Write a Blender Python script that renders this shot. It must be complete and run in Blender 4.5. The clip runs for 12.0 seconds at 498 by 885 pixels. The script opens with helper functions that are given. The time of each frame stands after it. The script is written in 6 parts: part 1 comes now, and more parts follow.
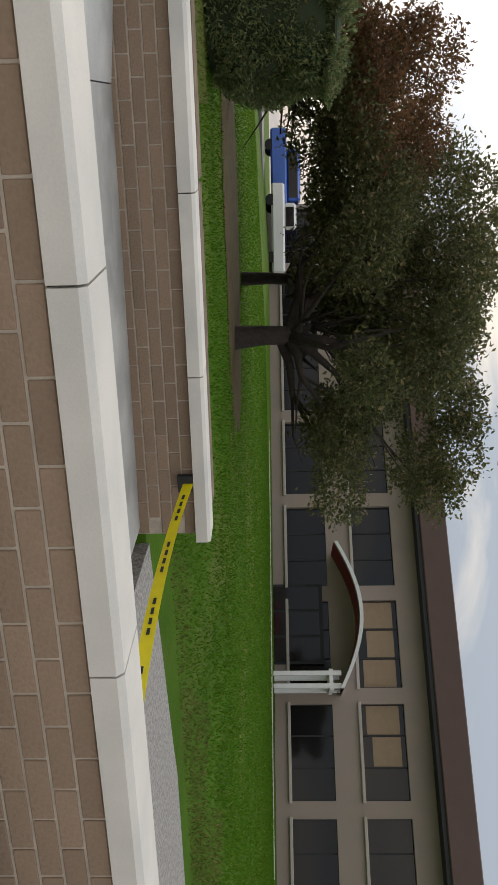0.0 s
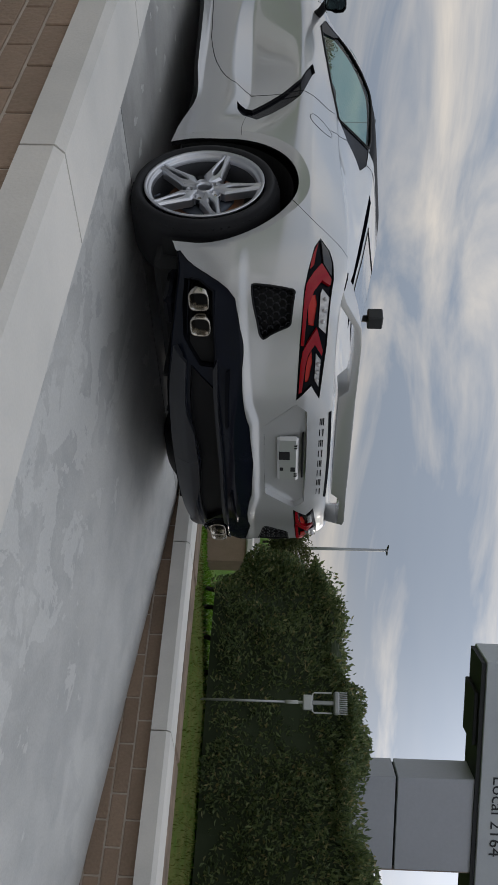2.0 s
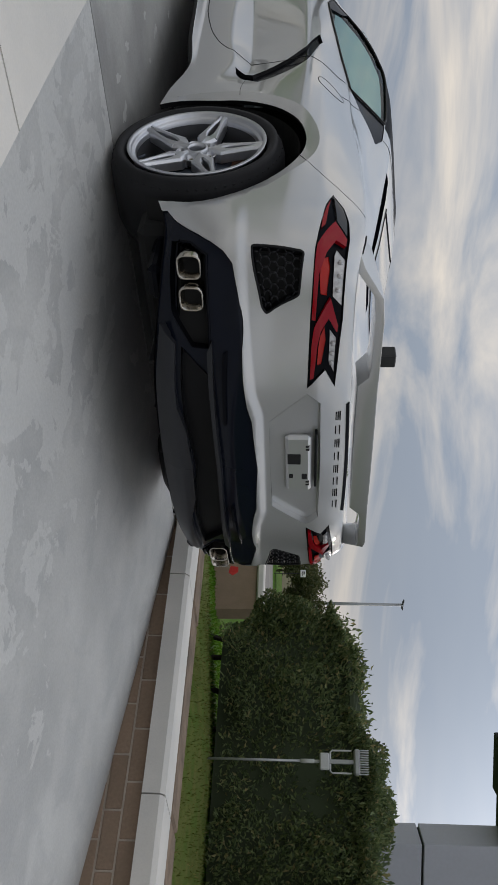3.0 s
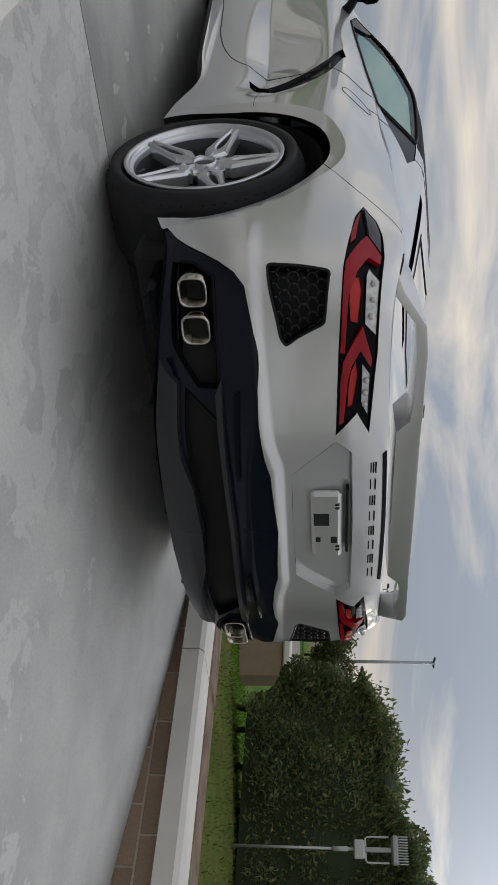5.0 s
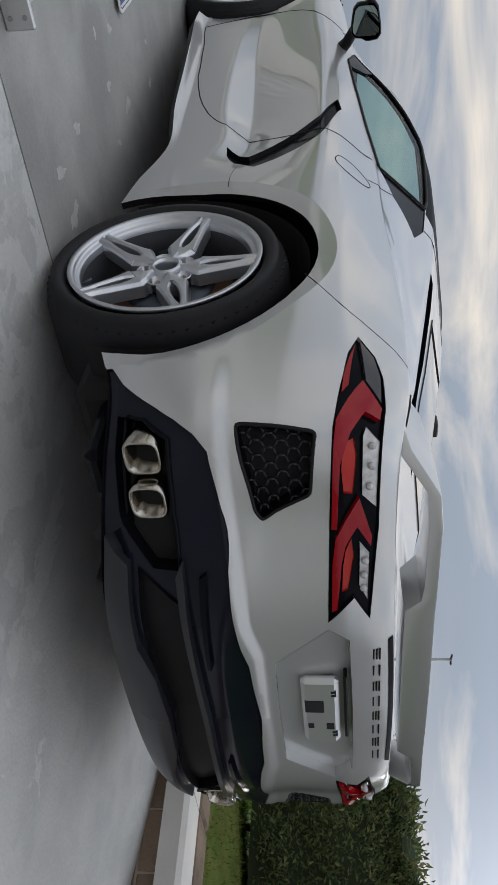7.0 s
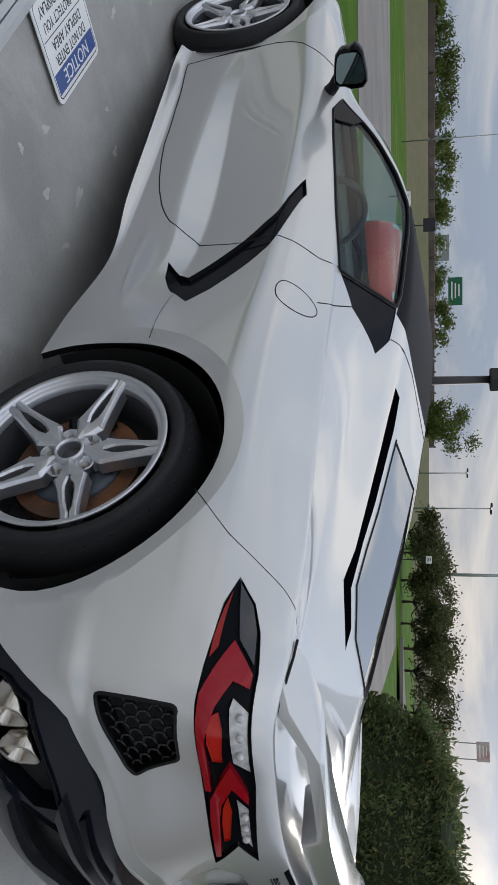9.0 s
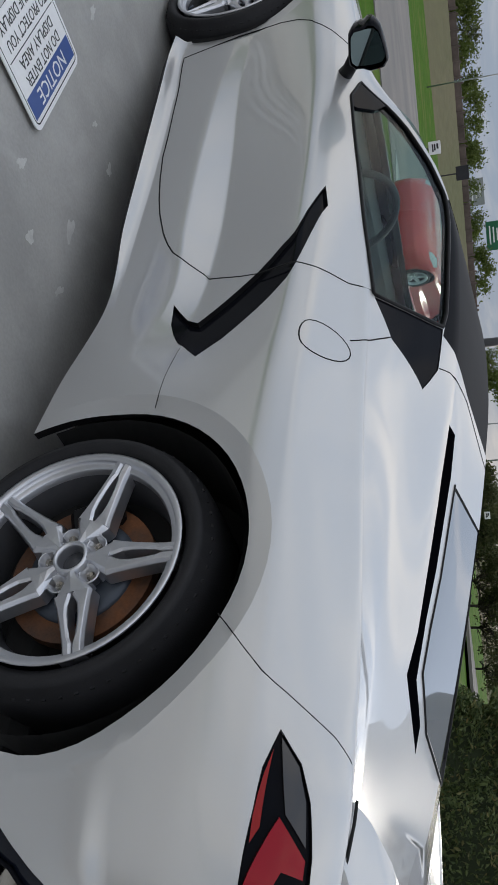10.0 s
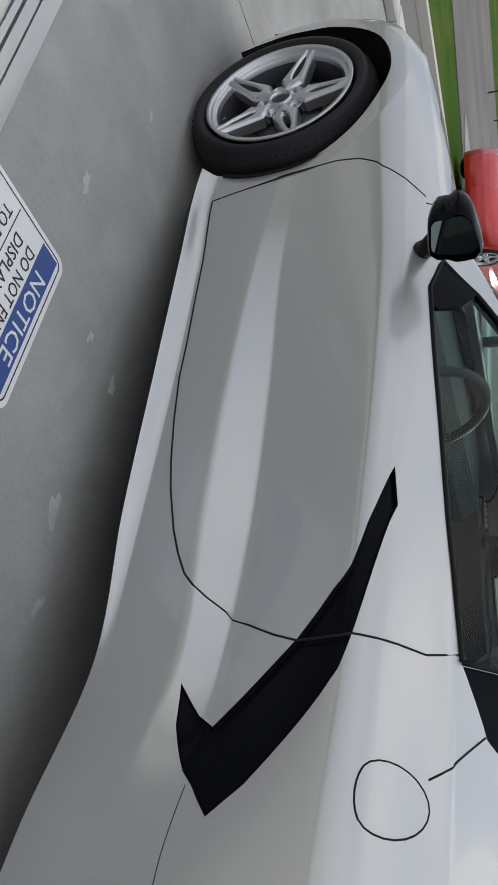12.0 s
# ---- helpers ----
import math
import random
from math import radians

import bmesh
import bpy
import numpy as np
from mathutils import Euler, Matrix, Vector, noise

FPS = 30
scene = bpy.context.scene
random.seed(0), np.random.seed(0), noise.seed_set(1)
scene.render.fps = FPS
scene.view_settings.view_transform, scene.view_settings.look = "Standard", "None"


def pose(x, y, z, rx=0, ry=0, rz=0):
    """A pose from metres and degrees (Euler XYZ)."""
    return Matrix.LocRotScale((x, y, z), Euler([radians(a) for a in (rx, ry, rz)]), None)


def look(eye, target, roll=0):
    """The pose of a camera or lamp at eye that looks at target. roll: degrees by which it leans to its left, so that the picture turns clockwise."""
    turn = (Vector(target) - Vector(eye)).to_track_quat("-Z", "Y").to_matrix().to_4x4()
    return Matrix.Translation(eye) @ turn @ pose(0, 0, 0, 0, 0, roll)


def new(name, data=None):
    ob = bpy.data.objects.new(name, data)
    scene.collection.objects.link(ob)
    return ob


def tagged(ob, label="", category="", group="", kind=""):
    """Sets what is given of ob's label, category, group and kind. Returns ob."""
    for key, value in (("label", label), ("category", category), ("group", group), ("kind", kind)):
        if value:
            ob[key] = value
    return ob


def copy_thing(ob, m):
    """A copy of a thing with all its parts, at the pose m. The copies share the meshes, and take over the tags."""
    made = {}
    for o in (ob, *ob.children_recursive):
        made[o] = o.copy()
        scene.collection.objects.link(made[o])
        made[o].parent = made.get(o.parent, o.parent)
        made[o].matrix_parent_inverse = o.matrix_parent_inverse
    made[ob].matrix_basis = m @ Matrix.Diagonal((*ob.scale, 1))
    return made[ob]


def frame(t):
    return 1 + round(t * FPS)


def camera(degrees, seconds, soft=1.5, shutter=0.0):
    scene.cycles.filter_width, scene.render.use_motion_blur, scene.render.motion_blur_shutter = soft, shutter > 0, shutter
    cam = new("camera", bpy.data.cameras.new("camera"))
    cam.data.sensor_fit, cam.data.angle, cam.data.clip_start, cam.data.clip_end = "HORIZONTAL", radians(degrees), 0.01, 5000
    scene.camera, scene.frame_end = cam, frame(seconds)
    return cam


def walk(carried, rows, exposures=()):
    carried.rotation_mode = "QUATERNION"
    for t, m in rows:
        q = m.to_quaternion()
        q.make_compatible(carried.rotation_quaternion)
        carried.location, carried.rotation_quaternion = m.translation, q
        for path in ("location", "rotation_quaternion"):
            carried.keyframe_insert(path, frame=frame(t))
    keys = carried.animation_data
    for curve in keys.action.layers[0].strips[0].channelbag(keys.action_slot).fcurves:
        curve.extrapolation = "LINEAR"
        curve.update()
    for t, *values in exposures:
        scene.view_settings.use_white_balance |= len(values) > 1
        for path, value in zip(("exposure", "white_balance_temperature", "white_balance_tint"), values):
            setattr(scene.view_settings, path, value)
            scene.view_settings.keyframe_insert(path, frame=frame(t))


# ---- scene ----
cam = camera(33.0, 12.0)
PATH = [
    (0, (-4.034, -3.462, 0.635), (-2.176, -4.199, 0.577), 89.2),
    (0.2, (-3.922, -3.441, 0.615), (-1.938, -3.691, 0.565), 89.8),
    (0.4, (-3.813, -3.389, 0.623), (-1.829, -3.136, 0.608), 90.2),
    (0.6, (-3.732, -3.357, 0.637), (-1.833, -2.729, 0.608), 90.4),
    (0.8, (-3.663, -3.329, 0.642), (-1.874, -2.437, 0.599), 90.8),
    (1, (-3.583, -3.331, 0.638), (-1.895, -2.259, 0.588), 91.0),
    (1.5, (-3.241, -3.334, 0.674), (-1.722, -2.033, 0.628), 91.1),
    (2, (-2.952, -3.280, 0.685), (-1.441, -1.971, 0.621), 91.4),
    (2.5, (-2.638, -3.163, 0.699), (-1.166, -1.811, 0.623), 91.1),
    (4.5, (-2.027, -2.766, 0.704), (-0.700, -1.277, 0.561), 89.9),
    (5, (-2.030, -2.697, 0.701), (-0.706, -1.206, 0.547), 89.8),
    (5.5, (-2.086, -2.655, 0.685), (-0.772, -1.157, 0.518), 89.9),
    (6, (-2.096, -2.535, 0.674), (-0.801, -1.022, 0.495), 89.6),
    (6.5, (-2.032, -2.262, 0.716), (-0.726, -0.757, 0.550), 89.2),
    (8.5, (-2.267, -1.516, 1.085), (-0.830, -0.172, 0.723), 89.9),
    (9, (-2.399, -1.353, 1.227), (-0.944, -0.041, 0.827), 89.5),
    (9.5, (-2.359, -1.141, 1.204), (-0.898, 0.138, 0.725), 87.2),
    (10, (-2.306, -0.910, 1.209), (-0.822, 0.328, 0.695), 85.2),
    (10.5, (-2.394, -0.636, 1.201), (-0.832, 0.487, 0.655), 86.6),
    (11, (-2.491, -0.348, 1.191), (-0.963, 0.811, 0.624), 86.1),
    (11.5, (-2.424, 0.013, 1.173), (-0.926, 1.177, 0.539), 85.8),
    (12, (-2.388, 0.294, 1.155), (-0.852, 1.390, 0.491), 86.5),
]
walk(cam, [(t, look(eye, target, roll)) for t, eye, target, roll in PATH],
     exposures=[(0, 0.2, 7200, 10), (0.4, -0.3, 6650, 10), (1.0, -0.57, 6550, 10), (1.5, -0.45, 6550, 10), (2.5, -0.22, 6650, 10), (4.5, -0.12, 6900, 10), (5.5, -0.12, 6950, 10), (6.5, -0.05, 6800, 10), (8.5, 0.09, 6450, 10), (10, 0.08, 6500, 10), (12, 0.07, 6700, 10)])

# ---- sky and light: late sun behind thin cloud, over the far side of the car ----
SUN_AZ, SUN_EL = radians(10.0), radians(15.0)          # from +x towards +y, and above the horizon
sun_way = Vector((math.cos(SUN_EL) * math.cos(SUN_AZ), math.cos(SUN_EL) * math.sin(SUN_AZ), math.sin(SUN_EL)))
world = bpy.data.worlds.new("sky")
scene.world = world
world.use_nodes = True
wn, wl = world.node_tree.nodes, world.node_tree.links
wn.clear()
w_out, w_bg = wn.new("ShaderNodeOutputWorld"), wn.new("ShaderNodeBackground")
sky = wn.new("ShaderNodeTexSky")
sky.sky_type, sky.sun_disc = "NISHITA", False
sky.sun_elevation, sky.sun_rotation = SUN_EL, math.pi / 2 - SUN_AZ
sky.air_density, sky.dust_density, sky.ozone_density = 1.0, 1.5, 1.5
coord, stretch = wn.new("ShaderNodeTexCoord"), wn.new("ShaderNodeMapping")
stretch.inputs["Scale"].default_value = (1.6, 1.6, 7.0)
stretch.inputs["Rotation"].default_value = (0.05, 0.12, 0.5)
streaks, veil = wn.new("ShaderNodeTexNoise"), wn.new("ShaderNodeTexNoise")
streaks.inputs["Scale"].default_value, streaks.inputs["Detail"].default_value, streaks.inputs["Roughness"].default_value = 1.5, 9, 0.55
streaks.inputs["Distortion"].default_value = 0.6
veil.inputs["Scale"].default_value, veil.inputs["Detail"].default_value = 0.9, 4
ramp, ramp2 = wn.new("ShaderNodeValToRGB"), wn.new("ShaderNodeValToRGB")
ramp.color_ramp.elements[0].position, ramp.color_ramp.elements[1].position = 0.44, 0.68
ramp2.color_ramp.elements[0].position, ramp2.color_ramp.elements[1].position = 0.30, 0.70
lit, over = wn.new("ShaderNodeMix"), wn.new("ShaderNodeMix")
lit.data_type = over.data_type = "RGBA"
glow_dir, glow_pow, glow_mul = wn.new("ShaderNodeVectorMath"), wn.new("ShaderNodeMath"), wn.new("ShaderNodeMath")
norm = wn.new("ShaderNodeVectorMath")
norm.operation, glow_dir.operation = "NORMALIZE", "DOT_PRODUCT"
glow_dir.inputs[1].default_value = sun_way
glow_max = wn.new("ShaderNodeMath")
glow_max.operation, glow_max.inputs[1].default_value = "MAXIMUM", 0.0
glow_pow.operation, glow_pow.inputs[1].default_value = "POWER", 40.0
glow_mul.operation, glow_mul.inputs[1].default_value = "MULTIPLY_ADD", 1.4
glow_mul.inputs[2].default_value = 1.0
cloud_lit = wn.new("ShaderNodeVectorMath")
cloud_lit.operation = "SCALE"
wl.new(coord.outputs["Generated"], norm.inputs[0])
wl.new(norm.outputs[0], stretch.inputs["Vector"])
wl.new(stretch.outputs[0], streaks.inputs["Vector"])
wl.new(stretch.outputs[0], veil.inputs["Vector"])
wl.new(streaks.outputs[0], ramp.inputs[0])
wl.new(veil.outputs[0], ramp2.inputs[0])
wl.new(norm.outputs[0], glow_dir.inputs[0])
wl.new(glow_dir.outputs["Value"], glow_max.inputs[0])
wl.new(glow_max.outputs[0], glow_pow.inputs[0])
wl.new(glow_pow.outputs[0], glow_mul.inputs[0])
# grey-blue cloud veil, with paler streaks, all brighter towards the sun
lit.inputs["A"].default_value = (2.95, 3.5, 4.4, 1)
lit.inputs["B"].default_value = (7.7, 7.2, 6.6, 1)
wl.new(ramp.outputs[0], lit.inputs["Factor"])
wl.new(lit.outputs["Result"], cloud_lit.inputs[0])
wl.new(glow_mul.outputs[0], cloud_lit.inputs["Scale"])
veil_fac = wn.new("ShaderNodeMath")
veil_fac.operation, veil_fac.inputs[1].default_value, veil_fac.inputs[2].default_value = "MULTIPLY_ADD", 0.10, 0.90
wl.new(ramp2.outputs[0], veil_fac.inputs[0])
wl.new(veil_fac.outputs[0], over.inputs["Factor"])
wl.new(sky.outputs[0], over.inputs["A"])
# an overcast sky is brighter overhead than at the horizon
sep, zen, zen_lit = wn.new("ShaderNodeSeparateXYZ"), wn.new("ShaderNodeMath"), wn.new("ShaderNodeVectorMath")
zen.operation, zen.inputs[1].default_value, zen.inputs[2].default_value = "MULTIPLY_ADD", 1.5, 0.88
zen.use_clamp = False
zen_lit.operation = "SCALE"
wl.new(norm.outputs[0], sep.inputs[0])
wl.new(sep.outputs["Z"], zen.inputs[0])
wl.new(cloud_lit.outputs[0], zen_lit.inputs[0])
wl.new(zen.outputs[0], zen_lit.inputs["Scale"])
wl.new(zen_lit.outputs[0], over.inputs["B"])
wl.new(over.outputs["Result"], w_bg.inputs["Color"])
w_bg.inputs["Strength"].default_value = 0.1
wl.new(w_bg.outputs[0], w_out.inputs[0])

sun = new("sun", bpy.data.lights.new("sun", "SUN"))
sun.data.energy, sun.data.angle, sun.data.color = 0.9, radians(12), (1.0, 0.93, 0.83)
sun.matrix_world = look(sun_way * 50, (0, 0, 0))

# ---- materials ----
def material(name, base, rough=0.6, metal=0.0, vary=0.0, scale=5.0, bump=0.0, bump_scale=60.0, base2=None, coat=0.0, per_object=0.0, stain=0.0, stain_scale=0.8, stain_colour=None, spec=None, edge=0.10):
    """A principled surface with noise at two scales: base to base2 by a broad noise, fine grain in value, and bump."""
    m = bpy.data.materials.new(name)
    m.use_nodes = True
    n, l = m.node_tree.nodes, m.node_tree.links
    p = n["Principled BSDF"]
    p.inputs["Roughness"].default_value, p.inputs["Metallic"].default_value = rough, metal
    if spec is not None:
        p.inputs["Specular IOR Level"].default_value = spec
    if coat:
        p.inputs["Coat Weight"].default_value, p.inputs["Coat Roughness"].default_value = coat, 0.03
    p.inputs["Base Color"].default_value = (*base, 1)
    if not (vary or base2 or bump or per_object or stain):
        return m
    tc = n.new("ShaderNodeTexCoord")
    broad = n.new("ShaderNodeTexNoise")
    broad.inputs["Scale"].default_value, broad.inputs["Detail"].default_value = scale, 6
    l.new(tc.outputs["Object"], broad.inputs["Vector"])
    mix = n.new("ShaderNodeMix")
    mix.data_type = "RGBA"
    r = n.new("ShaderNodeValToRGB")
    r.color_ramp.elements[0].position, r.color_ramp.elements[1].position = 0.35, 0.65
    l.new(broad.outputs[0], r.inputs[0])
    l.new(r.outputs[0], mix.inputs["Factor"])
    mix.inputs["A"].default_value = (*base, 1)
    mix.inputs["B"].default_value = (*(base2 or [c * (1 - vary) for c in base]), 1)
    out = mix.outputs["Result"]
    if stain:
        sn = n.new("ShaderNodeTexNoise")
        sn.inputs["Scale"].default_value, sn.inputs["Detail"].default_value, sn.inputs["Distortion"].default_value = stain_scale, 8, 0.8
        l.new(tc.outputs["Object"], sn.inputs["Vector"])
        sr = n.new("ShaderNodeValToRGB")
        sr.color_ramp.elements[0].position, sr.color_ramp.elements[1].position = 0.52, 0.52 + edge
        l.new(sn.outputs[0], sr.inputs[0])
        sm, sc = n.new("ShaderNodeMix"), n.new("ShaderNodeMath")
        sm.data_type = "RGBA"
        sc.operation, sc.inputs[1].default_value = "MULTIPLY", stain
        l.new(sr.outputs[0], sc.inputs[0])
        l.new(sc.outputs[0], sm.inputs["Factor"])
        l.new(out, sm.inputs["A"])
        sm.inputs["B"].default_value = (*stain_colour, 1)
        out = sm.outputs["Result"]
    fine = n.new("ShaderNodeTexNoise")
    fine.inputs["Scale"].default_value, fine.inputs["Detail"].default_value = bump_scale, 5
    l.new(tc.outputs["Object"], fine.inputs["Vector"])
    hsv = n.new("ShaderNodeHueSaturation")
    mm = n.new("ShaderNodeMath")
    mm.operation, mm.inputs[1].default_value, mm.inputs[2].default_value = "MULTIPLY_ADD", max(vary, 0.1) * 1.2, 1 - max(vary, 0.1) * 0.6
    l.new(fine.outputs[0], mm.inputs[0])
    val = mm.outputs[0]
    if per_object:
        info, m2 = n.new("ShaderNodeObjectInfo"), n.new("ShaderNodeMath")
        m2.operation, m2.inputs[1].default_value, m2.inputs[2].default_value = "MULTIPLY_ADD", per_object, 1 - per_object / 2
        l.new(info.outputs["Random"], m2.inputs[0])
        m3 = n.new("ShaderNodeMath")
        m3.operation = "MULTIPLY"
        l.new(val, m3.inputs[0])
        l.new(m2.outputs[0], m3.inputs[1])
        val = m3.outputs[0]
    l.new(out, hsv.inputs["Color"])
    l.new(val, hsv.inputs["Value"])
    l.new(hsv.outputs[0], p.inputs["Base Color"])
    if bump:
        b = n.new("ShaderNodeBump")
        b.inputs["Strength"].default_value, b.inputs["Distance"].default_value = 1.0, bump
        l.new(fine.outputs[0], b.inputs["Height"])
        l.new(b.outputs[0], p.inputs["Normal"])
    return m


def leaf_material(name, a, b, c=None, rough=0.5, spec=0.3):
    """Leaves whose colour changes from one island to the next."""
    m = bpy.data.materials.new(name)
    m.use_nodes = True
    n, l = m.node_tree.nodes, m.node_tree.links
    p = n["Principled BSDF"]
    p.inputs["Roughness"].default_value = rough
    p.inputs["Specular IOR Level"].default_value = spec
    g, r = n.new("ShaderNodeNewGeometry"), n.new("ShaderNodeValToRGB")
    l.new(g.outputs["Random Per Island"], r.inputs[0])
    e = r.color_ramp.elements
    e[0].color, e[1].color = (*a, 1), (*b, 1)
    if c:
        x = e.new(0.9)
        x.color = (*b, 1)
        e[2].color = (*c, 1)
        e[1].position = 0.85
    l.new(r.outputs[0], p.inputs["Base Color"])
    # light that passes through the blade
    tr, mx = n.new("ShaderNodeBsdfTranslucent"), n.new("ShaderNodeMixShader")
    l.new(r.outputs[0], tr.inputs["Color"])
    mx.inputs[0].default_value = 0.4
    l.new(p.outputs[0], mx.inputs[1])
    l.new(tr.outputs[0], mx.inputs[2])
    l.new(mx.outputs[0], n["Material Output"].inputs["Surface"])
    return m


def car_paint(name, base, flake=0.25, metal=0.55, rough=0.32):
    m = bpy.data.materials.new(name)
    m.use_nodes = True
    n, l = m.node_tree.nodes, m.node_tree.links
    p = n["Principled BSDF"]
    p.inputs["Base Color"].default_value = (*base, 1)
    p.inputs["Metallic"].default_value, p.inputs["Roughness"].default_value = metal, rough
    p.inputs["Coat Weight"].default_value, p.inputs["Coat Roughness"].default_value = 1.0, 0.025
    tc, f = n.new("ShaderNodeTexCoord"), n.new("ShaderNodeTexNoise")
    f.inputs["Scale"].default_value, f.inputs["Detail"].default_value = 2500, 1
    l.new(tc.outputs["Object"], f.inputs["Vector"])
    h, mm = n.new("ShaderNodeHueSaturation"), n.new("ShaderNodeMath")
    mm.operation, mm.inputs[1].default_value, mm.inputs[2].default_value = "MULTIPLY_ADD", flake, 1 - flake / 2
    l.new(f.outputs[0], mm.inputs[0])
    l.new(mm.outputs[0], h.inputs["Value"])
    h.inputs["Color"].default_value = (*base, 1)
    l.new(h.outputs[0], p.inputs["Base Color"])
    return m


def glass_material(name, colour, rough=0.0):
    m = bpy.data.materials.new(name)
    m.use_nodes = True
    p = m.node_tree.nodes["Principled BSDF"]
    p.inputs["Base Color"].default_value = (*colour, 1)
    p.inputs["Transmission Weight"].default_value, p.inputs["Roughness"].default_value, p.inputs["IOR"].default_value = 1.0, rough, 1.001
    p.inputs["Coat Weight"].default_value, p.inputs["Coat Roughness"].default_value, p.inputs["Coat IOR"].default_value = 0.45, 0.01, 1.5
    return m


M_CONCRETE = material("pad_concrete", (0.38, 0.375, 0.355), 0.75, vary=0.22, scale=2.0, bump=0.0015, bump_scale=90, base2=(0.265, 0.262, 0.25), stain=0.5, stain_scale=3.2, stain_colour=(0.45, 0.445, 0.43), edge=0.22)
M_RAMP = material("blotched_concrete", (0.49, 0.487, 0.468), 0.7, vary=0.22, scale=2.4, bump=0.0015, bump_scale=90, base2=(0.375, 0.375, 0.365), stain=0.4, stain_scale=4.2, stain_colour=(0.34, 0.342, 0.34), edge=0.12)


def flake(m, colour, scale, lo, hi, amount):
    """Pale worn patches with ragged edges on m, dense where x is under lo, none past hi."""
    n, l = m.node_tree.nodes, m.node_tree.links
    hsv = next(k for k in n if k.type == "HUE_SAT")
    under = hsv.inputs["Color"].links[0].from_socket
    tc, sep = n.new("ShaderNodeTexCoord"), n.new("ShaderNodeSeparateXYZ")
    l.new(tc.outputs["Object"], sep.inputs[0])
    big = n.new("ShaderNodeTexNoise")
    big.inputs["Scale"].default_value, big.inputs["Detail"].default_value, big.inputs["Roughness"].default_value, big.inputs["Distortion"].default_value = scale, 9, 0.62, 0.5
    l.new(tc.outputs["Object"], big.inputs["Vector"])
    fall = n.new("ShaderNodeMapRange")
    for key, val in (("From Min", lo), ("From Max", hi), ("To Min", 0.03), ("To Max", -0.22)):
        fall.inputs[key].default_value = val
    l.new(sep.outputs["X"], fall.inputs["Value"])
    add = n.new("ShaderNodeMath")
    add.operation = "ADD"
    l.new(big.outputs[0], add.inputs[0])
    l.new(fall.outputs[0], add.inputs[1])
    ramp = n.new("ShaderNodeValToRGB")
    ramp.color_ramp.elements[0].position, ramp.color_ramp.elements[1].position = 0.505, 0.525
    ramp.color_ramp.elements[1].color = (amount, amount, amount, 1)
    l.new(add.outputs[0], ramp.inputs[0])
    mix = n.new("ShaderNodeMix")
    mix.data_type = "RGBA"
    mix.inputs["B"].default_value = (*colour, 1)
    l.new(ramp.outputs[0], mix.inputs["Factor"])
    l.new(under, mix.inputs["A"])
    l.new(mix.outputs["Result"], hsv.inputs["Color"])


flake(M_RAMP, (0.56, 0.557, 0.535), 4.8, -0.6, 0.9, 0.62)
M_CAP = material("cap_concrete", (0.64, 0.61, 0.56), 0.8, vary=0.08, scale=2.2, bump=0.0008, bump_scale=120, base2=(0.53, 0.515, 0.48), per_object=0.06)
M_BRICK = material("brown_brick", (0.265, 0.185, 0.13), 0.85, vary=0.35, scale=9, bump=0.004, bump_scale=70, base2=(0.235, 0.168, 0.115), per_object=0.25)

M_MORTAR = material("mortar", (0.47, 0.40, 0.33), 0.9, vary=0.2, scale=12, bump=0.002, bump_scale=120)
M_GROUND = material("lawn", (0.060, 0.130, 0.012), 0.9, vary=0.3, scale=0.9, bump=0.02, bump_scale=25, base2=(0.045, 0.100, 0.009), stain=0.4, stain_scale=0.28, stain_colour=(0.16, 0.155, 0.055), spec=0.05)
M_GRAVEL = material("gravel", (0.42, 0.40, 0.37), 0.9, vary=0.6, scale=30, bump=0.02, bump_scale=70, base2=(0.22, 0.21, 0.2))
M_ASPHALT = material("asphalt", (0.20, 0.182, 0.165), 0.85, vary=0.15, scale=0.3, bump=0.003, bump_scale=60, base2=(0.13, 0.125, 0.12))
M_WALK = material("walk_concrete", (0.62, 0.585, 0.53), 0.85, vary=0.1, scale=1.0, bump=0.002, bump_scale=60)
M_PAINT = car_paint("silver_paint", (0.55, 0.553, 0.55))
M_RED_PAINT = car_paint("red_paint", (0.55, 0.012, 0.012), metal=0.2)

# ---- helpers for meshes ----
def link(name, bm, mat, smooth=False):
    me = bpy.data.meshes.new(name)
    bm.to_mesh(me)
    bm.free()
    for m in (mat if isinstance(mat, (list, tuple)) else [mat]):
        me.materials.append(m)
    if smooth:
        me.polygons.foreach_set("use_smooth", [True] * len(me.polygons))
    return new(name, me)


def part(name, bm, mat, parent, label="", smooth=False):
    """Links a bmesh as one mesh object under a thing or a part; the mesh is in the thing's own space."""
    ob = link(name, bm, mat, smooth)
    ob.parent = parent
    return tagged(ob, label) if label else ob


def empty(name, m, label="", category="", group="", kind=""):
    ob = new(name)
    ob.empty_display_size = 0.1
    ob.matrix_world = m
    return tagged(ob, label, category, group, kind)


def box(bm, x0, x1, y0, y1, z0, z1, bevel=0.0, m=None):
    r = bmesh.ops.create_cube(bm, size=1.0)
    vs = r["verts"]
    for v in vs:
        v.co = Vector((x0 if v.co.x < 0 else x1, y0 if v.co.y < 0 else y1, z0 if v.co.z < 0 else z1))
    if bevel:
        es = list({e for v in vs for e in v.link_edges})
        r = bmesh.ops.bevel(bm, geom=es, offset=bevel, segments=1, affect="EDGES", profile=0.5)
        vs = list({v for f in r["faces"] for v in f.verts} | {v for v in vs if v.is_valid})
    if m is not None:
        bmesh.ops.transform(bm, matrix=m, verts=vs)
    return vs


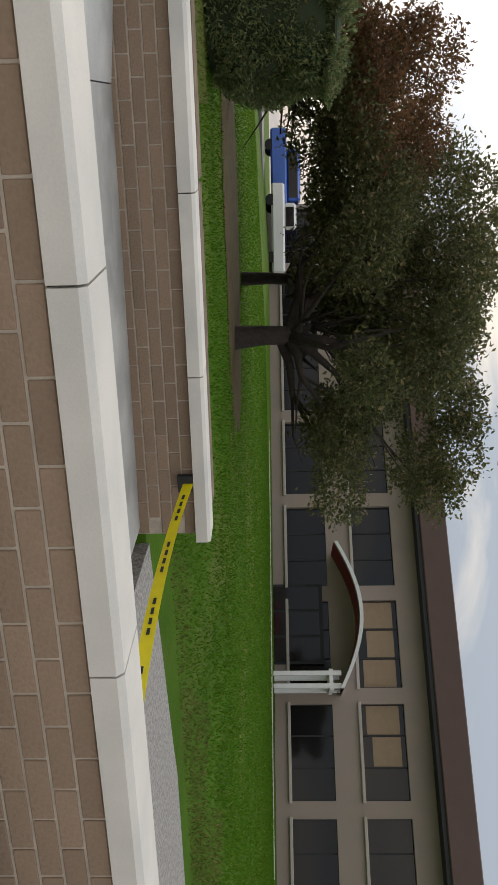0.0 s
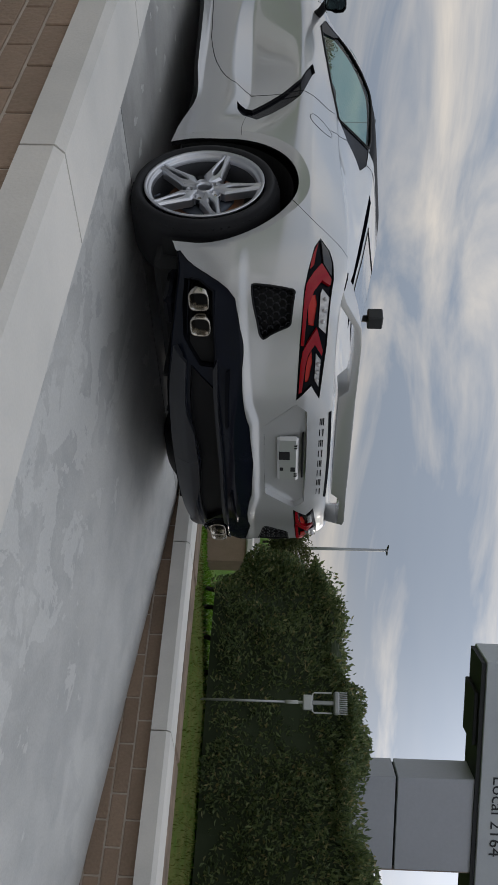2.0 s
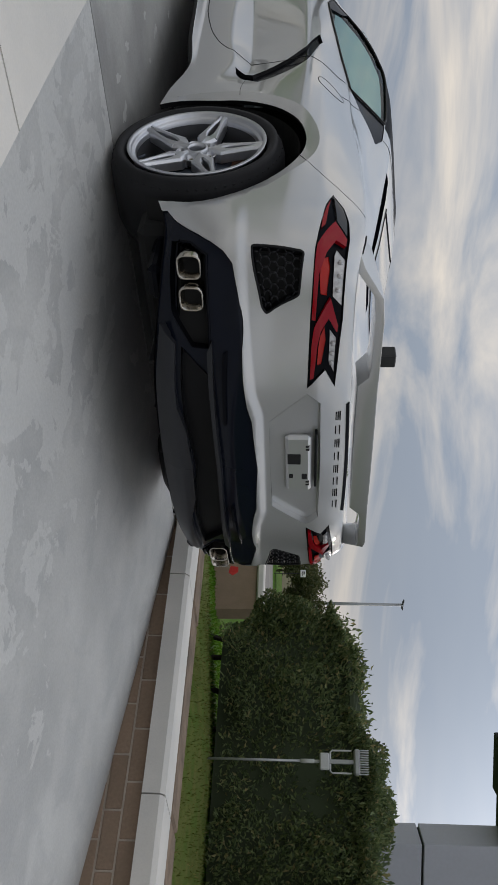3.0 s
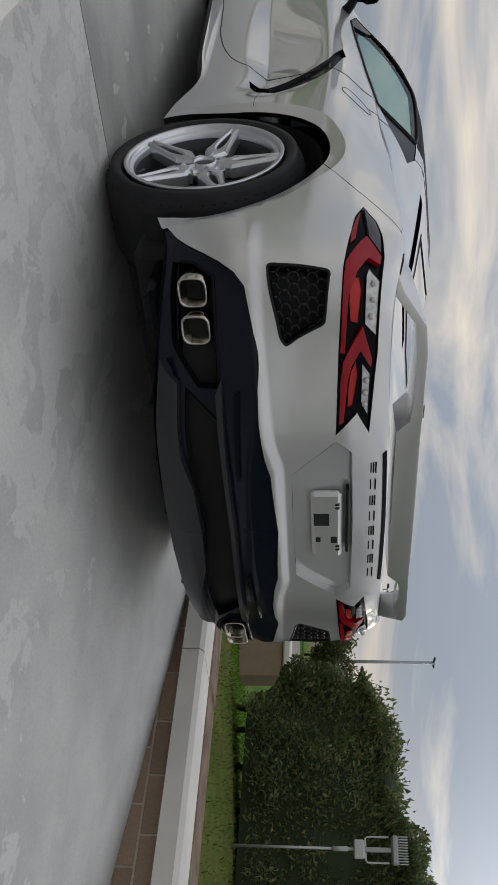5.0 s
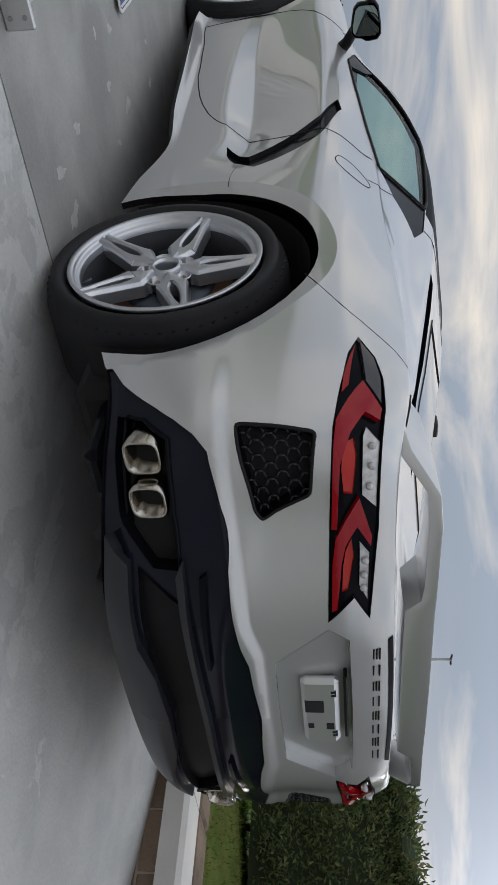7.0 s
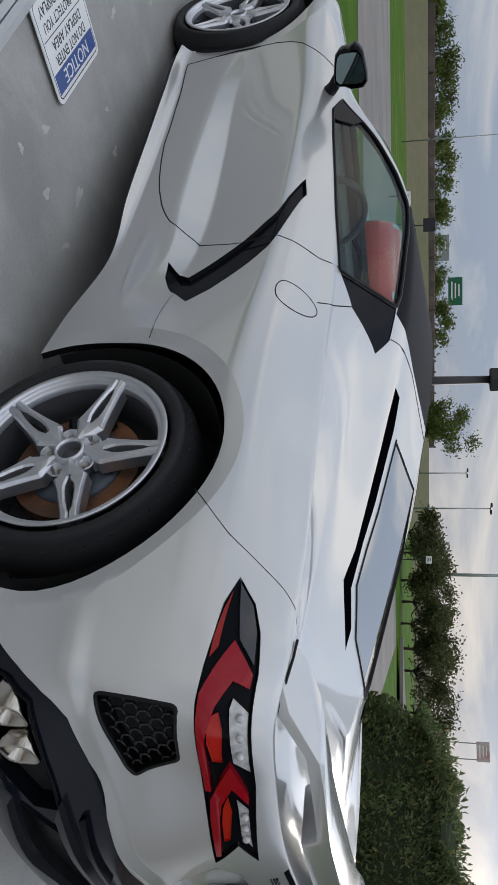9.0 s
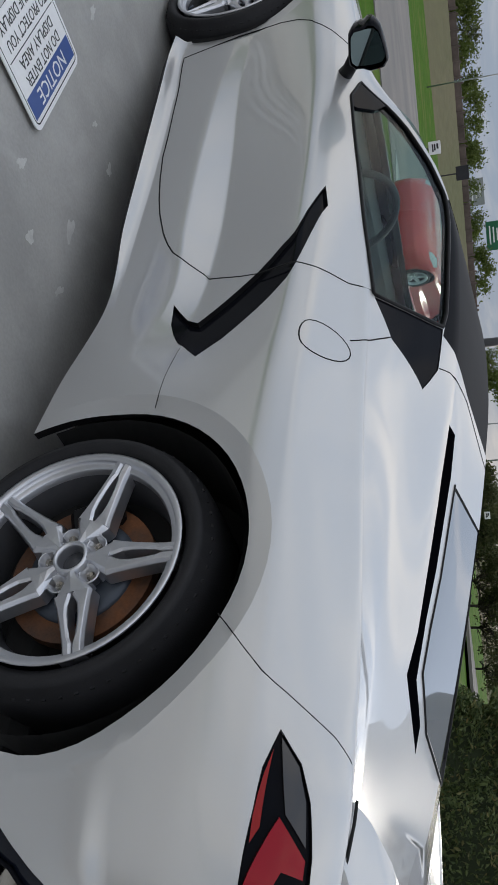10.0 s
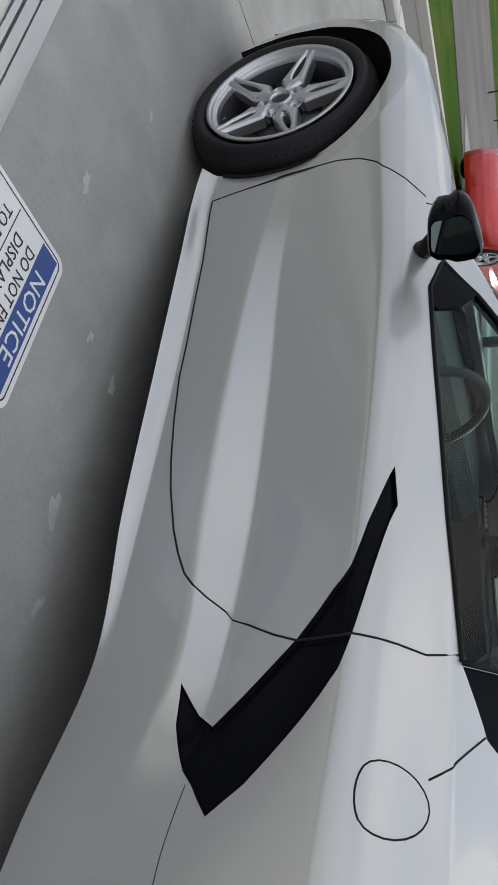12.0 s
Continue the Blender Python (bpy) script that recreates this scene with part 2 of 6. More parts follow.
def tube(bm, pts, r, sides=8, caps=True, radii=None):
    """A round bar along points."""
    pts = [Vector(p) for p in pts]
    rings = []
    up = None
    for i, p in enumerate(pts):
        d = (pts[min(i + 1, len(pts) - 1)] - pts[max(i - 1, 0)]).normalized()
        if up is None or abs(up.dot(d)) > 0.95:
            up = Vector((0, 0, 1)) if abs(d.z) < 0.9 else Vector((1, 0, 0))
        a = d.cross(up).normalized()
        b = a.cross(d).normalized()
        up = b
        rr = radii[i] if radii else r
        rings.append([bm.verts.new(p + (a * math.cos(t) + b * math.sin(t)) * rr) for t in [2 * math.pi * k / sides for k in range(sides)]])
    for q, s in zip(rings, rings[1:]):
        for k in range(sides):
            bm.faces.new((q[k], q[(k + 1) % sides], s[(k + 1) % sides], s[k]))
    if caps:
        bm.faces.new(rings[0][::-1])
        bm.faces.new(rings[-1])


def lathe(bm, prof, sides=48, axis="x"):
    """Turns a profile of (along, radius) about an axis."""
    rings = []
    for a, r in prof:
        ring = []
        for k in range(sides):
            t = 2 * math.pi * k / sides
            c, s = r * math.cos(t), r * math.sin(t)
            ring.append(bm.verts.new((a, c, s) if axis == "x" else (c, s, a)))
        rings.append(ring)
    for q, s in zip(rings, rings[1:]):
        for k in range(sides):
            bm.faces.new((q[k], q[(k + 1) % sides], s[(k + 1) % sides], s[k]))
    return rings


def prism(bm, outline, lo, hi, place):
    """A slab between two heights over a flat outline; place maps (a, b, height) to a point."""
    low = [bm.verts.new(place(a, b, lo)) for a, b in outline]
    top = [bm.verts.new(place(a, b, hi)) for a, b in outline]
    k = len(outline)
    for i in range(k):
        bm.faces.new((low[i], low[(i + 1) % k], top[(i + 1) % k], top[i]))
    bm.faces.new(low[::-1])
    bm.faces.new(top)
    return low, top


def soup(name, verts, faces, mat, parent=None):
    """Many small pieces in one mesh."""
    me = bpy.data.meshes.new(name)
    me.from_pydata([tuple(v) for v in verts], [], [tuple(int(i) for i in f) for f in faces])
    me.materials.append(mat)
    ob = new(name, me)
    ob.parent = parent
    return ob


# ---- the ground ----
AHEAD = 0.36                                            # how much higher the land lies before the car's nose
# the pad under the car: it climbs forward, falls a little to the near side, and is turned against the ramp
PAD_POSE = Matrix.Translation((0, -.027, .023)) @ Matrix.Rotation(radians(-1.36), 4, "Z") @ Matrix.Rotation(radians(-.89), 4, "Y") @ Matrix.Rotation(radians(.93), 4, "X")


def ground_z(x, y):
    """Height of the lawn: level by the near wall, a low bank behind the far wall, rising a little towards the building."""
    x, y = np.asarray(x, float), np.asarray(y, float)
    bank = np.clip((x - 1.6) / 4.0, 0, 1)
    bank = bank * bank * (3 - 2 * bank)
    side = np.clip((4.5 - y) / 4.0, 0, 1)
    far = np.clip((np.hypot(x, y) - 14) / 30, 0, 1) * np.clip(-y / 12, 0, 1)
    ahead = np.clip((y - 4.0) / 4.5, 0, 1)
    ahead = AHEAD * ahead * ahead * (3 - 2 * ahead)
    return -0.37 + 0.33 * bank * side + 0.55 * far * np.clip(x / 10, 0, 1) + ahead


def spread(a, b, n, power):
    t = np.linspace(-1, 1, n)
    return np.sign(t) * np.abs(t) ** power * (b - a) / 2 + (a + b) / 2


gx = np.unique(np.concatenate([np.linspace(-30, 60, 91), spread(-2500, 2500, 60, 3)]))
gy = np.unique(np.concatenate([np.linspace(-60, 60, 121), spread(-2500, 2500, 60, 3)]))
GX, GY = np.meshgrid(gx, gy, indexing="ij")
GZ = ground_z(GX, GY)
hole = (GX > -1.8) & (GX < 1.6) & (GY > -6.9) & (GY < 6.9)
GZ = np.where(hole, -0.9, GZ)
k = len(gy)
quads = [(i * k + j, (i + 1) * k + j, (i + 1) * k + j + 1, i * k + j + 1) for i in range(len(gx) - 1) for j in range(k - 1)]
ground = tagged(soup("ground", np.stack([GX.ravel(), GY.ravel(), GZ.ravel()], 1), quads, M_GROUND), "mown green lawn reaching to the horizon", "lawn", kind="structure")

# ---- the display pad: a level slab under the car, a ramp behind it, a lower apron ----
TILT = math.tan(radians(0.5))


def pad_z(x, y):
    """Height of the concrete: the pad's plane, a ramp down behind it, then the apron."""
    if y > 0.05:
        return 0.022 + 0.0155 * x + 0.0249 * y
    k = max(0.0, (y + 3.3) / 3.35)
    return 0.023 * k - 0.31 * (1 - k) + 0.0155 * x * k - 0.014 * max(0.0, -3.3 - y)


BEND = -0.3                                             # where both walls turn a few degrees


def wall_x(x, y):
    """A wall's x at y: straight along the ramp, then turning with the pad."""
    return x - max(0.0, y - BEND) * math.tan(radians(1.1 if x > 0 else 2.8))


def lift(y):
    """How much the walls climb with the pad."""
    return 0.0165 * max(0.0, y)


def slab(name, y0, y1, label, mat):
    bm = bmesh.new()
    ys = [y0 + 0.004] + [y for y in (BEND,) if y0 < y < y1] + [y1 - 0.004]
    rows = []
    for y in ys:
        rows.append([bm.verts.new((wall_x(x, y), y, pad_z(wall_x(x, y), y) + dz)) for x, dz in ((-1.68, 0), (1.47, 0), (1.47, -0.25), (-1.68, -0.25))])
    for q, s in zip(rows, rows[1:]):
        for i in range(4):
            bm.faces.new((q[i], q[(i + 1) % 4], s[(i + 1) % 4], s[i]))
    bm.faces.new(rows[0][::-1])
    bm.faces.new(rows[-1])
    bmesh.ops.recalc_face_normals(bm, faces=bm.faces)
    return tagged(link(name, bm, mat), label, "slab", kind="structure")


pad_slab = slab("pavement_pad", 0.05, 3.6, "grey broom-finished concrete slab under the parked car", M_CONCRETE)
slab("pavement_front", 3.6, 6.6, "grey concrete slab before the car's nose", M_CONCRETE)
slab("pavement_ramp", -3.3, 0.05, "blotchy grey concrete ramp sloping down behind the car", M_RAMP)
slab("pavement_apron", -6.3, -3.3, "lower grey concrete apron at the ramp's foot", M_CONCRETE)
bm = bmesh.new()
pts = [(-1.9, -6.4), (1.7, -6.56), (2.2, -9), (3.2, -12.6), (1.5, -14), (-6, -14), (-6, -6.4)]
prism(bm, pts, -0.6, -0.335, lambda a, b, h: (a, b, h))
bmesh.ops.recalc_face_normals(bm, faces=bm.faces)
tagged(link("pavement_gravel", bm, M_GRAVEL), "loose grey gravel drive by the lawn", "gravel", kind="structure")


# ---- the two low walls: brick with a pale concrete coping of separate stones ----
BRICK_L, BRICK_H = 0.257, 0.0847


def brick_mesh():
    bm = bmesh.new()
    box(bm, -0.045, 0.045, -BRICK_L / 2 + 0.005, BRICK_L / 2 - 0.005, -BRICK_H / 2 + 0.005, BRICK_H / 2 - 0.005, bevel=0.003)
    me = bpy.data.meshes.new("brick")
    bm.to_mesh(me)
    bm.free()
    me.materials.append(M_BRICK)
    return me


def wall(name, x_face, sign, x_back, x_lip, x_in, y0, y1, joints, low, label, part_y0, part_y1):
    """A low wall: a mortar core, the coping's stones, and bricks in the face that shows. sign: which way that face looks."""
    bm = bmesh.new()
    lo, hi = min(x_face - 0.004 * sign, x_back), max(x_face - 0.004 * sign, x_back)
    for a, b in ((y0, BEND), (BEND, y1)):
        verts = []
        for y in (a, b):
            verts.append([bm.verts.new((wall_x(x, y), y, z)) for x, z in ((lo, -0.95), (hi, -0.95), (hi, 0.06 + lift(y)), (lo, 0.06 + lift(y)))])
        q, s = verts
        for i in range(4):
            bm.faces.new((q[i], q[(i + 1) % 4], s[(i + 1) % 4], s[i]))
        bm.faces.new(q[::-1])
        bm.faces.new(s)
    bmesh.ops.recalc_face_normals(bm, faces=bm.faces)
    core = tagged(link(name, bm, M_MORTAR), label, "wall", kind="structure")
    edges = [y0 - 0.05] + [j for j in joints if y0 < j < y1] + [y1]
    w0, w1 = min(x_lip, x_in), max(x_lip, x_in)
    for a, b in zip(edges, edges[1:]):
        cuts = [a + 0.004] + ([BEND] if a < BEND < b else []) + [b - 0.004]
        bm = bmesh.new()
        c = 0.022
        sec = [(w0, 0.062), (w1, 0.062), (w1, 0.167 - c), (w1 - c, 0.167), (w0 + c, 0.167), (w0, 0.167 - c)]
        rows = [[bm.verts.new((wall_x(x, y), y, z + lift(y))) for x, z in sec] for y in cuts]
        for q, s in zip(rows, rows[1:]):
            for i in range(6):
                bm.faces.new((q[i], q[(i + 1) % 6], s[(i + 1) % 6], s[i]))
        bm.faces.new(rows[0][::-1])
        bm.faces.new(rows[-1])
        bmesh.ops.recalc_face_normals(bm, faces=bm.faces)
        part("coping_stone", bm, M_CAP, core)
    me = brick_mesh()
    unit = np.array([v.co[:] for v in me.vertices])
    polys = [tuple(p.vertices) for p in me.polygons]
    rest_v, rest_f = [], []
    row = 0
    z = 0.06 - BRICK_H / 2
    while z > low:
        y = y0 + (BRICK_L / 2 if row % 2 else 0) + BRICK_L / 2
        while y < y1 - 0.1:
            at = (wall_x(x_face, y) - sign * 0.043 + random.uniform(-.001, .001), y, z + lift(y))
            a = radians(1.1 if x_face > 0 else 2.8) if y > BEND else 0.0
            if part_y0 < y < part_y1:
                ob = new("brick", me)
                ob.parent = core
                ob.matrix_local = Matrix.Translation(at) @ Matrix.Rotation(a, 4, "Z")
            else:
                base = sum(len(v) for v in rest_v)
                turned = unit @ np.array([[math.cos(a), math.sin(a), 0], [-math.sin(a), math.cos(a), 0], [0, 0, 1]])
                rest_v.append(turned + at)
                rest_f += [tuple(k + base for k in p) for p in polys]
            y += BRICK_L
        z -= BRICK_H
        row += 1
    if rest_v:
        tagged(soup("brickwork", np.concatenate(rest_v), rest_f, M_BRICK, core), kind="stuff")
    return core


wall("wall_near", -1.90, -1, -1.655, -1.918, -1.616, -7.2, 6.2, [-6.27 + 1.2 * i for i in range(11)], -0.5, "low brown brick wall with pale concrete coping, outer face", -7.2, -0.2)
wall("wall_far", 1.45, -1, 1.68, 1.395, 1.705, -6.35, 6.2, [-5.14 + 1.2 * i for i in range(10)], -0.5, "low brown brick wall with pale concrete coping, inner face", -6.4, 0.4)

# unseen pale ground outside the near wall and behind the drive, added to brighten the car
for name, x0, x1, y0, y1 in (("pavement_unseen_lot", -70, -1.98, -16, 60), ("pavement_unseen_drive", -70, 1.2, -70, -16.01)):
    bm = bmesh.new()
    box(bm, x0, x1, y0, y1, -.6, -.352)
    tagged(link(name, bm, M_WALK), "unseen plain pale concrete ground, added to throw light on the car", "lot", kind="structure")

# pale flecks of old paint on the pad
M_FLECK = material("pale_fleck", (0.50, 0.50, 0.48), 0.8, vary=0.15, scale=30, bump=0.0004, bump_scale=200)


def flecks(parent):
    rng = np.random.default_rng(17)
    spots = [(-1.063, .984, .055, .03), (-.925, 1.203, .075, .045), (-.864, .98, .06, .02), (-1.083, .532, .07, .03), (-.866, 1.63, .045, .035), (-1.212, 1.13, .05, .03), (-1.25, .933, .03, .03), (-1.02, 1.672, .035, .02),
             (-1.25, 2.012, .06, .03), (-1.116, 2.5, .04, .02), (-1.041, .297, .09, .03), (-.891, .323, .10, .05), (-1.12, -.1, .10, .05), (-1.2, -.4, .12, .06), (-1.0, -.25, .08, .05), (-1.3, -.75, .14, .06)]
    for x, y, a, b in spots:
        x, y, _ = PAD_POSE @ Vector((x, y, 0))
        bm = bmesh.new()
        n = 40
        turn = rng.uniform(-.4, .4)
        t = np.linspace(0, 2 * math.pi, n, endpoint=False)
        k = 1 + sum(s / m * np.sin(m * t + rng.uniform(0, 6.3)) for m, s in ((2, .4), (3, .6), (5, .7), (7, .6), (9, .5)))
        pts = []
        for i in range(n):
            t = 2 * math.pi * i / n
            u, w = b * .5 * k[i] * math.cos(t), a * .5 * k[i] * math.sin(t)
            px, py = x + u * math.cos(turn) - w * math.sin(turn), y + u * math.sin(turn) + w * math.cos(turn)
            pts.append(bm.verts.new((px, py, pad_z(px, py) + .0012)))
        bmesh.ops.triangulate(bm, faces=[bm.faces.new(pts)])
        for f in bm.faces:
            if f.normal.z < 0:
                f.normal_flip()
        part("paint_fleck", bm, M_FLECK, parent)


flecks(pad_slab)
# ---- the car's body as one lofted surface: stations round the left half, each with ten heights from sill to centre line ----
STATIONS = []


def station(u, ys, xz):
    """One cut through the left half: ys is one y for all ten points or ten of them; xz holds the half widths and heights."""
    ys = [ys] * 10 if np.isscalar(ys) else ys
    STATIONS.append((u, [(-x, y, z) for (x, z), y in zip(xz, ys)]))


station(-0.97, [-.745, -.80, -.805, -.82, -.81, -.795, -.765, -.68, -.60, -.54],
        [(0, .205), (0, .29), (0, .42), (0, .50), (0, .64), (0, .80), (0, .928), (0, .925), (0, .93), (0, .94)])
station(-0.79, [-.745, -.795, -.80, -.815, -.807, -.792, -.763, -.67, -.59, -.53],
        [(.18, .205), (.18, .29), (.18, .42), (.18, .50), (.18, .64), (.18, .80), (.17, .928), (.14, .925), (.09, .93), (0, .94)])
station(-0.57, [-.725, -.78, -.785, -.797, -.79, -.785, -.75, -.64, -.55, -.50],
        [(.40, .215), (.40, .295), (.40, .42), (.40, .52), (.40, .64), (.40, .80), (.385, .925), (.31, .922), (.18, .93), (0, .945)])
station(-0.34, [-.68, -.72, -.72, -.715, -.705, -.71, -.69, -.58, -.50, -.45],
        [(.59, .24), (.605, .315), (.617, .42), (.63, .55), (.638, .66), (.63, .80), (.585, .926), (.46, .925), (.27, .935), (0, .95)])
station(-0.12, [-.62, -.635, -.635, -.635, -.64, -.635, -.60, -.49, -.43, -.38],
        [(.75, .265), (.785, .32), (.825, .40), (.85, .50), (.85, .66), (.832, .80), (.755, .938), (.57, .928), (.33, .94), (0, .96)])
station(0.05, [-.50, -.51, -.53, -.54, -.50, -.48, -.47, -.41, -.37, -.32],
        [(.862, .275), (.878, .315), (.893, .40), (.905, .50), (.912, .68), (.892, .80), (.81, .962), (.62, .935), (.35, .952), (0, .98)])
station(0.25, -.30, [(.92, .21), (.935, .275), (.94, .36), (.945, .50), (.945, .70), (.917, .81), (.812, .962), (.62, .945), (.36, .967), (0, 1.0)])
station(0.55, 0.0, [(.93, .15), (.945, .25), (.95, .35), (.955, .50), (.955, .715), (.927, .81), (.802, .955), (.61, .968), (.38, 1.012), (0, 1.065)])
station(1.05, 0.5, [(.905, .155), (.912, .24), (.915, .31), (.922, .46), (.935, .73), (.903, .805), (.77, .932), (.585, 1.005), (.44, 1.085), (0, 1.15)])
station(1.40, .85, [(.890, .210), (.888, .235), (.892, .40), (.852, .48), (.895, .735), (.866, .80), (.745, .925), (.585, 1.06), (.475, 1.135), (0, 1.195)])
station(1.75, 1.2, [(.900, .182), (.868, .215), (.874, .370), (.802, .468), (.868, .73), (.84, .795), (.745, .905), (.605, 1.07), (.505, 1.158), (0, 1.225)])
station(2.15, 1.6, [(.905, .160), (.862, .200), (.872, .352), (.808, .450), (.858, .725), (.832, .785), (.755, .885), (.63, 1.05), (.53, 1.145), (0, 1.205)])
station(2.60, 2.05, [(.905, .132), (.858, .172), (.872, .350), (.846, .430), (.870, .71), (.845, .775), (.775, .86), (.685, .957), (.625, 1.0), (0, 1.06)])
station(2.90, 2.35, [(.900, .110), (.862, .15), (.880, .37), (.876, .44), (.893, .685), (.865, .76), (.795, .84), (.65, .872), (.40, .88), (0, .885)])
station(3.32, 2.77, [(.935, .15), (.945, .25), (.95, .35), (.955, .50), (.947, .66), (.91, .745), (.825, .80), (.60, .825), (.30, .83), (0, .83)])
station(3.65, 3.10, [(.90, .12), (.91, .20), (.92, .30), (.925, .45), (.90, .63), (.86, .70), (.76, .755), (.55, .775), (.30, .775), (0, .77)])
station(3.95, [3.45, 3.45, 3.44, 3.43, 3.38, 3.34, 3.3, 3.26, 3.22, 3.2],
        [(.72, .12), (.74, .2), (.76, .3), (.76, .42), (.74, .55), (.70, .62), (.62, .67), (.46, .70), (.25, .715), (0, .72)])
station(4.60, [3.62, 3.64, 3.64, 3.62, 3.57, 3.51, 3.45, 3.4, 3.36, 3.33],
        [(0, .13), (0, .2), (0, .3), (0, .42), (0, .52), (0, .58), (0, .62), (0, .65), (0, .67), (0, .685)])

US = np.array([s[0] for s in STATIONS])
CTRL = np.array([s[1] for s in STATIONS])          # stations x 10 x 3


def catmull_slopes(t, v):
    d = np.gradient(v, t, axis=0)
    return d


def hermite(t, v, m, q):
    i = np.clip(np.searchsorted(t, q) - 1, 0, len(t) - 2)
    h = (t[i + 1] - t[i])[:, None]
    x = ((q - t[i])[:, None]) / h
    return ((2 * x**3 - 3 * x**2 + 1) * v[i] + (x**3 - 2 * x**2 + x) * h * m[i]
            + (-2 * x**3 + 3 * x**2) * v[i + 1] + (x**3 - x**2) * h * m[i + 1])


FLAT = CTRL.reshape(len(US), 30)
SLOPE_U = catmull_slopes(US, FLAT)
KS = np.arange(10.0)


def surf(u, v):
    """Points of the body at the parameters u (round the car, from the tail's middle) and v (0 sill to 9 centre line)."""
    u, v = np.atleast_1d(np.asarray(u, float)), np.atleast_1d(np.asarray(v, float))
    rows = hermite(US, FLAT, SLOPE_U, np.clip(u, US[0], US[-1])).reshape(-1, 10, 3)
    d = np.diff(rows, axis=1)
    m = np.zeros_like(rows)
    a, b = d[:, :-1], d[:, 1:]
    with np.errstate(divide="ignore", invalid="ignore"):
        m[:, 1:-1] = np.where(a * b > 0, 2 * a * b / (a + b), 0)
    m[:, 0], m[:, -1] = d[:, 0], d[:, -1]
    i = np.clip(v.astype(int), 0, 8)
    x = (np.clip(v, 0, 9) - i)[:, None]
    r = np.arange(len(i))
    p = ((2 * x**3 - 3 * x**2 + 1) * rows[r, i] + (x**3 - 2 * x**2 + x) * m[r, i]
         + (-2 * x**3 + 3 * x**2) * rows[r, i + 1] + (x**3 - x**2) * m[r, i + 1])
    lin = (1 - x) * rows[r, i] + x * rows[r, i + 1]
    # the doors keep crisper edges
    k = 0.45 + 0.5 * np.clip((u - 1.15) / .2, 0, 1) * np.clip((2.9 - u) / .1, 0, 1) * np.clip(v - .5, 0, 1) * np.clip(3.9 - v, 0, 1)
    k = k[:, None]
    return (1 - k) * p + k * lin


def normals(u, v):
    """Outward normals of the body there."""
    u, v = np.atleast_1d(np.asarray(u, float)), np.atleast_1d(np.asarray(v, float))
    e = 0.02
    du = surf(np.minimum(u + e, US[-1]), v) - surf(np.maximum(u - e, US[0]), v)
    dv = surf(u, np.minimum(v + 0.12, 9)) - surf(u, np.maximum(v - 0.12, 0))
    n = np.cross(dv, du)
    n /= np.linalg.norm(n, axis=1)[:, None] + 1e-9
    return n

# ---- car: materials ----
M_BLACK_GLOSS = material("gloss_black_trim", (0.005, 0.0055, 0.008), 0.14, spec=0.06)
M_BAR = material("grille_black", (0.008, 0.008, 0.010), 0.28, spec=0.35)
M_BLACK = material("black_plastic", (0.007, 0.007, 0.008), 0.45, vary=0.15, scale=20, bump=0.0004, bump_scale=400, spec=0.2)
M_NAVY = material("dark_valance", (0.006, 0.008, 0.015), 0.13, vary=0.08, scale=8, spec=0.2)
M_LINER = material("wheel_liner", (0.008, 0.008, 0.008), 0.9)
M_RUBBER = material("tyre_rubber", (0.020, 0.020, 0.022), 0.6, vary=0.2, scale=14, bump=0.0006, bump_scale=220, spec=0.25)
M_ALLOY = material("silver_alloy", (0.62, 0.63, 0.66), 0.33, metal=0.9, vary=0.05, scale=6, bump=0.0, coat=0.4)
# darker than the rim's alloy: the shadow inside the wheel is in this colour
M_BARREL = material("rim_barrel_shade", (0.09, 0.092, 0.10), 0.5, metal=0.5, vary=0.1, scale=20)
M_CHROME = material("bright_steel", (0.48, 0.45, 0.40), 0.18, metal=1.0)
M_DISC = material("rusty_brake_disc", (0.19, 0.072, 0.026), 0.65, metal=0.2, vary=0.5, scale=14, bump=0.0006, bump_scale=150, base2=(0.075, 0.045, 0.032))
M_STEEL = material("dark_steel", (0.085, 0.10, 0.125), 0.5, metal=0.5, vary=0.2, scale=30)
M_RED_LENS = material("red_lens", (0.27, 0.003, 0.010), 0.08, spec=0.35)
M_RED_DEEP = material("deep_red_lens", (0.26, 0.010, 0.008), 0.1, spec=0.35)
M_ORANGE_LENS = material("inner_red_lens", (0.42, 0.016, 0.010), 0.12, spec=0.35)
M_WHITE_LENS = material("clear_lamp", (0.55, 0.55, 0.55), 0.15, metal=0.2, vary=0.3, scale=60, bump=0.001, bump_scale=90)
M_SMOKE = material("smoked_lens", (0.045, 0.047, 0.052), 0.1)
M_GLASS = glass_material("tinted_glass", (0.46, 0.70, 0.64))
M_HATCH_GLASS = material("dark_hatch_glass", (0.05, 0.055, 0.06), 0.03, coat=1.0, spec=1.0)
M_HATCH_GLASS.node_tree.nodes["Principled BSDF"].inputs["Coat IOR"].default_value = 2.2
M_LIP = material("satin_black_lip", (0.018, 0.019, 0.023), 0.3, vary=0.1, scale=8, spec=0.4)
M_ROOF = material("carbon_roof", (0.010, 0.011, 0.014), 0.5, vary=0.1, scale=200, bump=0.0, spec=0.04)
M_TRIM = material("cabin_trim", (0.040, 0.043, 0.045), 0.7, vary=0.2, scale=20, bump=0.0005, bump_scale=200, spec=0.15)
M_SEAT = material("dark_leather", (0.055, 0.056, 0.058), 0.45, vary=0.2, scale=15, bump=0.0008, bump_scale=120)


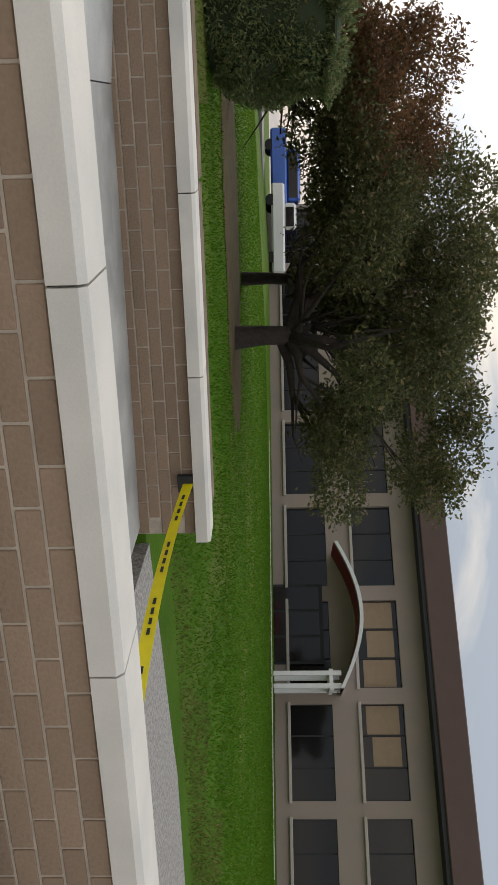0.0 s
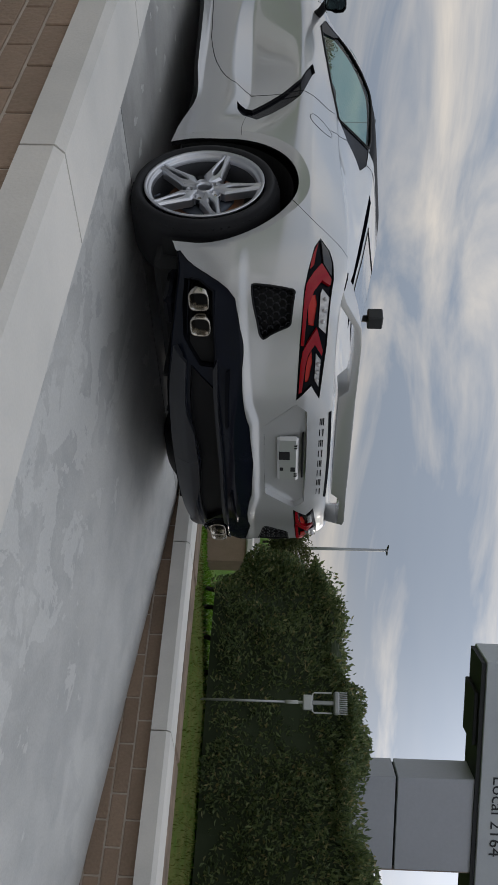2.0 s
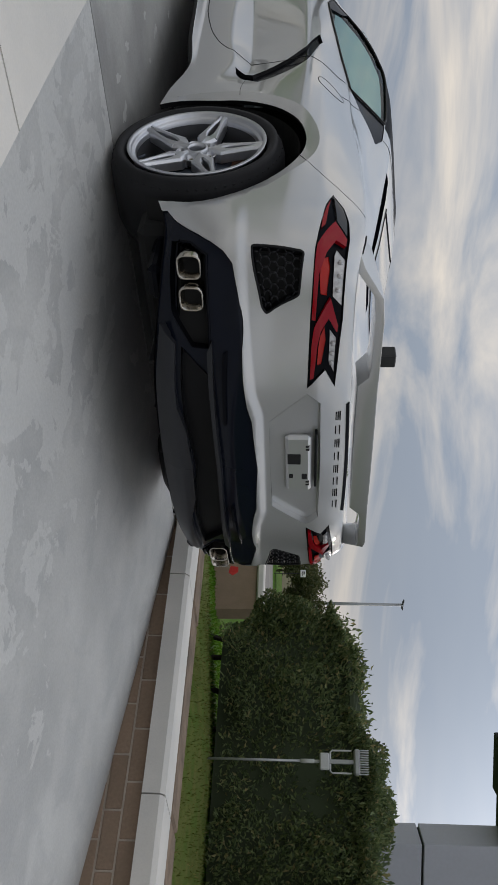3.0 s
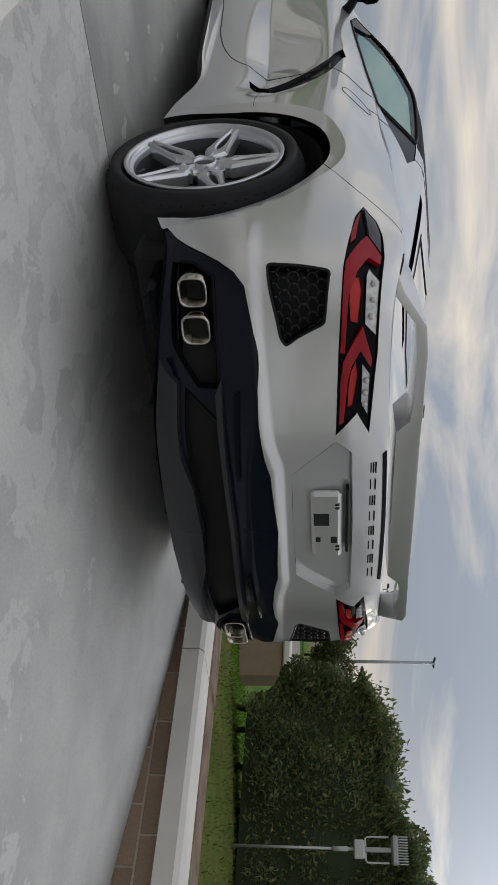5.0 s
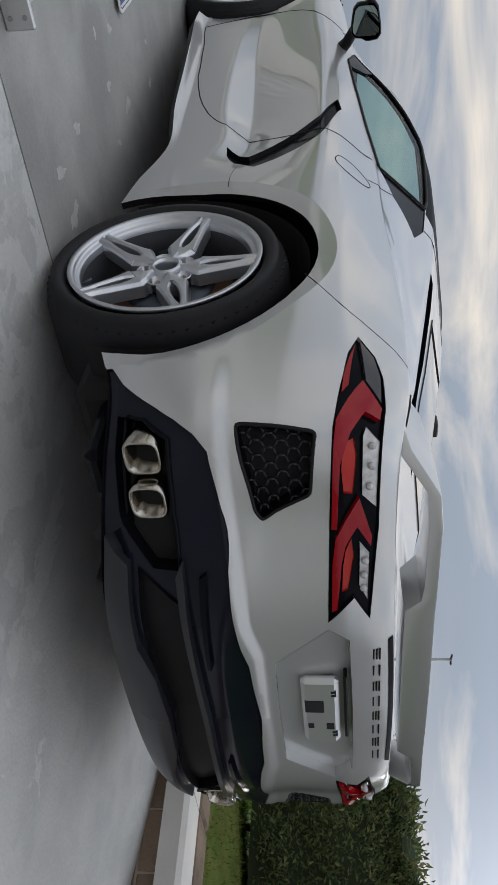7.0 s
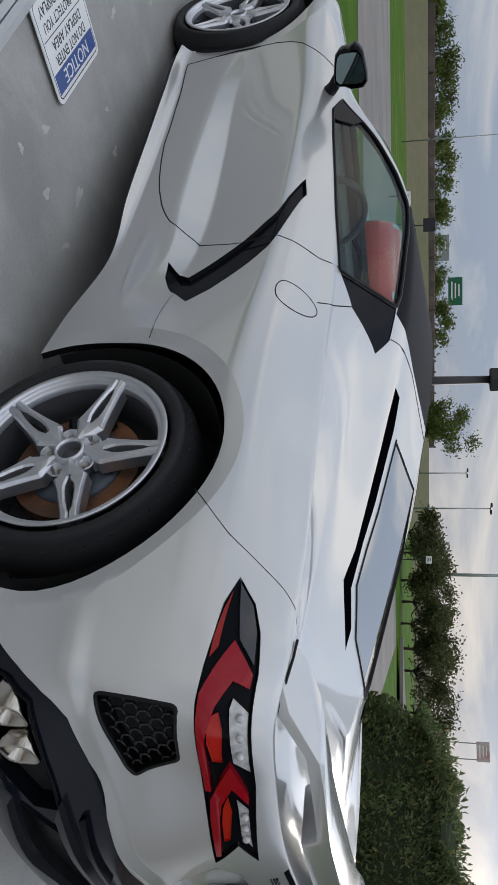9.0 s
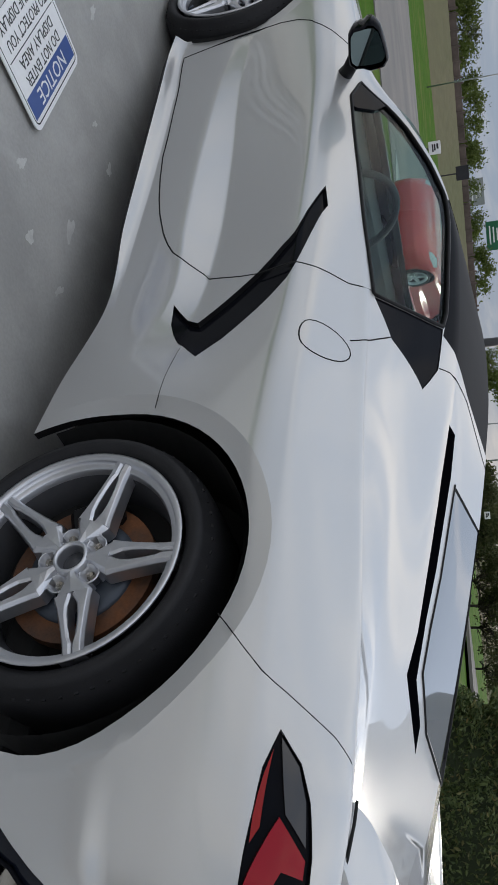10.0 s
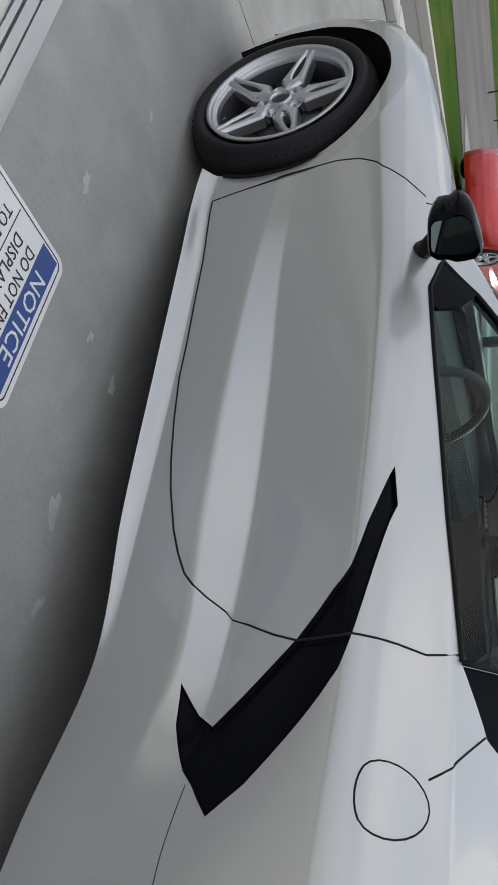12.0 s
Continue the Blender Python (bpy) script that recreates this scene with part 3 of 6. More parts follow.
def full(u, v):
    """The body with its finer form: the lips round the wheel openings and the blade of the sill."""
    p = surf(u, v)
    u, v = np.broadcast_to(np.atleast_1d(u), len(p)), np.broadcast_to(np.atleast_1d(v), len(p))
    # the shelf round the tail, rising to the plate, and the fine crest along the haunch
    zs = np.interp(u, [-.97, -.70, -.60, -.3, .13], [.60, .60, .575, .555, .548])
    s = np.clip((zs + .012 - p[:, 2]) / .03, 0, 1)
    s = s * np.clip((.13 - u) / .10, 0, 1) * np.clip((p[:, 2] - .2) / .1, 0, 1)
    p[:, 1] -= .010 * s * np.clip((.05 - u) / .15, 0, 1)
    p[:, 0] -= .009 * s * np.clip((u + .2) / .2, 0, 1)
    crest = .008 * np.exp(-((v - 5.97) / np.where(v < 5.97, .16, .05)) ** 2) * np.clip((u - .1) / .2, 0, 1) * np.clip((1.75 - u) / .3, 0, 1)
    p[:, 2] += crest
    return p


def full_normals(u, v):
    u, v = np.atleast_1d(np.asarray(u, float)), np.atleast_1d(np.asarray(v, float))
    du = full(np.minimum(u + .008, US[-1]), v) - full(np.maximum(u - .008, US[0]), v)
    dv = full(u, np.minimum(v + .05, 9)) - full(u, np.maximum(v - .05, 0))
    n = np.cross(dv, du)
    return n / (np.linalg.norm(n, axis=1)[:, None] + 1e-9)


WELLS = ((0.0, 0.345, 0.405, 0.454, .022), (2.785, 0.322, 0.372, 0.428, .010))


def flange(u, v):
    """The flat band round a wheel opening, which turns in towards the wheel."""
    p = full(u, v)
    for cy, cz, r0, r1, into in WELLS:
        k = np.clip((r1 - np.hypot(p[:, 1] - cy, p[:, 2] - cz)) / (r1 - r0), 0, 1.3)
        p[:, 0] += into * k * np.clip((p[:, 2] - .18) / .2, 0, 1)
    return p


def flange_normals(u, v):
    """Its normals: those of the body, turned down by the band's slope."""
    n, p = full_normals(u, v), full(u, v)
    for cy, cz, r0, r1, into in WELLS:
        r = np.hypot(p[:, 1] - cy, p[:, 2] - cz)
        on = (r < r1 + .01) * np.clip((p[:, 2] - .18) / .2, 0, 1) * into / (r1 - r0)
        n[:, 1] -= on * (p[:, 1] - cy) / r
        n[:, 2] -= on * (p[:, 2] - cz) / r
    return n / (np.linalg.norm(n, axis=1)[:, None] + 1e-9)


def v_at(u, z):
    """The parameter v at which the body at u has the height z."""
    vs = np.linspace(0, 7.5, 301)
    zs = surf(np.full(301, u), vs)[:, 2]
    return float(np.interp(z, np.maximum.accumulate(zs), vs))


def finer(outline, step=0.02):
    out = []
    for (a, b), (c, d) in zip(outline, outline[1:] + outline[:1]):
        n = max(1, int(math.hypot(c - a, (d - b) * VS) / step))
        out += [(a + (c - a) * i / n, b + (d - b) * i / n) for i in range(n)]
    return out


def rounded(outline, r=0.012, seg=3):
    """Rounds the corners of an outline in (u, v)."""
    out = []
    k = len(outline)
    for i in range(k):
        p, q, s = (np.array(outline[j % k]) * (1, VS) for j in (i - 1, i, i + 1))
        a, b = p - q, s - q
        la, lb = np.linalg.norm(a), np.linalg.norm(b)
        t = min(r, la * .4, lb * .4)
        a, b = q + a / la * t, q + b / lb * t
        for j in range(seg + 1):
            w = j / seg
            c = (1 - w) ** 2 * a + 2 * w * (1 - w) * q + w * w * b
            out.append((float(c[0]), float(c[1] / VS)))
    return out


VS = 0.115                                             # metres for one step of v, nearly


def inside(px, py, outline):
    xs, ys = np.array([p[0] for p in outline]), np.array([p[1] for p in outline])
    hit = np.zeros(len(px), bool)
    j = len(xs) - 1
    for i in range(len(xs)):
        if ys[i] != ys[j]:
            c = ((ys[i] > py) != (ys[j] > py)) & (px < (xs[j] - xs[i]) * (py - ys[i]) / (ys[j] - ys[i]) + xs[i])
            hit ^= c
        j = i
    return hit


def triangulate(us, vs, outlines):
    """A flat mesh over the points us x vs with the outlines as edges. Gives u, v and triangles."""
    from mathutils.geometry import delaunay_2d_cdt
    U, V = np.meshgrid(us, vs, indexing="ij")
    pts = [Vector((a, b * VS)) for a, b in zip(U.ravel(), V.ravel())]
    edges = []
    for o in outlines:
        k = len(pts)
        pts += [Vector((a, b * VS)) for a, b in o]
        edges += [(k + i, k + (i + 1) % len(o)) for i in range(len(o))]
    vv, _, ff, *_ = delaunay_2d_cdt(pts, edges, [], 0, 1e-5)
    co = np.array([(p.x, p.y / VS) for p in vv])
    return co[:, 0], co[:, 1], np.array([list(f) for f in ff])


def piece_mesh(name, u, v, tris, depth, mats, mirror, both, wall=0.02, form=None, sunk=0.0):
    """A piece of the body: the given triangles set in by depth, with walls along its rim. mirror: the right side; both: both sides in one."""
    used, inv = np.unique(tris.ravel(), return_inverse=True)
    t = inv.reshape(-1, 3)
    at, turn = form or (full, full_normals)
    p0, n0 = at(u[used], v[used]), turn(u[used], v[used])
    p = p0 - n0 * depth
    e = np.sort(np.concatenate([t[:, [0, 1]], t[:, [1, 2]], t[:, [2, 0]]]), axis=1)
    ue, cnt = np.unique(e, axis=0, return_counts=True)
    rim = ue[cnt == 1]
    mid = (u[used][rim].mean(1), v[used][rim].mean(1))
    keep = (np.abs(mid[0] - US[0]) > 1e-4) & (mid[1] < 8.999)
    rim = rim[keep]
    lo, hi = min(sunk, depth), max(0.0, depth)
    third = {}
    for f in t:
        g = p0[f].mean(0)
        for i in range(3):
            third[tuple(sorted((int(f[i]), int(f[i - 1]))))] = g
    inward = np.array([third[tuple(int(i) for i in e_)] for e_ in rim]) - p0[rim].mean(1) if len(rim) else np.zeros((0, 3))
    inward = inward / (np.linalg.norm(inward, axis=1)[:, None] + 1e-9) * (.0015 if depth > .001 else 0)
    shift = np.zeros_like(p0)
    np.add.at(shift, rim[:, 0], inward)
    np.add.at(shift, rim[:, 1], inward)
    shift = shift / (np.linalg.norm(shift, axis=1)[:, None] + 1e-9) * (.0015 if depth > .001 else 0)
    p = p + shift
    near = p0[rim] - n0[rim] * lo + shift[rim]
    far = p0[rim] - n0[rim] * (hi if depth > 0 else hi + wall) + shift[rim]
    k = len(p)
    quads = np.concatenate([near, far[:, ::-1]], axis=1).reshape(-1, 3)
    edge_n = np.cross(near[:, 1] - near[:, 0], far[:, 0] - near[:, 0])
    edge_n = np.repeat(edge_n / (np.linalg.norm(edge_n, axis=1)[:, None] + 1e-9), 4, axis=0)
    faces = [tuple(int(i) for i in f) for f in t]
    # turn triangles outward
    fn = np.cross(p[t[:, 1]] - p[t[:, 0]], p[t[:, 2]] - p[t[:, 0]])
    if (fn * n0[t[:, 0]]).sum() < 0:
        faces = [f[::-1] for f in faces]
    walls = [tuple(k + 4 * i + j for j in range(4)) for i in range(len(rim))]
    vert, norm_ = np.concatenate([p, quads]), np.concatenate([n0, edge_n])
    sets = []
    if not mirror or both:
        sets.append((vert, norm_, faces, walls))
    if mirror or both:
        sets.append((vert * [-1, 1, 1], norm_ * [-1, 1, 1], [f[::-1] for f in faces], [f[::-1] for f in walls]))
    verts, norms, polys, idx = [], [], [], []
    for a, b, f, w in sets:
        base = sum(len(x) for x in verts)
        verts.append(a)
        norms.append(b)
        polys += [tuple(i + base for i in g) for g in f + w]
        idx += [0] * len(f) + [min(1, len(mats) - 1)] * len(w)
    me = bpy.data.meshes.new(name)
    me.from_pydata(np.concatenate(verts).tolist(), [], polys)
    for m in mats:
        me.materials.append(m)
    me.polygons.foreach_set("material_index", idx)
    me.polygons.foreach_set("use_smooth", [True] * len(polys))
    me.normals_split_custom_set_from_vertices(np.concatenate(norms).tolist())
    return me


def child(name, me, parent, label=""):
    ob = new(name, me)
    ob.parent = parent
    return tagged(ob, label) if label else ob


def patch(name, outline, out, mat, parent, mirror=False, both=False, step=0.02, wall=0.012, label="", round_by=0.0, sunk=0.0):
    """A small piece laid on the body (out > 0: proud of it, out < 0: sunk), with its own rim."""
    o = finer(rounded(outline, round_by) if round_by else outline, step)
    us, vs = [p[0] for p in o], [p[1] for p in o]
    gu = np.arange(min(us) + step / 2, max(us), step)
    gv = np.arange(min(vs) + .08, max(vs), max(step / VS, .08))
    u, v, t = triangulate(gu if len(gu) else [np.mean(us)], gv if len(gv) else [np.mean(vs)], [o])
    c = inside(u[t].mean(1), v[t].mean(1), o)
    me = piece_mesh(name, u, v, t[c], -out if out > 0 else -out, [mat, mat], mirror, both, wall, sunk=sunk)
    return child(name, me, parent, label)


def line_on_body(bm, pts, r, out=0.0, mirror=False, step=0.02):
    """A thin round cord along a line on the body, for the gaps between panels."""
    q = []
    for (a, b), (c, d) in zip(pts, pts[1:]):
        n = max(1, int(math.hypot(c - a, (d - b) * VS) / step))
        q += [(a + (c - a) * i / n, b + (d - b) * i / n) for i in range(n)]
    q.append(pts[-1])
    u, v = np.array([x[0] for x in q]), np.array([x[1] for x in q])
    p = full(u, v) + full_normals(u, v) * out
    if mirror:
        p = p * [-1, 1, 1]
    tube(bm, p.tolist(), r, sides=6)


def arch(cy, cz, r, u0):
    """The outline of a wheel opening, open to the ground."""
    pts = [(cy + r * math.sin(t), cz + r * math.cos(t)) for t in np.linspace(-2.05, 2.05, 41)]
    out = []
    for y, z in pts:
        u = y + 0.55 if y > -.3 else 0.25 - (-.3 - y) * 1.0
        out.append((u, max(v_at(u, z), 0.0) if z > 0.16 else 0.0))
    return [(out[0][0], 0.0)] + out + [(out[-1][0], 0.0)]


# outlines on the body, as (u, v)
DOOR = [(2.893, 1.05), (2.666, 1.07), (2.461, 1.07), (2.308, 1.09), (2.183, 1.09), (2.048, 1.18), (1.923, 1.3), (1.835, 1.41), (1.724, 1.6), (1.659, 1.74), (1.611, 1.87), (1.583, 2.03), (1.563, 2.35), (1.542, 2.81), (1.514, 3.16), (1.487, 3.42),
        (1.472, 3.61), (1.486, 4.24), (1.488, 5.29), (1.486, 5.67), (1.511, 6.10), (1.687, 6.02), (1.965, 5.88), (2.286, 5.74), (2.545, 5.65), (2.814, 5.58), (2.857, 4.95), (2.892, 4.12),
        (2.939, 3.73), (2.950, 3.48), (2.932, 2.2)]
BUMPER = [(-.97, 0), (.20, 0), (.33, 3.0), (.387, 4.10), (.307, 4.85), (.257, 5.28), (.193, 5.74), (.12, 6.1), (-.97, 6.1)]
VALANCE = [(-.97, 0), (.125, 0), (.115, 0.28), (.05, 1.04), (-.02, 2), (-.07, 2.51), (-.12, 2.9), (-.165, 3.08), (-.284, 2.98), (-.34, 3.0), (-.437, 3.02), (-.548, 3.2), (-.66, 3.38), (-.73, 3.52), (-.97, 3.62)]
GRILLE = [(-.097, 3.52), (-.114, 4.66), (-.270, 4.56), (-.335, 3.72), (-.309, 3.58), (-.201, 3.53)]
LAMP = [(.188, 5.25), (.128, 5.46), (.06, 5.56), (-.03, 5.62), (-.33, 5.61), (-.585, 5.46), (-.518, 5.22), (-.588, 4.8), (-.345, 4.83), (-.1, 4.92), (-.03, 5), (.04, 5.08), (.112, 5.13)]
PLATE = [(-.97, 5.16), (-.655, 5.13), (-.61, 4.80), (-.735, 3.96), (-.97, 3.94)]
EXHAUST = [(-.025, 0.78), (-.044, 1.62), (-.12, 2.37), (-.289, 2.13), (-.43, 2.1), (-.42, 1.56), (-.272, 0.81), (-.115, 0.72)]
DIFFUSER = [(-.42, 1.24), (-.53, 2), (-.97, 2.1), (-.97, 1.44), (-.769, 1.29), (-.677, 1.25)]
INTAKE = [(1.368, 2.26), (1.285, 2.52), (1.178, 3.09), (1.124, 3.27), (1.185, 3.46), (1.271, 3.66), (1.386, 3.93), (1.486, 4.24), (1.804, 5.15), (1.902, 5.04), (1.744, 4.35), (1.584, 3.85), (1.472, 3.6), (1.290, 3.1)]
SIDE_GLASS = [(1.498, 6.13), (1.69, 6.06), (2.06, 5.90), (2.30, 5.77), (2.484, 5.68), (2.60, 6.02), (2.522, 6.72), (2.425, 7.22), (2.288, 7.66), (2.16, 7.84), (1.86, 7.70), (1.59, 7.62), (1.531, 7.52)]
QUARTER_GLASS = [(1.490, 6.14), (1.362, 6.44), (1.269, 7.17), (1.367, 7.50), (1.524, 7.54)]
SCREEN = [(2.17, 8.05), (2.30, 7.95), (2.44, 7.62), (2.56, 7.35), (2.72, 7.1), (2.86, 7.1), (2.92, 7.6), (2.94, 9), (2.17, 9)]
ROOF = [(1.50, 7.56), (1.59, 7.66), (1.86, 7.74), (2.15, 7.88), (2.165, 8.02), (2.16, 9), (1.46, 9), (1.45, 8.4)]
HATCH_SLOT = [(1.235, 8.05), (.983, 8.05), (.822, 8.03), (.629, 8.0), (.512, 7.88), (.40, 8.35), (.46, 8.35), (.53, 8.12), (.685, 8.14), (.83, 8.2), (1.117, 8.24), (1.244, 8.2)]
HATCH_GLASS = [(1.12, 8.36), (.83, 8.32), (.68, 8.26), (.56, 8.24), (.47, 8.5), (.43, 9), (1.17, 9)]
FUEL = [(1.197 + .064 * math.cos(t) + .0 * math.sin(t), 5.29 + .47 * math.sin(t)) for t in np.linspace(0, 2 * math.pi, 25)[:-1]]
HEADLAMP = [(3.52, 5.6), (3.62, 4.9), (3.82, 5.0), (3.95, 5.5), (3.85, 6.1), (3.62, 6.3)]


def build_car(paint, label, m, detail=True):
    """The mid-engined coupe: one lofted body cut into panels, lamps, openings and glass, with wheels, wing, mirrors and cabin."""
    car = empty("sports_car", m, label, "car")
    regions = [("rear_bumper", BUMPER, 0, [paint], "both"), ("door", DOOR, 0, [paint], "side"),
               ("rear_valance", VALANCE, 0.006, [M_NAVY, M_BLACK], "both"), ("rear_grille_back", GRILLE, 0.055, [M_LINER, M_BLACK], "side"),
               ("tail_lamp", LAMP, 0.010, [M_BLACK_GLOSS, M_BLACK], "side"), ("plate_recess", PLATE, 0.030, [paint], "both"),
               ("exhaust_recess", EXHAUST, 0.045, [M_LINER, M_BLACK_GLOSS], "side"), ("diffuser_recess", DIFFUSER, 0.03, [M_BLACK, M_BLACK], "both"),
               ("side_intake", INTAKE, 0.014, [M_BLACK_GLOSS, M_BLACK], "side"), ("side_window", SIDE_GLASS, 0.004, [M_GLASS, M_BLACK], "side"),
               ("quarter_window", QUARTER_GLASS, 0.003, [M_BLACK_GLOSS, M_BLACK], "side"), ("windscreen", SCREEN, 0.003, [M_GLASS, M_BLACK], "both"),
               ("roof_panel", ROOF, 0.002, [M_ROOF, M_BLACK], "both"), ("hatch_vent", HATCH_SLOT, 0.03, [M_LINER, M_BLACK_GLOSS], "side"),
               ("hatch_glass", HATCH_GLASS, 0.004, [M_HATCH_GLASS, M_BLACK], "both"), ("headlamp", HEADLAMP, 0.004, [M_WHITE_LENS, M_BLACK], "side"),
               ("wheel_arch_band", arch(0.0, 0.345, 0.454, 0), 0, [paint, M_BLACK], "side"), ("wheel_arch_band", arch(2.785, 0.322, 0.428, 0), 0, [paint, M_BLACK], "side"),
               ("arch_rear", arch(0.0, 0.345, 0.405, 0), None, None, ""), ("arch_front", arch(2.785, 0.322, 0.372, 0), None, None, "")]
    if detail:
        regions.insert(2, ("fuel_door", FUEL, -0.0005, [paint], "left"))
    outlines = []
    for name, o, *_ in regions:
        lim = [(min(max(a, US[0]), US[-1]), min(max(b, 0), 9)) for a, b in o]
        outlines.append(finer(lim, 0.025))
    us = np.unique(np.concatenate([np.arange(US[0], 3.75, 0.024), np.linspace(3.75, US[-1], 14)]))
    vs = np.unique(np.concatenate([np.arange(0, 6.5, 0.125), np.arange(6.5, 9, .2), [9.0]]))
    rings = []
    for cy, cz, r in ((0.0, .345, .430), (2.785, .322, .40)):
        rings.append(finer(arch(cy, cz, r, 0), .02))
    vs = np.unique(np.concatenate([vs, np.arange(.7, 1.35, .05), np.arange(2.9, 4.0, .0625), np.arange(5.7, 6.15, .035)]))
    u, v, t = triangulate(us, vs, outlines + rings)
    cu, cv = u[t].mean(1), v[t].mean(1)
    which = np.full(len(t), -1)
    for i, o in enumerate(outlines):
        which[inside(cu, cv, o)] = i
    area = np.abs((u[t[:, 1]] - u[t[:, 0]]) * (v[t[:, 2]] - v[t[:, 0]]) - (u[t[:, 2]] - u[t[:, 0]]) * (v[t[:, 1]] - v[t[:, 0]]))
    good = area > 1e-9
    body = child("body_shell", piece_mesh("body_shell", u, v, t[(which == -1) & good], -0.0, [paint, M_BLACK], False, True, 0.03), car)
    made = {}
    for i, (name, o, depth, mats, how) in enumerate(regions):
        sel = t[(which == i) & good]
        if mats is None or not len(sel):
            continue
        if how == "both":
            made[name] = [child(name, piece_mesh(name, u, v, sel, depth, mats, False, True), car)]
        else:
            made[name] = [child(name, piece_mesh(name, u, v, sel, depth, mats, side, False, form=(flange, flange_normals) if name == "wheel_arch_band" else None), car) for side in ((False,) if how == "left" else (False, True))]
    for name in ("side_window", "windscreen"):
        for ob in made[name]:
            ob.visible_shadow = False
    # gaps between the panels, each a cord of its own
    gaps = [(DOOR[:21], 0.0028, -0.001), (DOOR[25:] + DOOR[:1], 0.0028, -0.001), ([(.387, 4.10), (.307, 4.85), (.257, 5.28), (.193, 5.74), (.12, 6.1)], 0.0014, -0.0006),
            ([(1.251, 5.74), (1.30, 6.08), (1.366, 6.42)], 0.0025, -0.001), ([(1.375, 7.53), (1.398, 8.05), (1.427, 8.39), (1.41, 9)], 0.0025, -0.001),
            ([(2.789, 5.58), (2.80, 5.9), (2.83, 6.4)], 0.0028, -0.001), ([(1.176, 3.05), (1.05, 3.03), (.94, 3.03)], 0.0012, -0.0006),
            ([(1.12, 8.34), (.83, 8.30), (.68, 8.24), (.56, 8.22), (.46, 8.5), (.42, 9)], 0.004, 0.0)]
    for mir in (False, True):
        for pts, r, out in gaps:
            bm = bmesh.new()
            line_on_body(bm, pts, r, out, mir)
            part("panel_gap", bm, M_LINER, car, smooth=True)
    if detail:
        bm = bmesh.new()
        line_on_body(bm, FUEL + FUEL[:1], 0.0022, -0.0004, False)
        part("panel_gap", bm, M_LINER, made["fuel_door"][0], smooth=True)
    # dark frame of the side glass, and the black corner before it
    for mir in (False, True):
        patch("window_corner", [(2.478, 5.70), (2.585, 6.02), (2.52, 6.68), (2.455, 6.35), (2.42, 5.86), (2.42, 5.75)], .004, M_BLACK_GLOSS, car, mirror=mir, step=.04, wall=.01)
        bm = bmesh.new()
        line_on_body(bm, SIDE_GLASS + SIDE_GLASS[:1], 0.007, 0.0, mir)
        part("window_seal", bm, M_BLACK, car, smooth=True)
    # ---- tail lamps ----
    for k, lamp in enumerate(made["tail_lamp"]):
        mir = k == 1
        for name, o, out, mat in (
                ("red_lens", [(.03, 5.31), (-.083, 4.97), (-.14, 4.93), (-.347, 4.87), (-.347, 4.96), (-.19, 5.02), (-.108, 5.17), (-.052, 5.35), (-.064, 5.54), (-.034, 5.55)], .006, M_RED_LENS),
                ("red_lens", [(-.262, 5.3), (-.372, 4.93), (-.43, 4.88), (-.55, 4.86), (-.545, 4.94), (-.43, 5.02), (-.385, 5.09), (-.335, 5.27), (-.38, 5.47), (-.355, 5.49)], .006, M_RED_LENS),
                ("inner_lens", [(-.135, 5.07), (-.118, 5.23), (-.16, 5.27), (-.257, 5.22), (-.257, 5.08), (-.2, 5.04)], -.004, M_ORANGE_LENS),
                ("inner_lens", [(-.40, 5.08), (-.365, 5.19), (-.41, 5.23), (-.495, 5.13), (-.5, 5.02), (-.44, 5.04)], -.004, M_ORANGE_LENS),
                ("clear_lens", [(-.088, 5.38), (-.117, 5.58), (-.282, 5.56), (-.256, 5.34), (-.11, 5.34)], -.002, M_WHITE_LENS),
                ("clear_lens", [(-.372, 5.31), (-.40, 5.47), (-.525, 5.42), (-.485, 5.29)], -.002, M_WHITE_LENS),
                ("reflector", [(.148, 5.21), (.012, 5.15), (-.012, 5.06), (.03, 5.08), (.1, 5.15)], .002, M_RED_DEEP),
                ("corner_lens", [(.172, 5.27), (.122, 5.44), (.06, 5.52), (-.015, 5.55), (.035, 5.36)], .001, M_SMOKE)):
            patch(name, o, out, mat, lamp, mir, step=0.025, wall=0.014)
        # little lamp bowls behind the clear lenses
        for a, b in ((-.13, 5.47), (-.18, 5.47), (-.23, 5.45), (-.42, 5.39), (-.455, 5.37), (-.49, 5.36)):
            p = full([a], [b])[0] + full_normals([a], [b])[0] * 0.003
            bm = bmesh.new()
            bmesh.ops.create_icosphere(bm, subdivisions=2, radius=0.009, matrix=Matrix.Translation(p * ((-1, 1, 1) if mir else (1, 1, 1))))
            part("lamp_bowl", bm, M_WHITE_LENS, lamp, smooth=True)
    # ---- rear grilles: honeycomb bars before the dark opening ----
    for k, back in enumerate(made["rear_grille_back"]):
        bm = bmesh.new()
        w, h = 0.040, 0.30
        for i in range(9):
            for j in range(7):
                a, b = -.36 + w * i + (w / 2 if j % 2 else 0), 3.4 + h * .62 * j
                hexa = [(a + w * .5 * math.sin(s), b + h * .36 * math.cos(s)) for s in (0, math.pi / 3, 2 * math.pi / 3, math.pi)]
                for p, q in zip(hexa, hexa[1:]):
                    if inside(np.array([(p[0] + q[0]) / 2]), np.array([(p[1] + q[1]) / 2]), GRILLE)[0]:
                        line_on_body(bm, [p, q], 0.0032, -0.014, k == 1, step=1)
        part("honeycomb", bm, M_BAR, back, smooth=True)
        bm = bmesh.new()
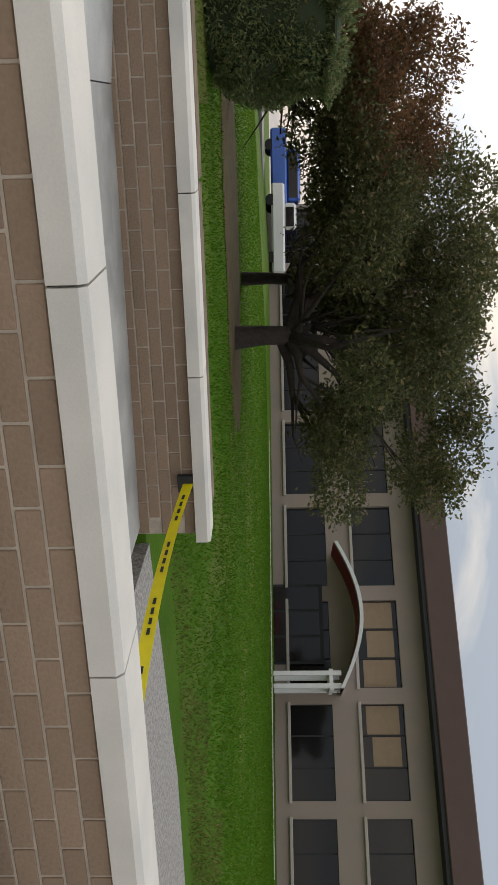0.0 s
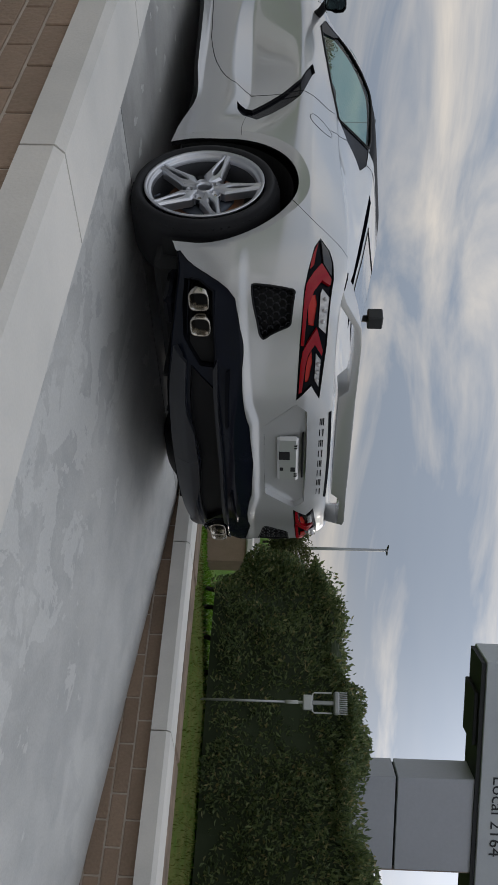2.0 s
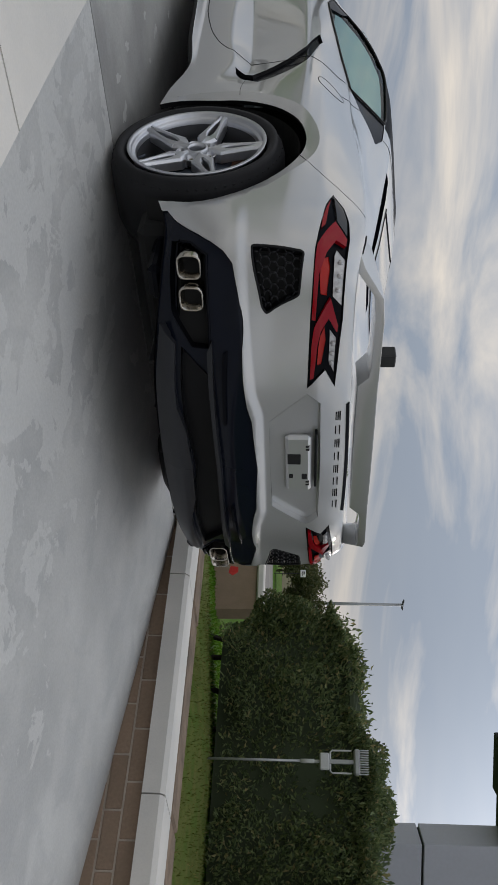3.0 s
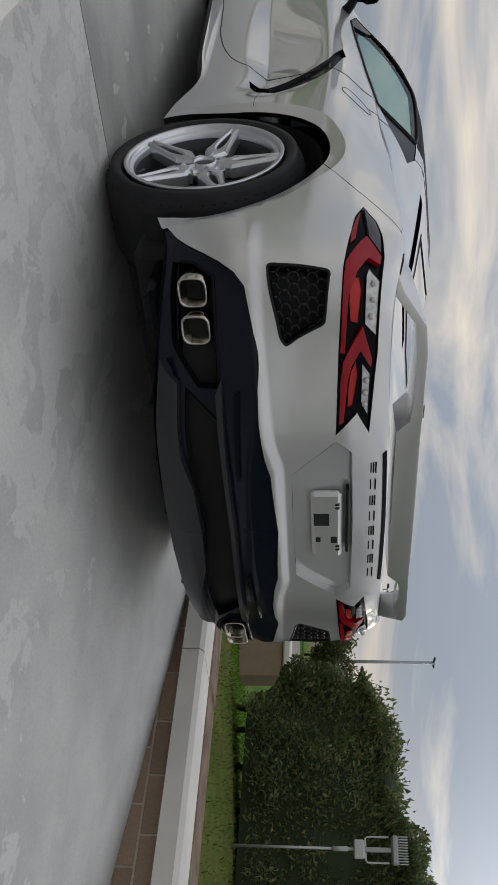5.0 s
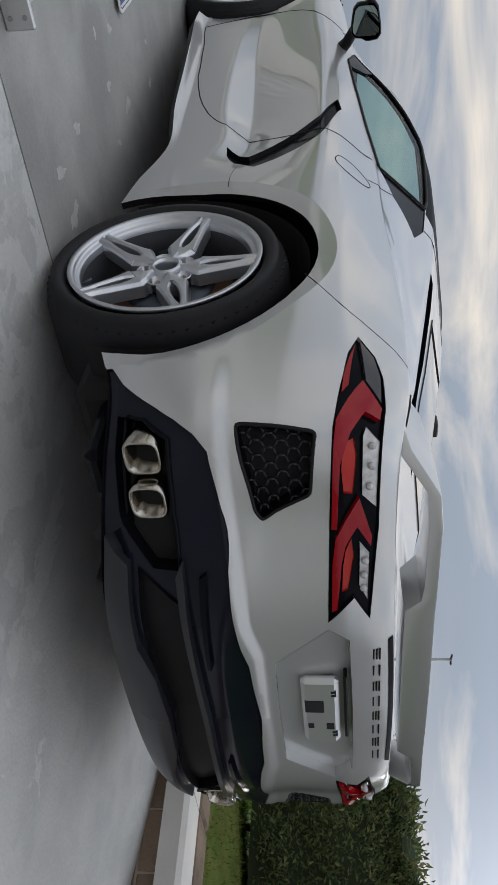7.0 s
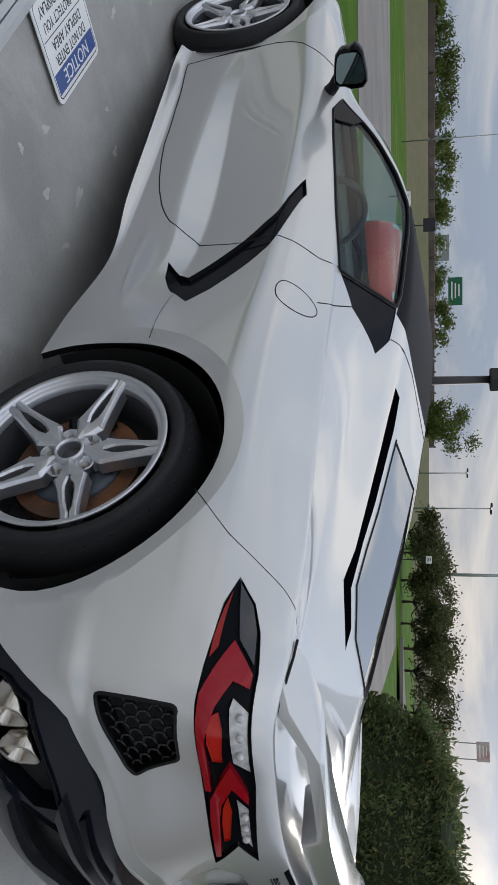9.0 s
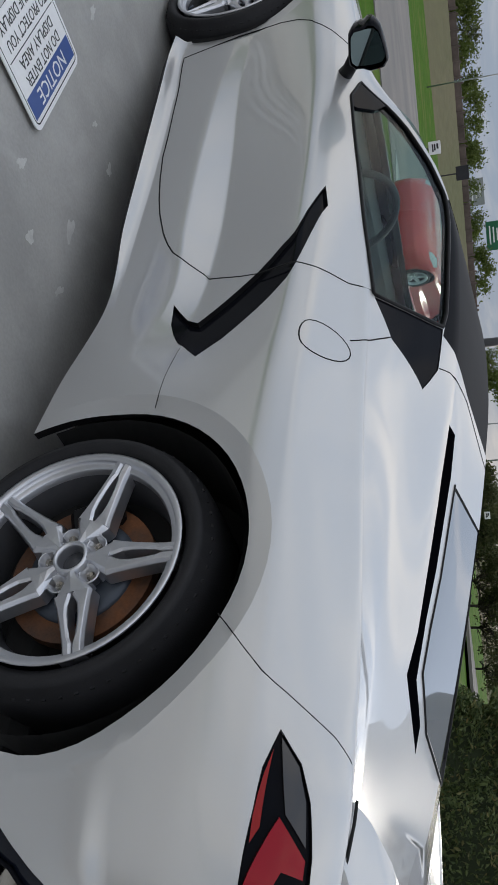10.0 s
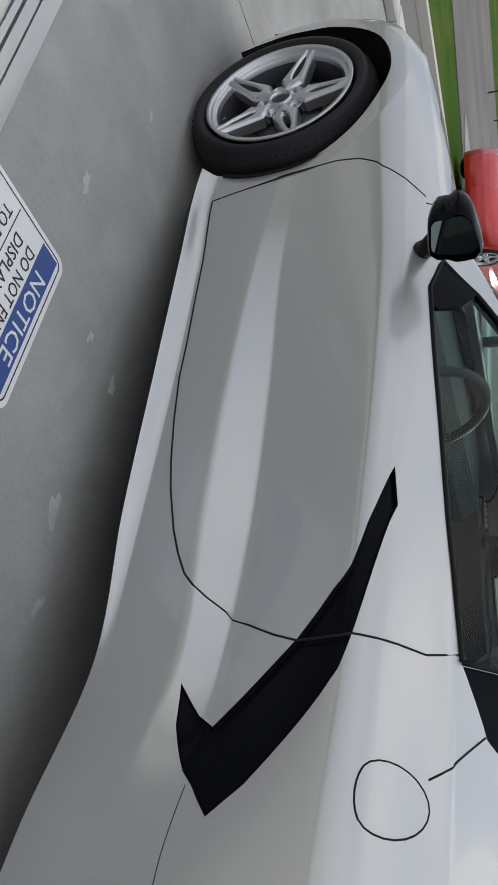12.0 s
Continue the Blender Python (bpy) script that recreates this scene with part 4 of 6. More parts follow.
        line_on_body(bm, rounded(GRILLE, .012) + rounded(GRILLE, .012)[:1], 0.005, -0.003, k == 1)
        part("grille_frame", bm, M_BLACK, back, smooth=True)
    # ---- exhaust tips ----
    for k, rec in enumerate(made["exhaust_recess"]):
        s = 1 if k else -1
        for cx, cy, cz in ((-.797, -.662, .372), (-.698, -.702, .376)):
            bm = bmesh.new()
            prof = []
            for a in np.linspace(0, 2 * math.pi, 29)[:-1]:
                c, d = math.cos(a), math.sin(a)
                f = (abs(c) ** 4 + abs(d) ** 4) ** -0.25
                prof.append((c * f, d * f))
            rings = []
            for hx, hz, y in ((.040, .033, cy + .10), (.046, .040, cy + .03), (.048, .042, cy), (.045, .039, cy - .004), (.041, .035, cy), (.038, .032, cy + .09)):
                rings.append([bm.verts.new((s * (-cx + hx * c), y, cz + hz * d + (y - cy) * .1)) for c, d in prof])
            for q, r in zip(rings, rings[1:]):
                for i in range(len(prof)):
                    bm.faces.new((q[i], q[(i + 1) % len(prof)], r[(i + 1) % len(prof)], r[i]))
            part("exhaust_tip", bm, M_CHROME, rec, "polished steel exhaust tip", smooth=True)
            bm = bmesh.new()
            bm.faces.new([bm.verts.new((s * (-cx + .036 * c), cy + .06, cz + .03 * d)) for c, d in prof])
            part("exhaust_bore", bm, M_LINER, rec)
        bm = bmesh.new()
        line_on_body(bm, [(-.03, 1.2), (-.05, 1.7), (-.122, 2.33), (-.289, 2.12), (-.43, 2.08)], 0.005, -0.002, k == 1)
        line_on_body(bm, [(-.03, 1.12), (-.115, 1.06), (-.272, 1.04)], 0.004, -0.004, k == 1)
        part("exhaust_frame", bm, M_BLACK_GLOSS, rec, smooth=True)
    # ---- diffuser blades and the ledge over them ----
    dif = made["diffuser_recess"][0]
    patch("diffuser_ledge", [(-.44, 2.02), (-.40, 2.16), (-.97, 2.34), (-.97, 2.14)], .018, M_LIP, car, both=True, step=.04, wall=.03)
    for mir in (False, True):
        patch("diffuser_ledge", [(-.45, 2.46), (-.44, 2.6), (-.74, 2.72), (-.74, 2.6)], .008, M_BLACK_GLOSS, car, mirror=mir, step=.04, wall=.02)
    patch("diffuser_lip", [(-.33, .45), (-.40, 1.05), (-.66, 1.10), (-.78, 1.30), (-.97, 1.36), (-.97, .3)], .022, M_LIP, car, both=True, step=.04, wall=.04)
    for x in (-.42, -.22, 0, .22, .42):
        bm = bmesh.new()
        box(bm, x - .008, x + .008, -.74 + abs(x) * .1, -.40, .195, .32, bevel=.004)
        part("diffuser_fin", bm, M_BLACK, car)
    for s in (-1, 1):
        bm = bmesh.new()
        box(bm, s * .70 - .07, s * .70 + .07, -.62, -.35, .215, .27, bevel=.02)
        part("diffuser_strake", bm, M_BLACK_GLOSS, car)
    # ---- number-plate mount, maker's lettering as bars, slot under the wing ----
    rec = made["plate_recess"][0]
    bm = bmesh.new()
    box(bm, -.150, .150, -.800, -.770, .690, .788, bevel=.012)
    mount = part("plate_mount", bm, paint, rec)
    for x0, x1, z0, z1 in ((-.062, -.006, .703, .753), (.048, .072, .708, .724), (.045, .076, .757, .778), (-.108, -.098, .772, .786), (-.092, -.082, .772, .786), (.086, .096, .772, .786), (.102, .112, .772, .786)):
        bm = bmesh.new()
        box(bm, x0, x1, -.8015, -.79, z0 - .005, z1 - .005, bevel=.0015)
        part("mount_hole", bm, M_LINER, mount)
    # black bar that stands in for the shadow under the recess's top edge
    bm = bmesh.new()
    box(bm, -.16, .13, -.792, -.76, .800, .810, bevel=.003)
    part("plate_overhang_shadow", bm, M_BLACK, rec)
    for i in range(8):
        c = -.97 + .243 - i * .0695
        x = -.243 + i * .0695
        vv = v_at(-.8, .883)
        p = full([-.97 + abs(x)], [vv])[0]
        bm = bmesh.new()
        for z0 in ((.874, .889) if i % 2 else (.874, .8815, .889)):
            box(bm, x - .021, x + .021, p[1] - .003, p[1] + .006, z0, z0 + .0042, bevel=.001)
        part("badge_bar", bm, M_BLACK, car)
    patch("high_brake_slot", [(-.97, 5.84), (-.67, 5.80), (-.66, 5.93), (-.97, 5.98)], .003, M_BLACK_GLOSS, car, both=True, step=.03)
    # ---- wing ----
    # cuts from the left foot to the middle: x, then y and z of the leading edge, trailing edge, and both undersides
    cuts = [(-.772, (-.435, .962), (-.540, .946), (-.537, .905), (-.445, .905)), (-.744, (-.460, .988), (-.586, .962), (-.580, .924), (-.475, .930)),
            (-.672, (-.505, 1.014), (-.660, 1.026), (-.652, .994), (-.525, .990)), (-.60, (-.525, 1.017), (-.692, 1.031), (-.684, .999), (-.545, .994)), (-.42, (-.55, 1.016), (-.722, 1.026), (-.714, .994), (-.565, .990)),
            (-.375, (-.555, 1.015), (-.727, 1.025), (-.719, .988), (-.57, .984)), (-.335, (-.555, 1.014), (-.730, 1.024), (-.720, .950), (-.58, .945)), (-.15, (-.56, 1.014), (-.740, 1.024), (-.730, .948), (-.59, .944)),
            (0, (-.56, 1.014), (-.743, 1.024), (-.733, .948), (-.59, .944))]
    cuts += [(-a, *r) for a, *r in cuts[-2::-1]]
    bm = bmesh.new()
    rings = [[bm.verts.new((x, *p)) for p in r] for x, *r in cuts]
    for q, r in zip(rings, rings[1:]):
        for i in range(4):
            bm.faces.new((q[i], q[(i + 1) % 4], r[(i + 1) % 4], r[i]))
    bm.faces.new(rings[0][::-1])
    bm.faces.new(rings[-1])
    bmesh.ops.recalc_face_normals(bm, faces=bm.faces)
    long = [e for e in bm.edges if abs(e.verts[0].co.x - e.verts[1].co.x) > .01]
    bmesh.ops.bevel(bm, geom=long, offset=.007, segments=2, affect="EDGES", profile=.6)
    ob = part("rear_wing", bm, paint, car, smooth=True)
    ob.data.set_sharp_from_angle(angle=radians(30))
    # the dark joint round each foot of the wing
    for sd in (-1, 1):
        bm = bmesh.new()
        tube(bm, [(sd * .778, -.436, .966), (sd * .776, -.475, .962), (sd * .768, -.525, .952), (sd * .752, -.565, .941), (sd * .738, -.592, .934)], .0032, 6)
        part("wing_joint", bm, M_LINER, ob, smooth=True)
    # ---- mirrors ----
    for s in (-1, 1):
        mirror_root = None
        bm = bmesh.new()
        n = 20
        rings = []
        for y, k, dz in ((1.935, .90, 0), (1.942, .97, 0), (1.965, 1.0, 0), (2.00, .94, 0), (2.035, .80, -.003), (2.06, .52, -.006), (2.068, .2, -.008)):
            ring = []
            for i in range(n):
                a = 2 * math.pi * i / n
                c, d = math.cos(a), math.sin(a)
                f = (abs(c) ** 5 + abs(d) ** 5) ** (-1 / 5)
                ring.append(bm.verts.new((s * (.945 + .071 * k * c * f + (0.012 if d > 0 else 0) * c), y, .915 + dz + .063 * k * d * f * (1 - .18 * c))))
            rings.append(ring)
        for q, r in zip(rings, rings[1:]):
            for i in range(n):
                bm.faces.new((q[i], q[(i + 1) % n], r[(i + 1) % n], r[i]))
        bm.faces.new(rings[-1])
        bmesh.ops.recalc_face_normals(bm, faces=bm.faces)
        house = part("door_mirror", bm, M_BLACK_GLOSS, car, "gloss black door mirror", smooth=True)
        bm = bmesh.new()
        ring = []
        for i in range(n):
            a = 2 * math.pi * i / n
            c, d = math.cos(a), math.sin(a)
            f = (abs(c) ** 5 + abs(d) ** 5) ** (-1 / 5)
            ring.append(bm.verts.new((s * (.945 + .061 * c * f), 1.945, .915 + .053 * d * f * (1 - .18 * c))))
        bm.faces.new(ring)
        part("mirror_glass", bm, material("mirror", (.22, .27, .26), .02, metal=1.0) if "mirror" not in bpy.data.materials else bpy.data.materials["mirror"], house)
        bm = bmesh.new()
        tube(bm, [(s * .80, 2.06, .80), (s * .84, 2.04, .835), (s * .90, 2.02, .87)], .02, 10, radii=[.03, .024, .022])
        part("mirror_foot", bm, M_BLACK, house, smooth=True)
    # ---- cabin ----
    bm = bmesh.new()
    box(bm, -.70, .70, 2.05, 2.45, .45, .80, bevel=.06)
    part("dashboard", bm, M_TRIM, car)
    bm = bmesh.new()
    box(bm, -.08, .08, .95, 2.1, .3, .72, bevel=.03)
    part("console", bm, M_TRIM, car)
    bm = bmesh.new()
    box(bm, -.66, .66, .86, .93, .25, .96, bevel=.02)
    part("bulkhead", bm, M_TRIM, car)
    bm = bmesh.new()
    box(bm, -.80, .80, -.42, 3.4, .15, .28, bevel=.03)
    part("underbody", bm, M_LINER, car)
    for s in (-1, 1):
        patch("door_card", [(1.46, .4), (2.86, .4), (2.78, 5.5), (2.3, 5.68), (1.96, 5.82), (1.5, 6.02)], -.05, M_TRIM, car, mirror=s > 0, step=.06, sunk=.03)
        bm = bmesh.new()
        box(bm, s * .36 - .22, s * .36 + .22, 1.25, 1.75, .32, .46, bevel=.05)
        box(bm, s * .36 - .22, s * .36 + .22, 1.0, 1.16, .4, .95, bevel=.05, m=Matrix.Translation((0, 1.08, .4)) @ Matrix.Rotation(radians(12), 4, "X") @ Matrix.Translation((0, -1.08, -.4)))
        box(bm, s * .36 - .13, s * .36 + .13, .99, 1.09, .93, 1.08, bevel=.04)
        part("seat", bm, M_SEAT, car, smooth=False)
    bm = bmesh.new()
    ring = [Vector((-.36 + .165 * math.cos(a), 1.86 + .05 * math.sin(a), .78 + .155 * math.sin(a))) for a in np.linspace(0, 2 * math.pi, 33)]
    tube(bm, ring, .015, 8, caps=False)
    for a in (0, math.pi, -math.pi / 2):
        tube(bm, [(-.36, 1.90, .78), (-.36 + .17 * math.cos(a), 1.87 + .05 * math.sin(a), .80 + .16 * math.sin(a))], .014, 6)
    part("steering_wheel", bm, M_TRIM, car, smooth=True)
    # ---- wheels ----
    for y, z, r_t, r_r, x_out, width in ((0.010, .335, .334, .266, -.915, .30), (2.785, .320, .322, .252, -.915, .245)):
        w = build_wheel(car, r_t, r_r, width)
        w.matrix_local = Matrix.Translation((x_out, y, z))
        bm = bmesh.new()
        rows_ = [[bm.verts.new((x, r * math.sin(t), r * math.cos(t))) for t in np.linspace(-1.95, 1.95, 33)] for x, r in ((-.89, r_t + .058), (-.6, r_t + .058), (-.55, .1))]
        for q, r in zip(rows_, rows_[1:]):
            for i in range(32):
                bm.faces.new((q[i], q[i + 1], r[i + 1], r[i]))
        liner = part("wheel_liner", bm, M_LINER, car)
        liner.location = (0, y, z)
        w2 = copy_thing(w, Matrix.Translation((-x_out, y, z)) @ Matrix.Rotation(math.pi, 4, "Z"))
        w2.parent = car
        l2 = liner.copy()
        scene.collection.objects.link(l2)
        l2.scale = (-1, 1, 1)
    return car


def build_wheel(car, r_t, r_r, width):
    """Tyre, rim with five split spokes, nuts, disc and caliper; its outer face looks to -x, its rim edge lies at x = 0."""
    root = new("wheel")
    root.parent = car
    w = width
    bm = bmesh.new()
    sh = r_t - r_r
    prof = [(.035, r_r - .004), (.012, r_r + .002), (.002, r_r + .012), (-.008, r_r + sh * .35), (-.006, r_r + sh * .62), (.010, r_t - .024), (.030, r_t - .008), (.062, r_t), (w * .5, r_t + .001), (w - .05, r_t), (w - .015, r_t - .012), (w, r_r + sh * .5), (w - .02, r_r)]
    rings = lathe(bm, prof, 72)
    tyre = part("tyre", bm, M_RUBBER, root, "black low-profile tyre", smooth=True)
    bm = bmesh.new()
    for k in range(60):
        a = 2 * math.pi * k / 60
        m = Matrix.Rotation(a, 4, "X") @ Matrix.Translation((0, 0, r_t))
        box(bm, .024, .052, -.004, .004, -.022, -.0088, m=m)
    tagged(part("tread_block", bm, M_RUBBER, tyre), kind="stuff")
    bm = bmesh.new()
    lathe(bm, [(.006, r_r - .004), (-.004, r_r), (-.0055, r_r - .005), (-.004, r_r - .014), (.003, r_r - .0165), (.010, r_r - .018), (.013, r_r - .021), (.0135, r_r - .029), (.018, r_r - .031), (.034, r_r - .034)], 72)
    part("rim", bm, M_ALLOY, root, "silver alloy rim", smooth=True)
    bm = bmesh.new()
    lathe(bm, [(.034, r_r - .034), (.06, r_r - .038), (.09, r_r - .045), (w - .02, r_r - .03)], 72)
    part("barrel", bm, M_BARREL, root, "inner barrel of the rim, its shade put into a darker grey", smooth=True)
    hub_x = .022
    k_r = r_r / .266

    def face(a):
        """How far in the spokes' face lies at the radius a."""
        return hub_x * (1 - (a / r_r) ** 1.5) + .001

    def sleeve(bm, rings):
        for q, r in zip(rings, rings[1:]):
            for i in range(len(q)):
                bm.faces.new((q[i], q[(i + 1) % len(q)], r[(i + 1) % len(q)], r[i]))
        bm.faces.new(rings[0][::-1])
        bm.faces.new(rings[-1])

    # each rib: radius, inner and outer edge
    ribs = [(.094, .0, .0430), (.106, .004, .0405), (.122, .0092, .0372), (.145, .0105, .0334), (.180, .0080, .0284), (.206, .0045, .0250), (.220, .0, .0236), (r_r - .022, .0, .0230), (r_r - .010, .0, .028)]
    for k in range(5):
        bm = bmesh.new()
        for sd in (-1, 1):
            rings = []
            for a, bi, bo in ribs:
                a = min(a * k_r, r_r - .008) if a < .23 else a
                x0 = face(a)
                rings.append([bm.verts.new((x, sd * b, a)) for b, x in ((bo + .004, x0 + .046), (bo + .001, x0 + .012), (bo - .005, x0 + .002), (bi + .0065, x0), (bi + .0008, x0 + .006), (bi, x0 + .044))])
            sleeve(bm, rings)
        rings = []
        for a, w0 in ((.040, .010), (.054, .0145), (.072, .0290), (.088, .0405), (.0945 * k_r, .0430)):
            x0 = face(a)
            rings.append([bm.verts.new((x, b, a)) for b, x in ((-w0 - .004, x0 + .046), (-w0, x0 + .012), (-w0 * .72, x0 + .002), (0, x0 - .002), (w0 * .72, x0 + .002), (w0, x0 + .012), (w0 + .004, x0 + .046))])
        sleeve(bm, rings)
        bmesh.ops.recalc_face_normals(bm, faces=bm.faces)
        es = [e for e in bm.edges if len(e.link_faces) == 2 and e.calc_face_angle(0) > .45 and abs(e.verts[0].co.z - e.verts[1].co.z) > .004 and min(abs(v.co.y) for v in e.verts) > .008]
        bmesh.ops.bevel(bm, geom=es, offset=.0016, segments=2, affect="EDGES", profile=.5)
        bmesh.ops.transform(bm, matrix=Matrix.Rotation(-2 * math.pi * k / 5, 4, "X"), verts=bm.verts)
        part("spoke", bm, M_ALLOY, root)
    # the web that joins the spokes, with a hole for each nut and one for the hub
    from mathutils.geometry import delaunay_2d_cdt
    star = [((.088 + .010 * math.cos(5 * t)) * math.sin(t), (.088 + .010 * math.cos(5 * t)) * math.cos(t)) for t in np.linspace(0, 2 * math.pi, 61)[:-1]]
    holes = [[(.036 * math.sin(t), .036 * math.cos(t)) for t in np.linspace(0, 2 * math.pi, 25)[:-1]]]
    for k in range(5):
        a = 2 * math.pi * (k + .5) / 5
        holes.append([(.0605 * math.sin(a) + .021 * math.sin(t), .0605 * math.cos(a) + .021 * math.cos(t)) for t in np.linspace(0, 2 * math.pi, 21)[:-1]])
    flat, edges_ = [], []
    for o in [star] + holes:
        c0 = len(flat)
        flat += [Vector(p) for p in o]
        edges_ += [(c0 + i, c0 + (i + 1) % len(o)) for i in range(len(o))]
    vv, _, ff, *_ = delaunay_2d_cdt(flat, edges_, [], 0, 1e-6)
    bm = bmesh.new()
    pts_ = [bm.verts.new((hub_x + .012, -p.x, p.y)) for p in vv]
    for f in ff:
        c0 = sum((vv[i] for i in f), Vector((0, 0))) / len(f)
        cx, cy = np.array([c0.x]), np.array([c0.y])
        if inside(cx, cy, star)[0] and not any(inside(cx, cy, o)[0] for o in holes):
            bm.faces.new([pts_[i] for i in f])
    loose = [v for v in bm.verts if not v.link_faces]
    bmesh.ops.delete(bm, geom=loose, context="VERTS")
    bmesh.ops.recalc_face_normals(bm, faces=bm.faces)
    rim_e = [e for e in bm.edges if len(e.link_faces) == 1]
    ext = bmesh.ops.extrude_edge_only(bm, edges=rim_e)
    for v in ext["geom"]:
        if isinstance(v, bmesh.types.BMVert):
            v.co.x += .032
    part("spoke_web", bm, M_ALLOY, root)
    bm = bmesh.new()
    lathe(bm, [(hub_x + .050, .030), (hub_x + .010, .031), (hub_x - .003, .033), (hub_x - .005, .037), (hub_x + .001, .041), (hub_x + .014, .043)], 32)
    part("hub", bm, M_ALLOY, root, smooth=True)
    bm = bmesh.new()
    lathe(bm, [(hub_x + .020, 0), (hub_x + .020, .012), (hub_x + .028, .016), (hub_x + .030, .030)], 20)
    part("axle_nut", bm, M_BARREL, root, smooth=True)
    for k in range(5):
        a = -2 * math.pi * (k + .5) / 5
        bm = bmesh.new()
        lathe(bm, [(hub_x + .016, 0), (hub_x + .017, .008), (hub_x + .022, .0105), (hub_x + .042, .0105)], 6)
        bmesh.ops.transform(bm, matrix=Matrix.Rotation(a, 4, "X") @ Matrix.Translation((0, 0, .0605)), verts=bm.verts)
        part("wheel_nut", bm, M_CHROME, root)
        bm = bmesh.new()
        lathe(bm, [(hub_x + .040, 0), (hub_x + .040, .017), (hub_x + .012, .0208), (hub_x + .010, .0225), (hub_x + .013, .0245)], 20)
        bmesh.ops.transform(bm, matrix=Matrix.Rotation(a, 4, "X") @ Matrix.Translation((0, 0, .0605)), verts=bm.verts)
        part("nut_pocket", bm, M_ALLOY, root, smooth=True)
    bm = bmesh.new()
    lathe(bm, [(.085, .085), (.085, .174), (.115, .174)], 48)
    part("brake_disc", bm, M_DISC, root, "rusty brake disc", smooth=False)
    bm = bmesh.new()
    lathe(bm, [(.075, 0), (.072, .104), (.076, .126), (.086, .130)], 32)
    part("disc_bell", bm, M_STEEL, root, smooth=True)
    bm = bmesh.new()
    box(bm, .06, .15, .09, .17, -.01, .12, bevel=.012, m=Matrix.Rotation(radians(-20), 4, "X"))
    part("caliper", bm, M_BLACK, root, "black brake caliper")
    bm = bmesh.new()
    a = radians(-155)
    tube(bm, [(.012, (r_r - .036) * math.sin(a), (r_r - .036) * math.cos(a)), (.006, (r_r - .062) * math.sin(a), (r_r - .062) * math.cos(a))], .0042, 8)
    part("valve_stem", bm, M_STEEL, root, smooth=True)
    bm = bmesh.new()
    lathe(bm, [(.14, 0.0), (.14, r_r - .03)], 32)
    part("dust_shield", bm, M_LINER, root)
    return root


CAR_POSE = Matrix.Translation((.008, -.018, .022)) @ Matrix.Rotation(radians(-.45), 4, "Z") @ Matrix.Rotation(radians(-.89), 4, "Y") @ Matrix.Rotation(radians(1.43), 4, "X")
car = build_car(M_PAINT, "silver two-seat sports coupe parked on the concrete pad", CAR_POSE)

# ---- plants ----
M_BARK = material("dark_bark", (0.045, 0.035, 0.028), 0.95, vary=0.4, scale=12, bump=0.02, bump_scale=30)
M_HEDGE = leaf_material("hedge_leaves", (0.066, 0.10, 0.043), (0.19, 0.235, 0.095), (0.32, 0.26, 0.12), rough=0.42)
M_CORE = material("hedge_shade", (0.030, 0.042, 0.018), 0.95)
M_OAK = leaf_material("oak_leaves", (0.05, 0.065, 0.024), (0.13, 0.135, 0.05), (0.27, 0.21, 0.11), rough=0.55)
M_BROWN_LEAF = leaf_material("bronze_leaves", (0.10, 0.06, 0.03), (0.22, 0.11, 0.05), (0.08, 0.08, 0.03), rough=0.6)
M_FAR_LEAF = leaf_material("far_leaves", (0.045, 0.06, 0.022), (0.10, 0.11, 0.04), (0.13, 0.12, 0.06), rough=0.7)
M_SPRING = leaf_material("spring_leaves", (0.07, 0.10, 0.02), (0.13, 0.16, 0.04), rough=0.7)
M_GRASS = leaf_material("grass_blades", (0.045, 0.115, 0.008), (0.085, 0.20, 0.014), (0.18, 0.19, 0.05), rough=0.8, spec=0.08)


def leaves(name, centres, ways, size, mat, parent, rng, narrow=0.42):
    """Many folded leaves, each of two triangles, at the centres and turned along the ways."""
    n = len(centres)
    ways = ways / (np.linalg.norm(ways, axis=1)[:, None] + 1e-9)
    side = np.cross(ways, rng.normal(size=(n, 3)))
    side /= np.linalg.norm(side, axis=1)[:, None] + 1e-9
    up = np.cross(side, ways)
    s = size * rng.uniform(.6, 1.3, (n, 1))
    a = centres - ways * s * .5
    b = centres + ways * s * .5 - up * s * .12
    c, d = centres + side * s * narrow * .5 + up * s * .10, centres - side * s * narrow * .5 + up * s * .10
    v = np.stack([a, c, b, d], 1).reshape(-1, 3)
    me = bpy.data.meshes.new(name)
    base = np.arange(n)[:, None] * 4
    f = np.concatenate([base + [0, 1, 2], base + [0, 2, 3]], 1).reshape(-1, 3)
    me.from_pydata(v.tolist(), [], f.tolist())
    me.materials.append(mat)
    ob = new(name, me)
    ob.parent = parent
    return tagged(ob, kind="stuff")


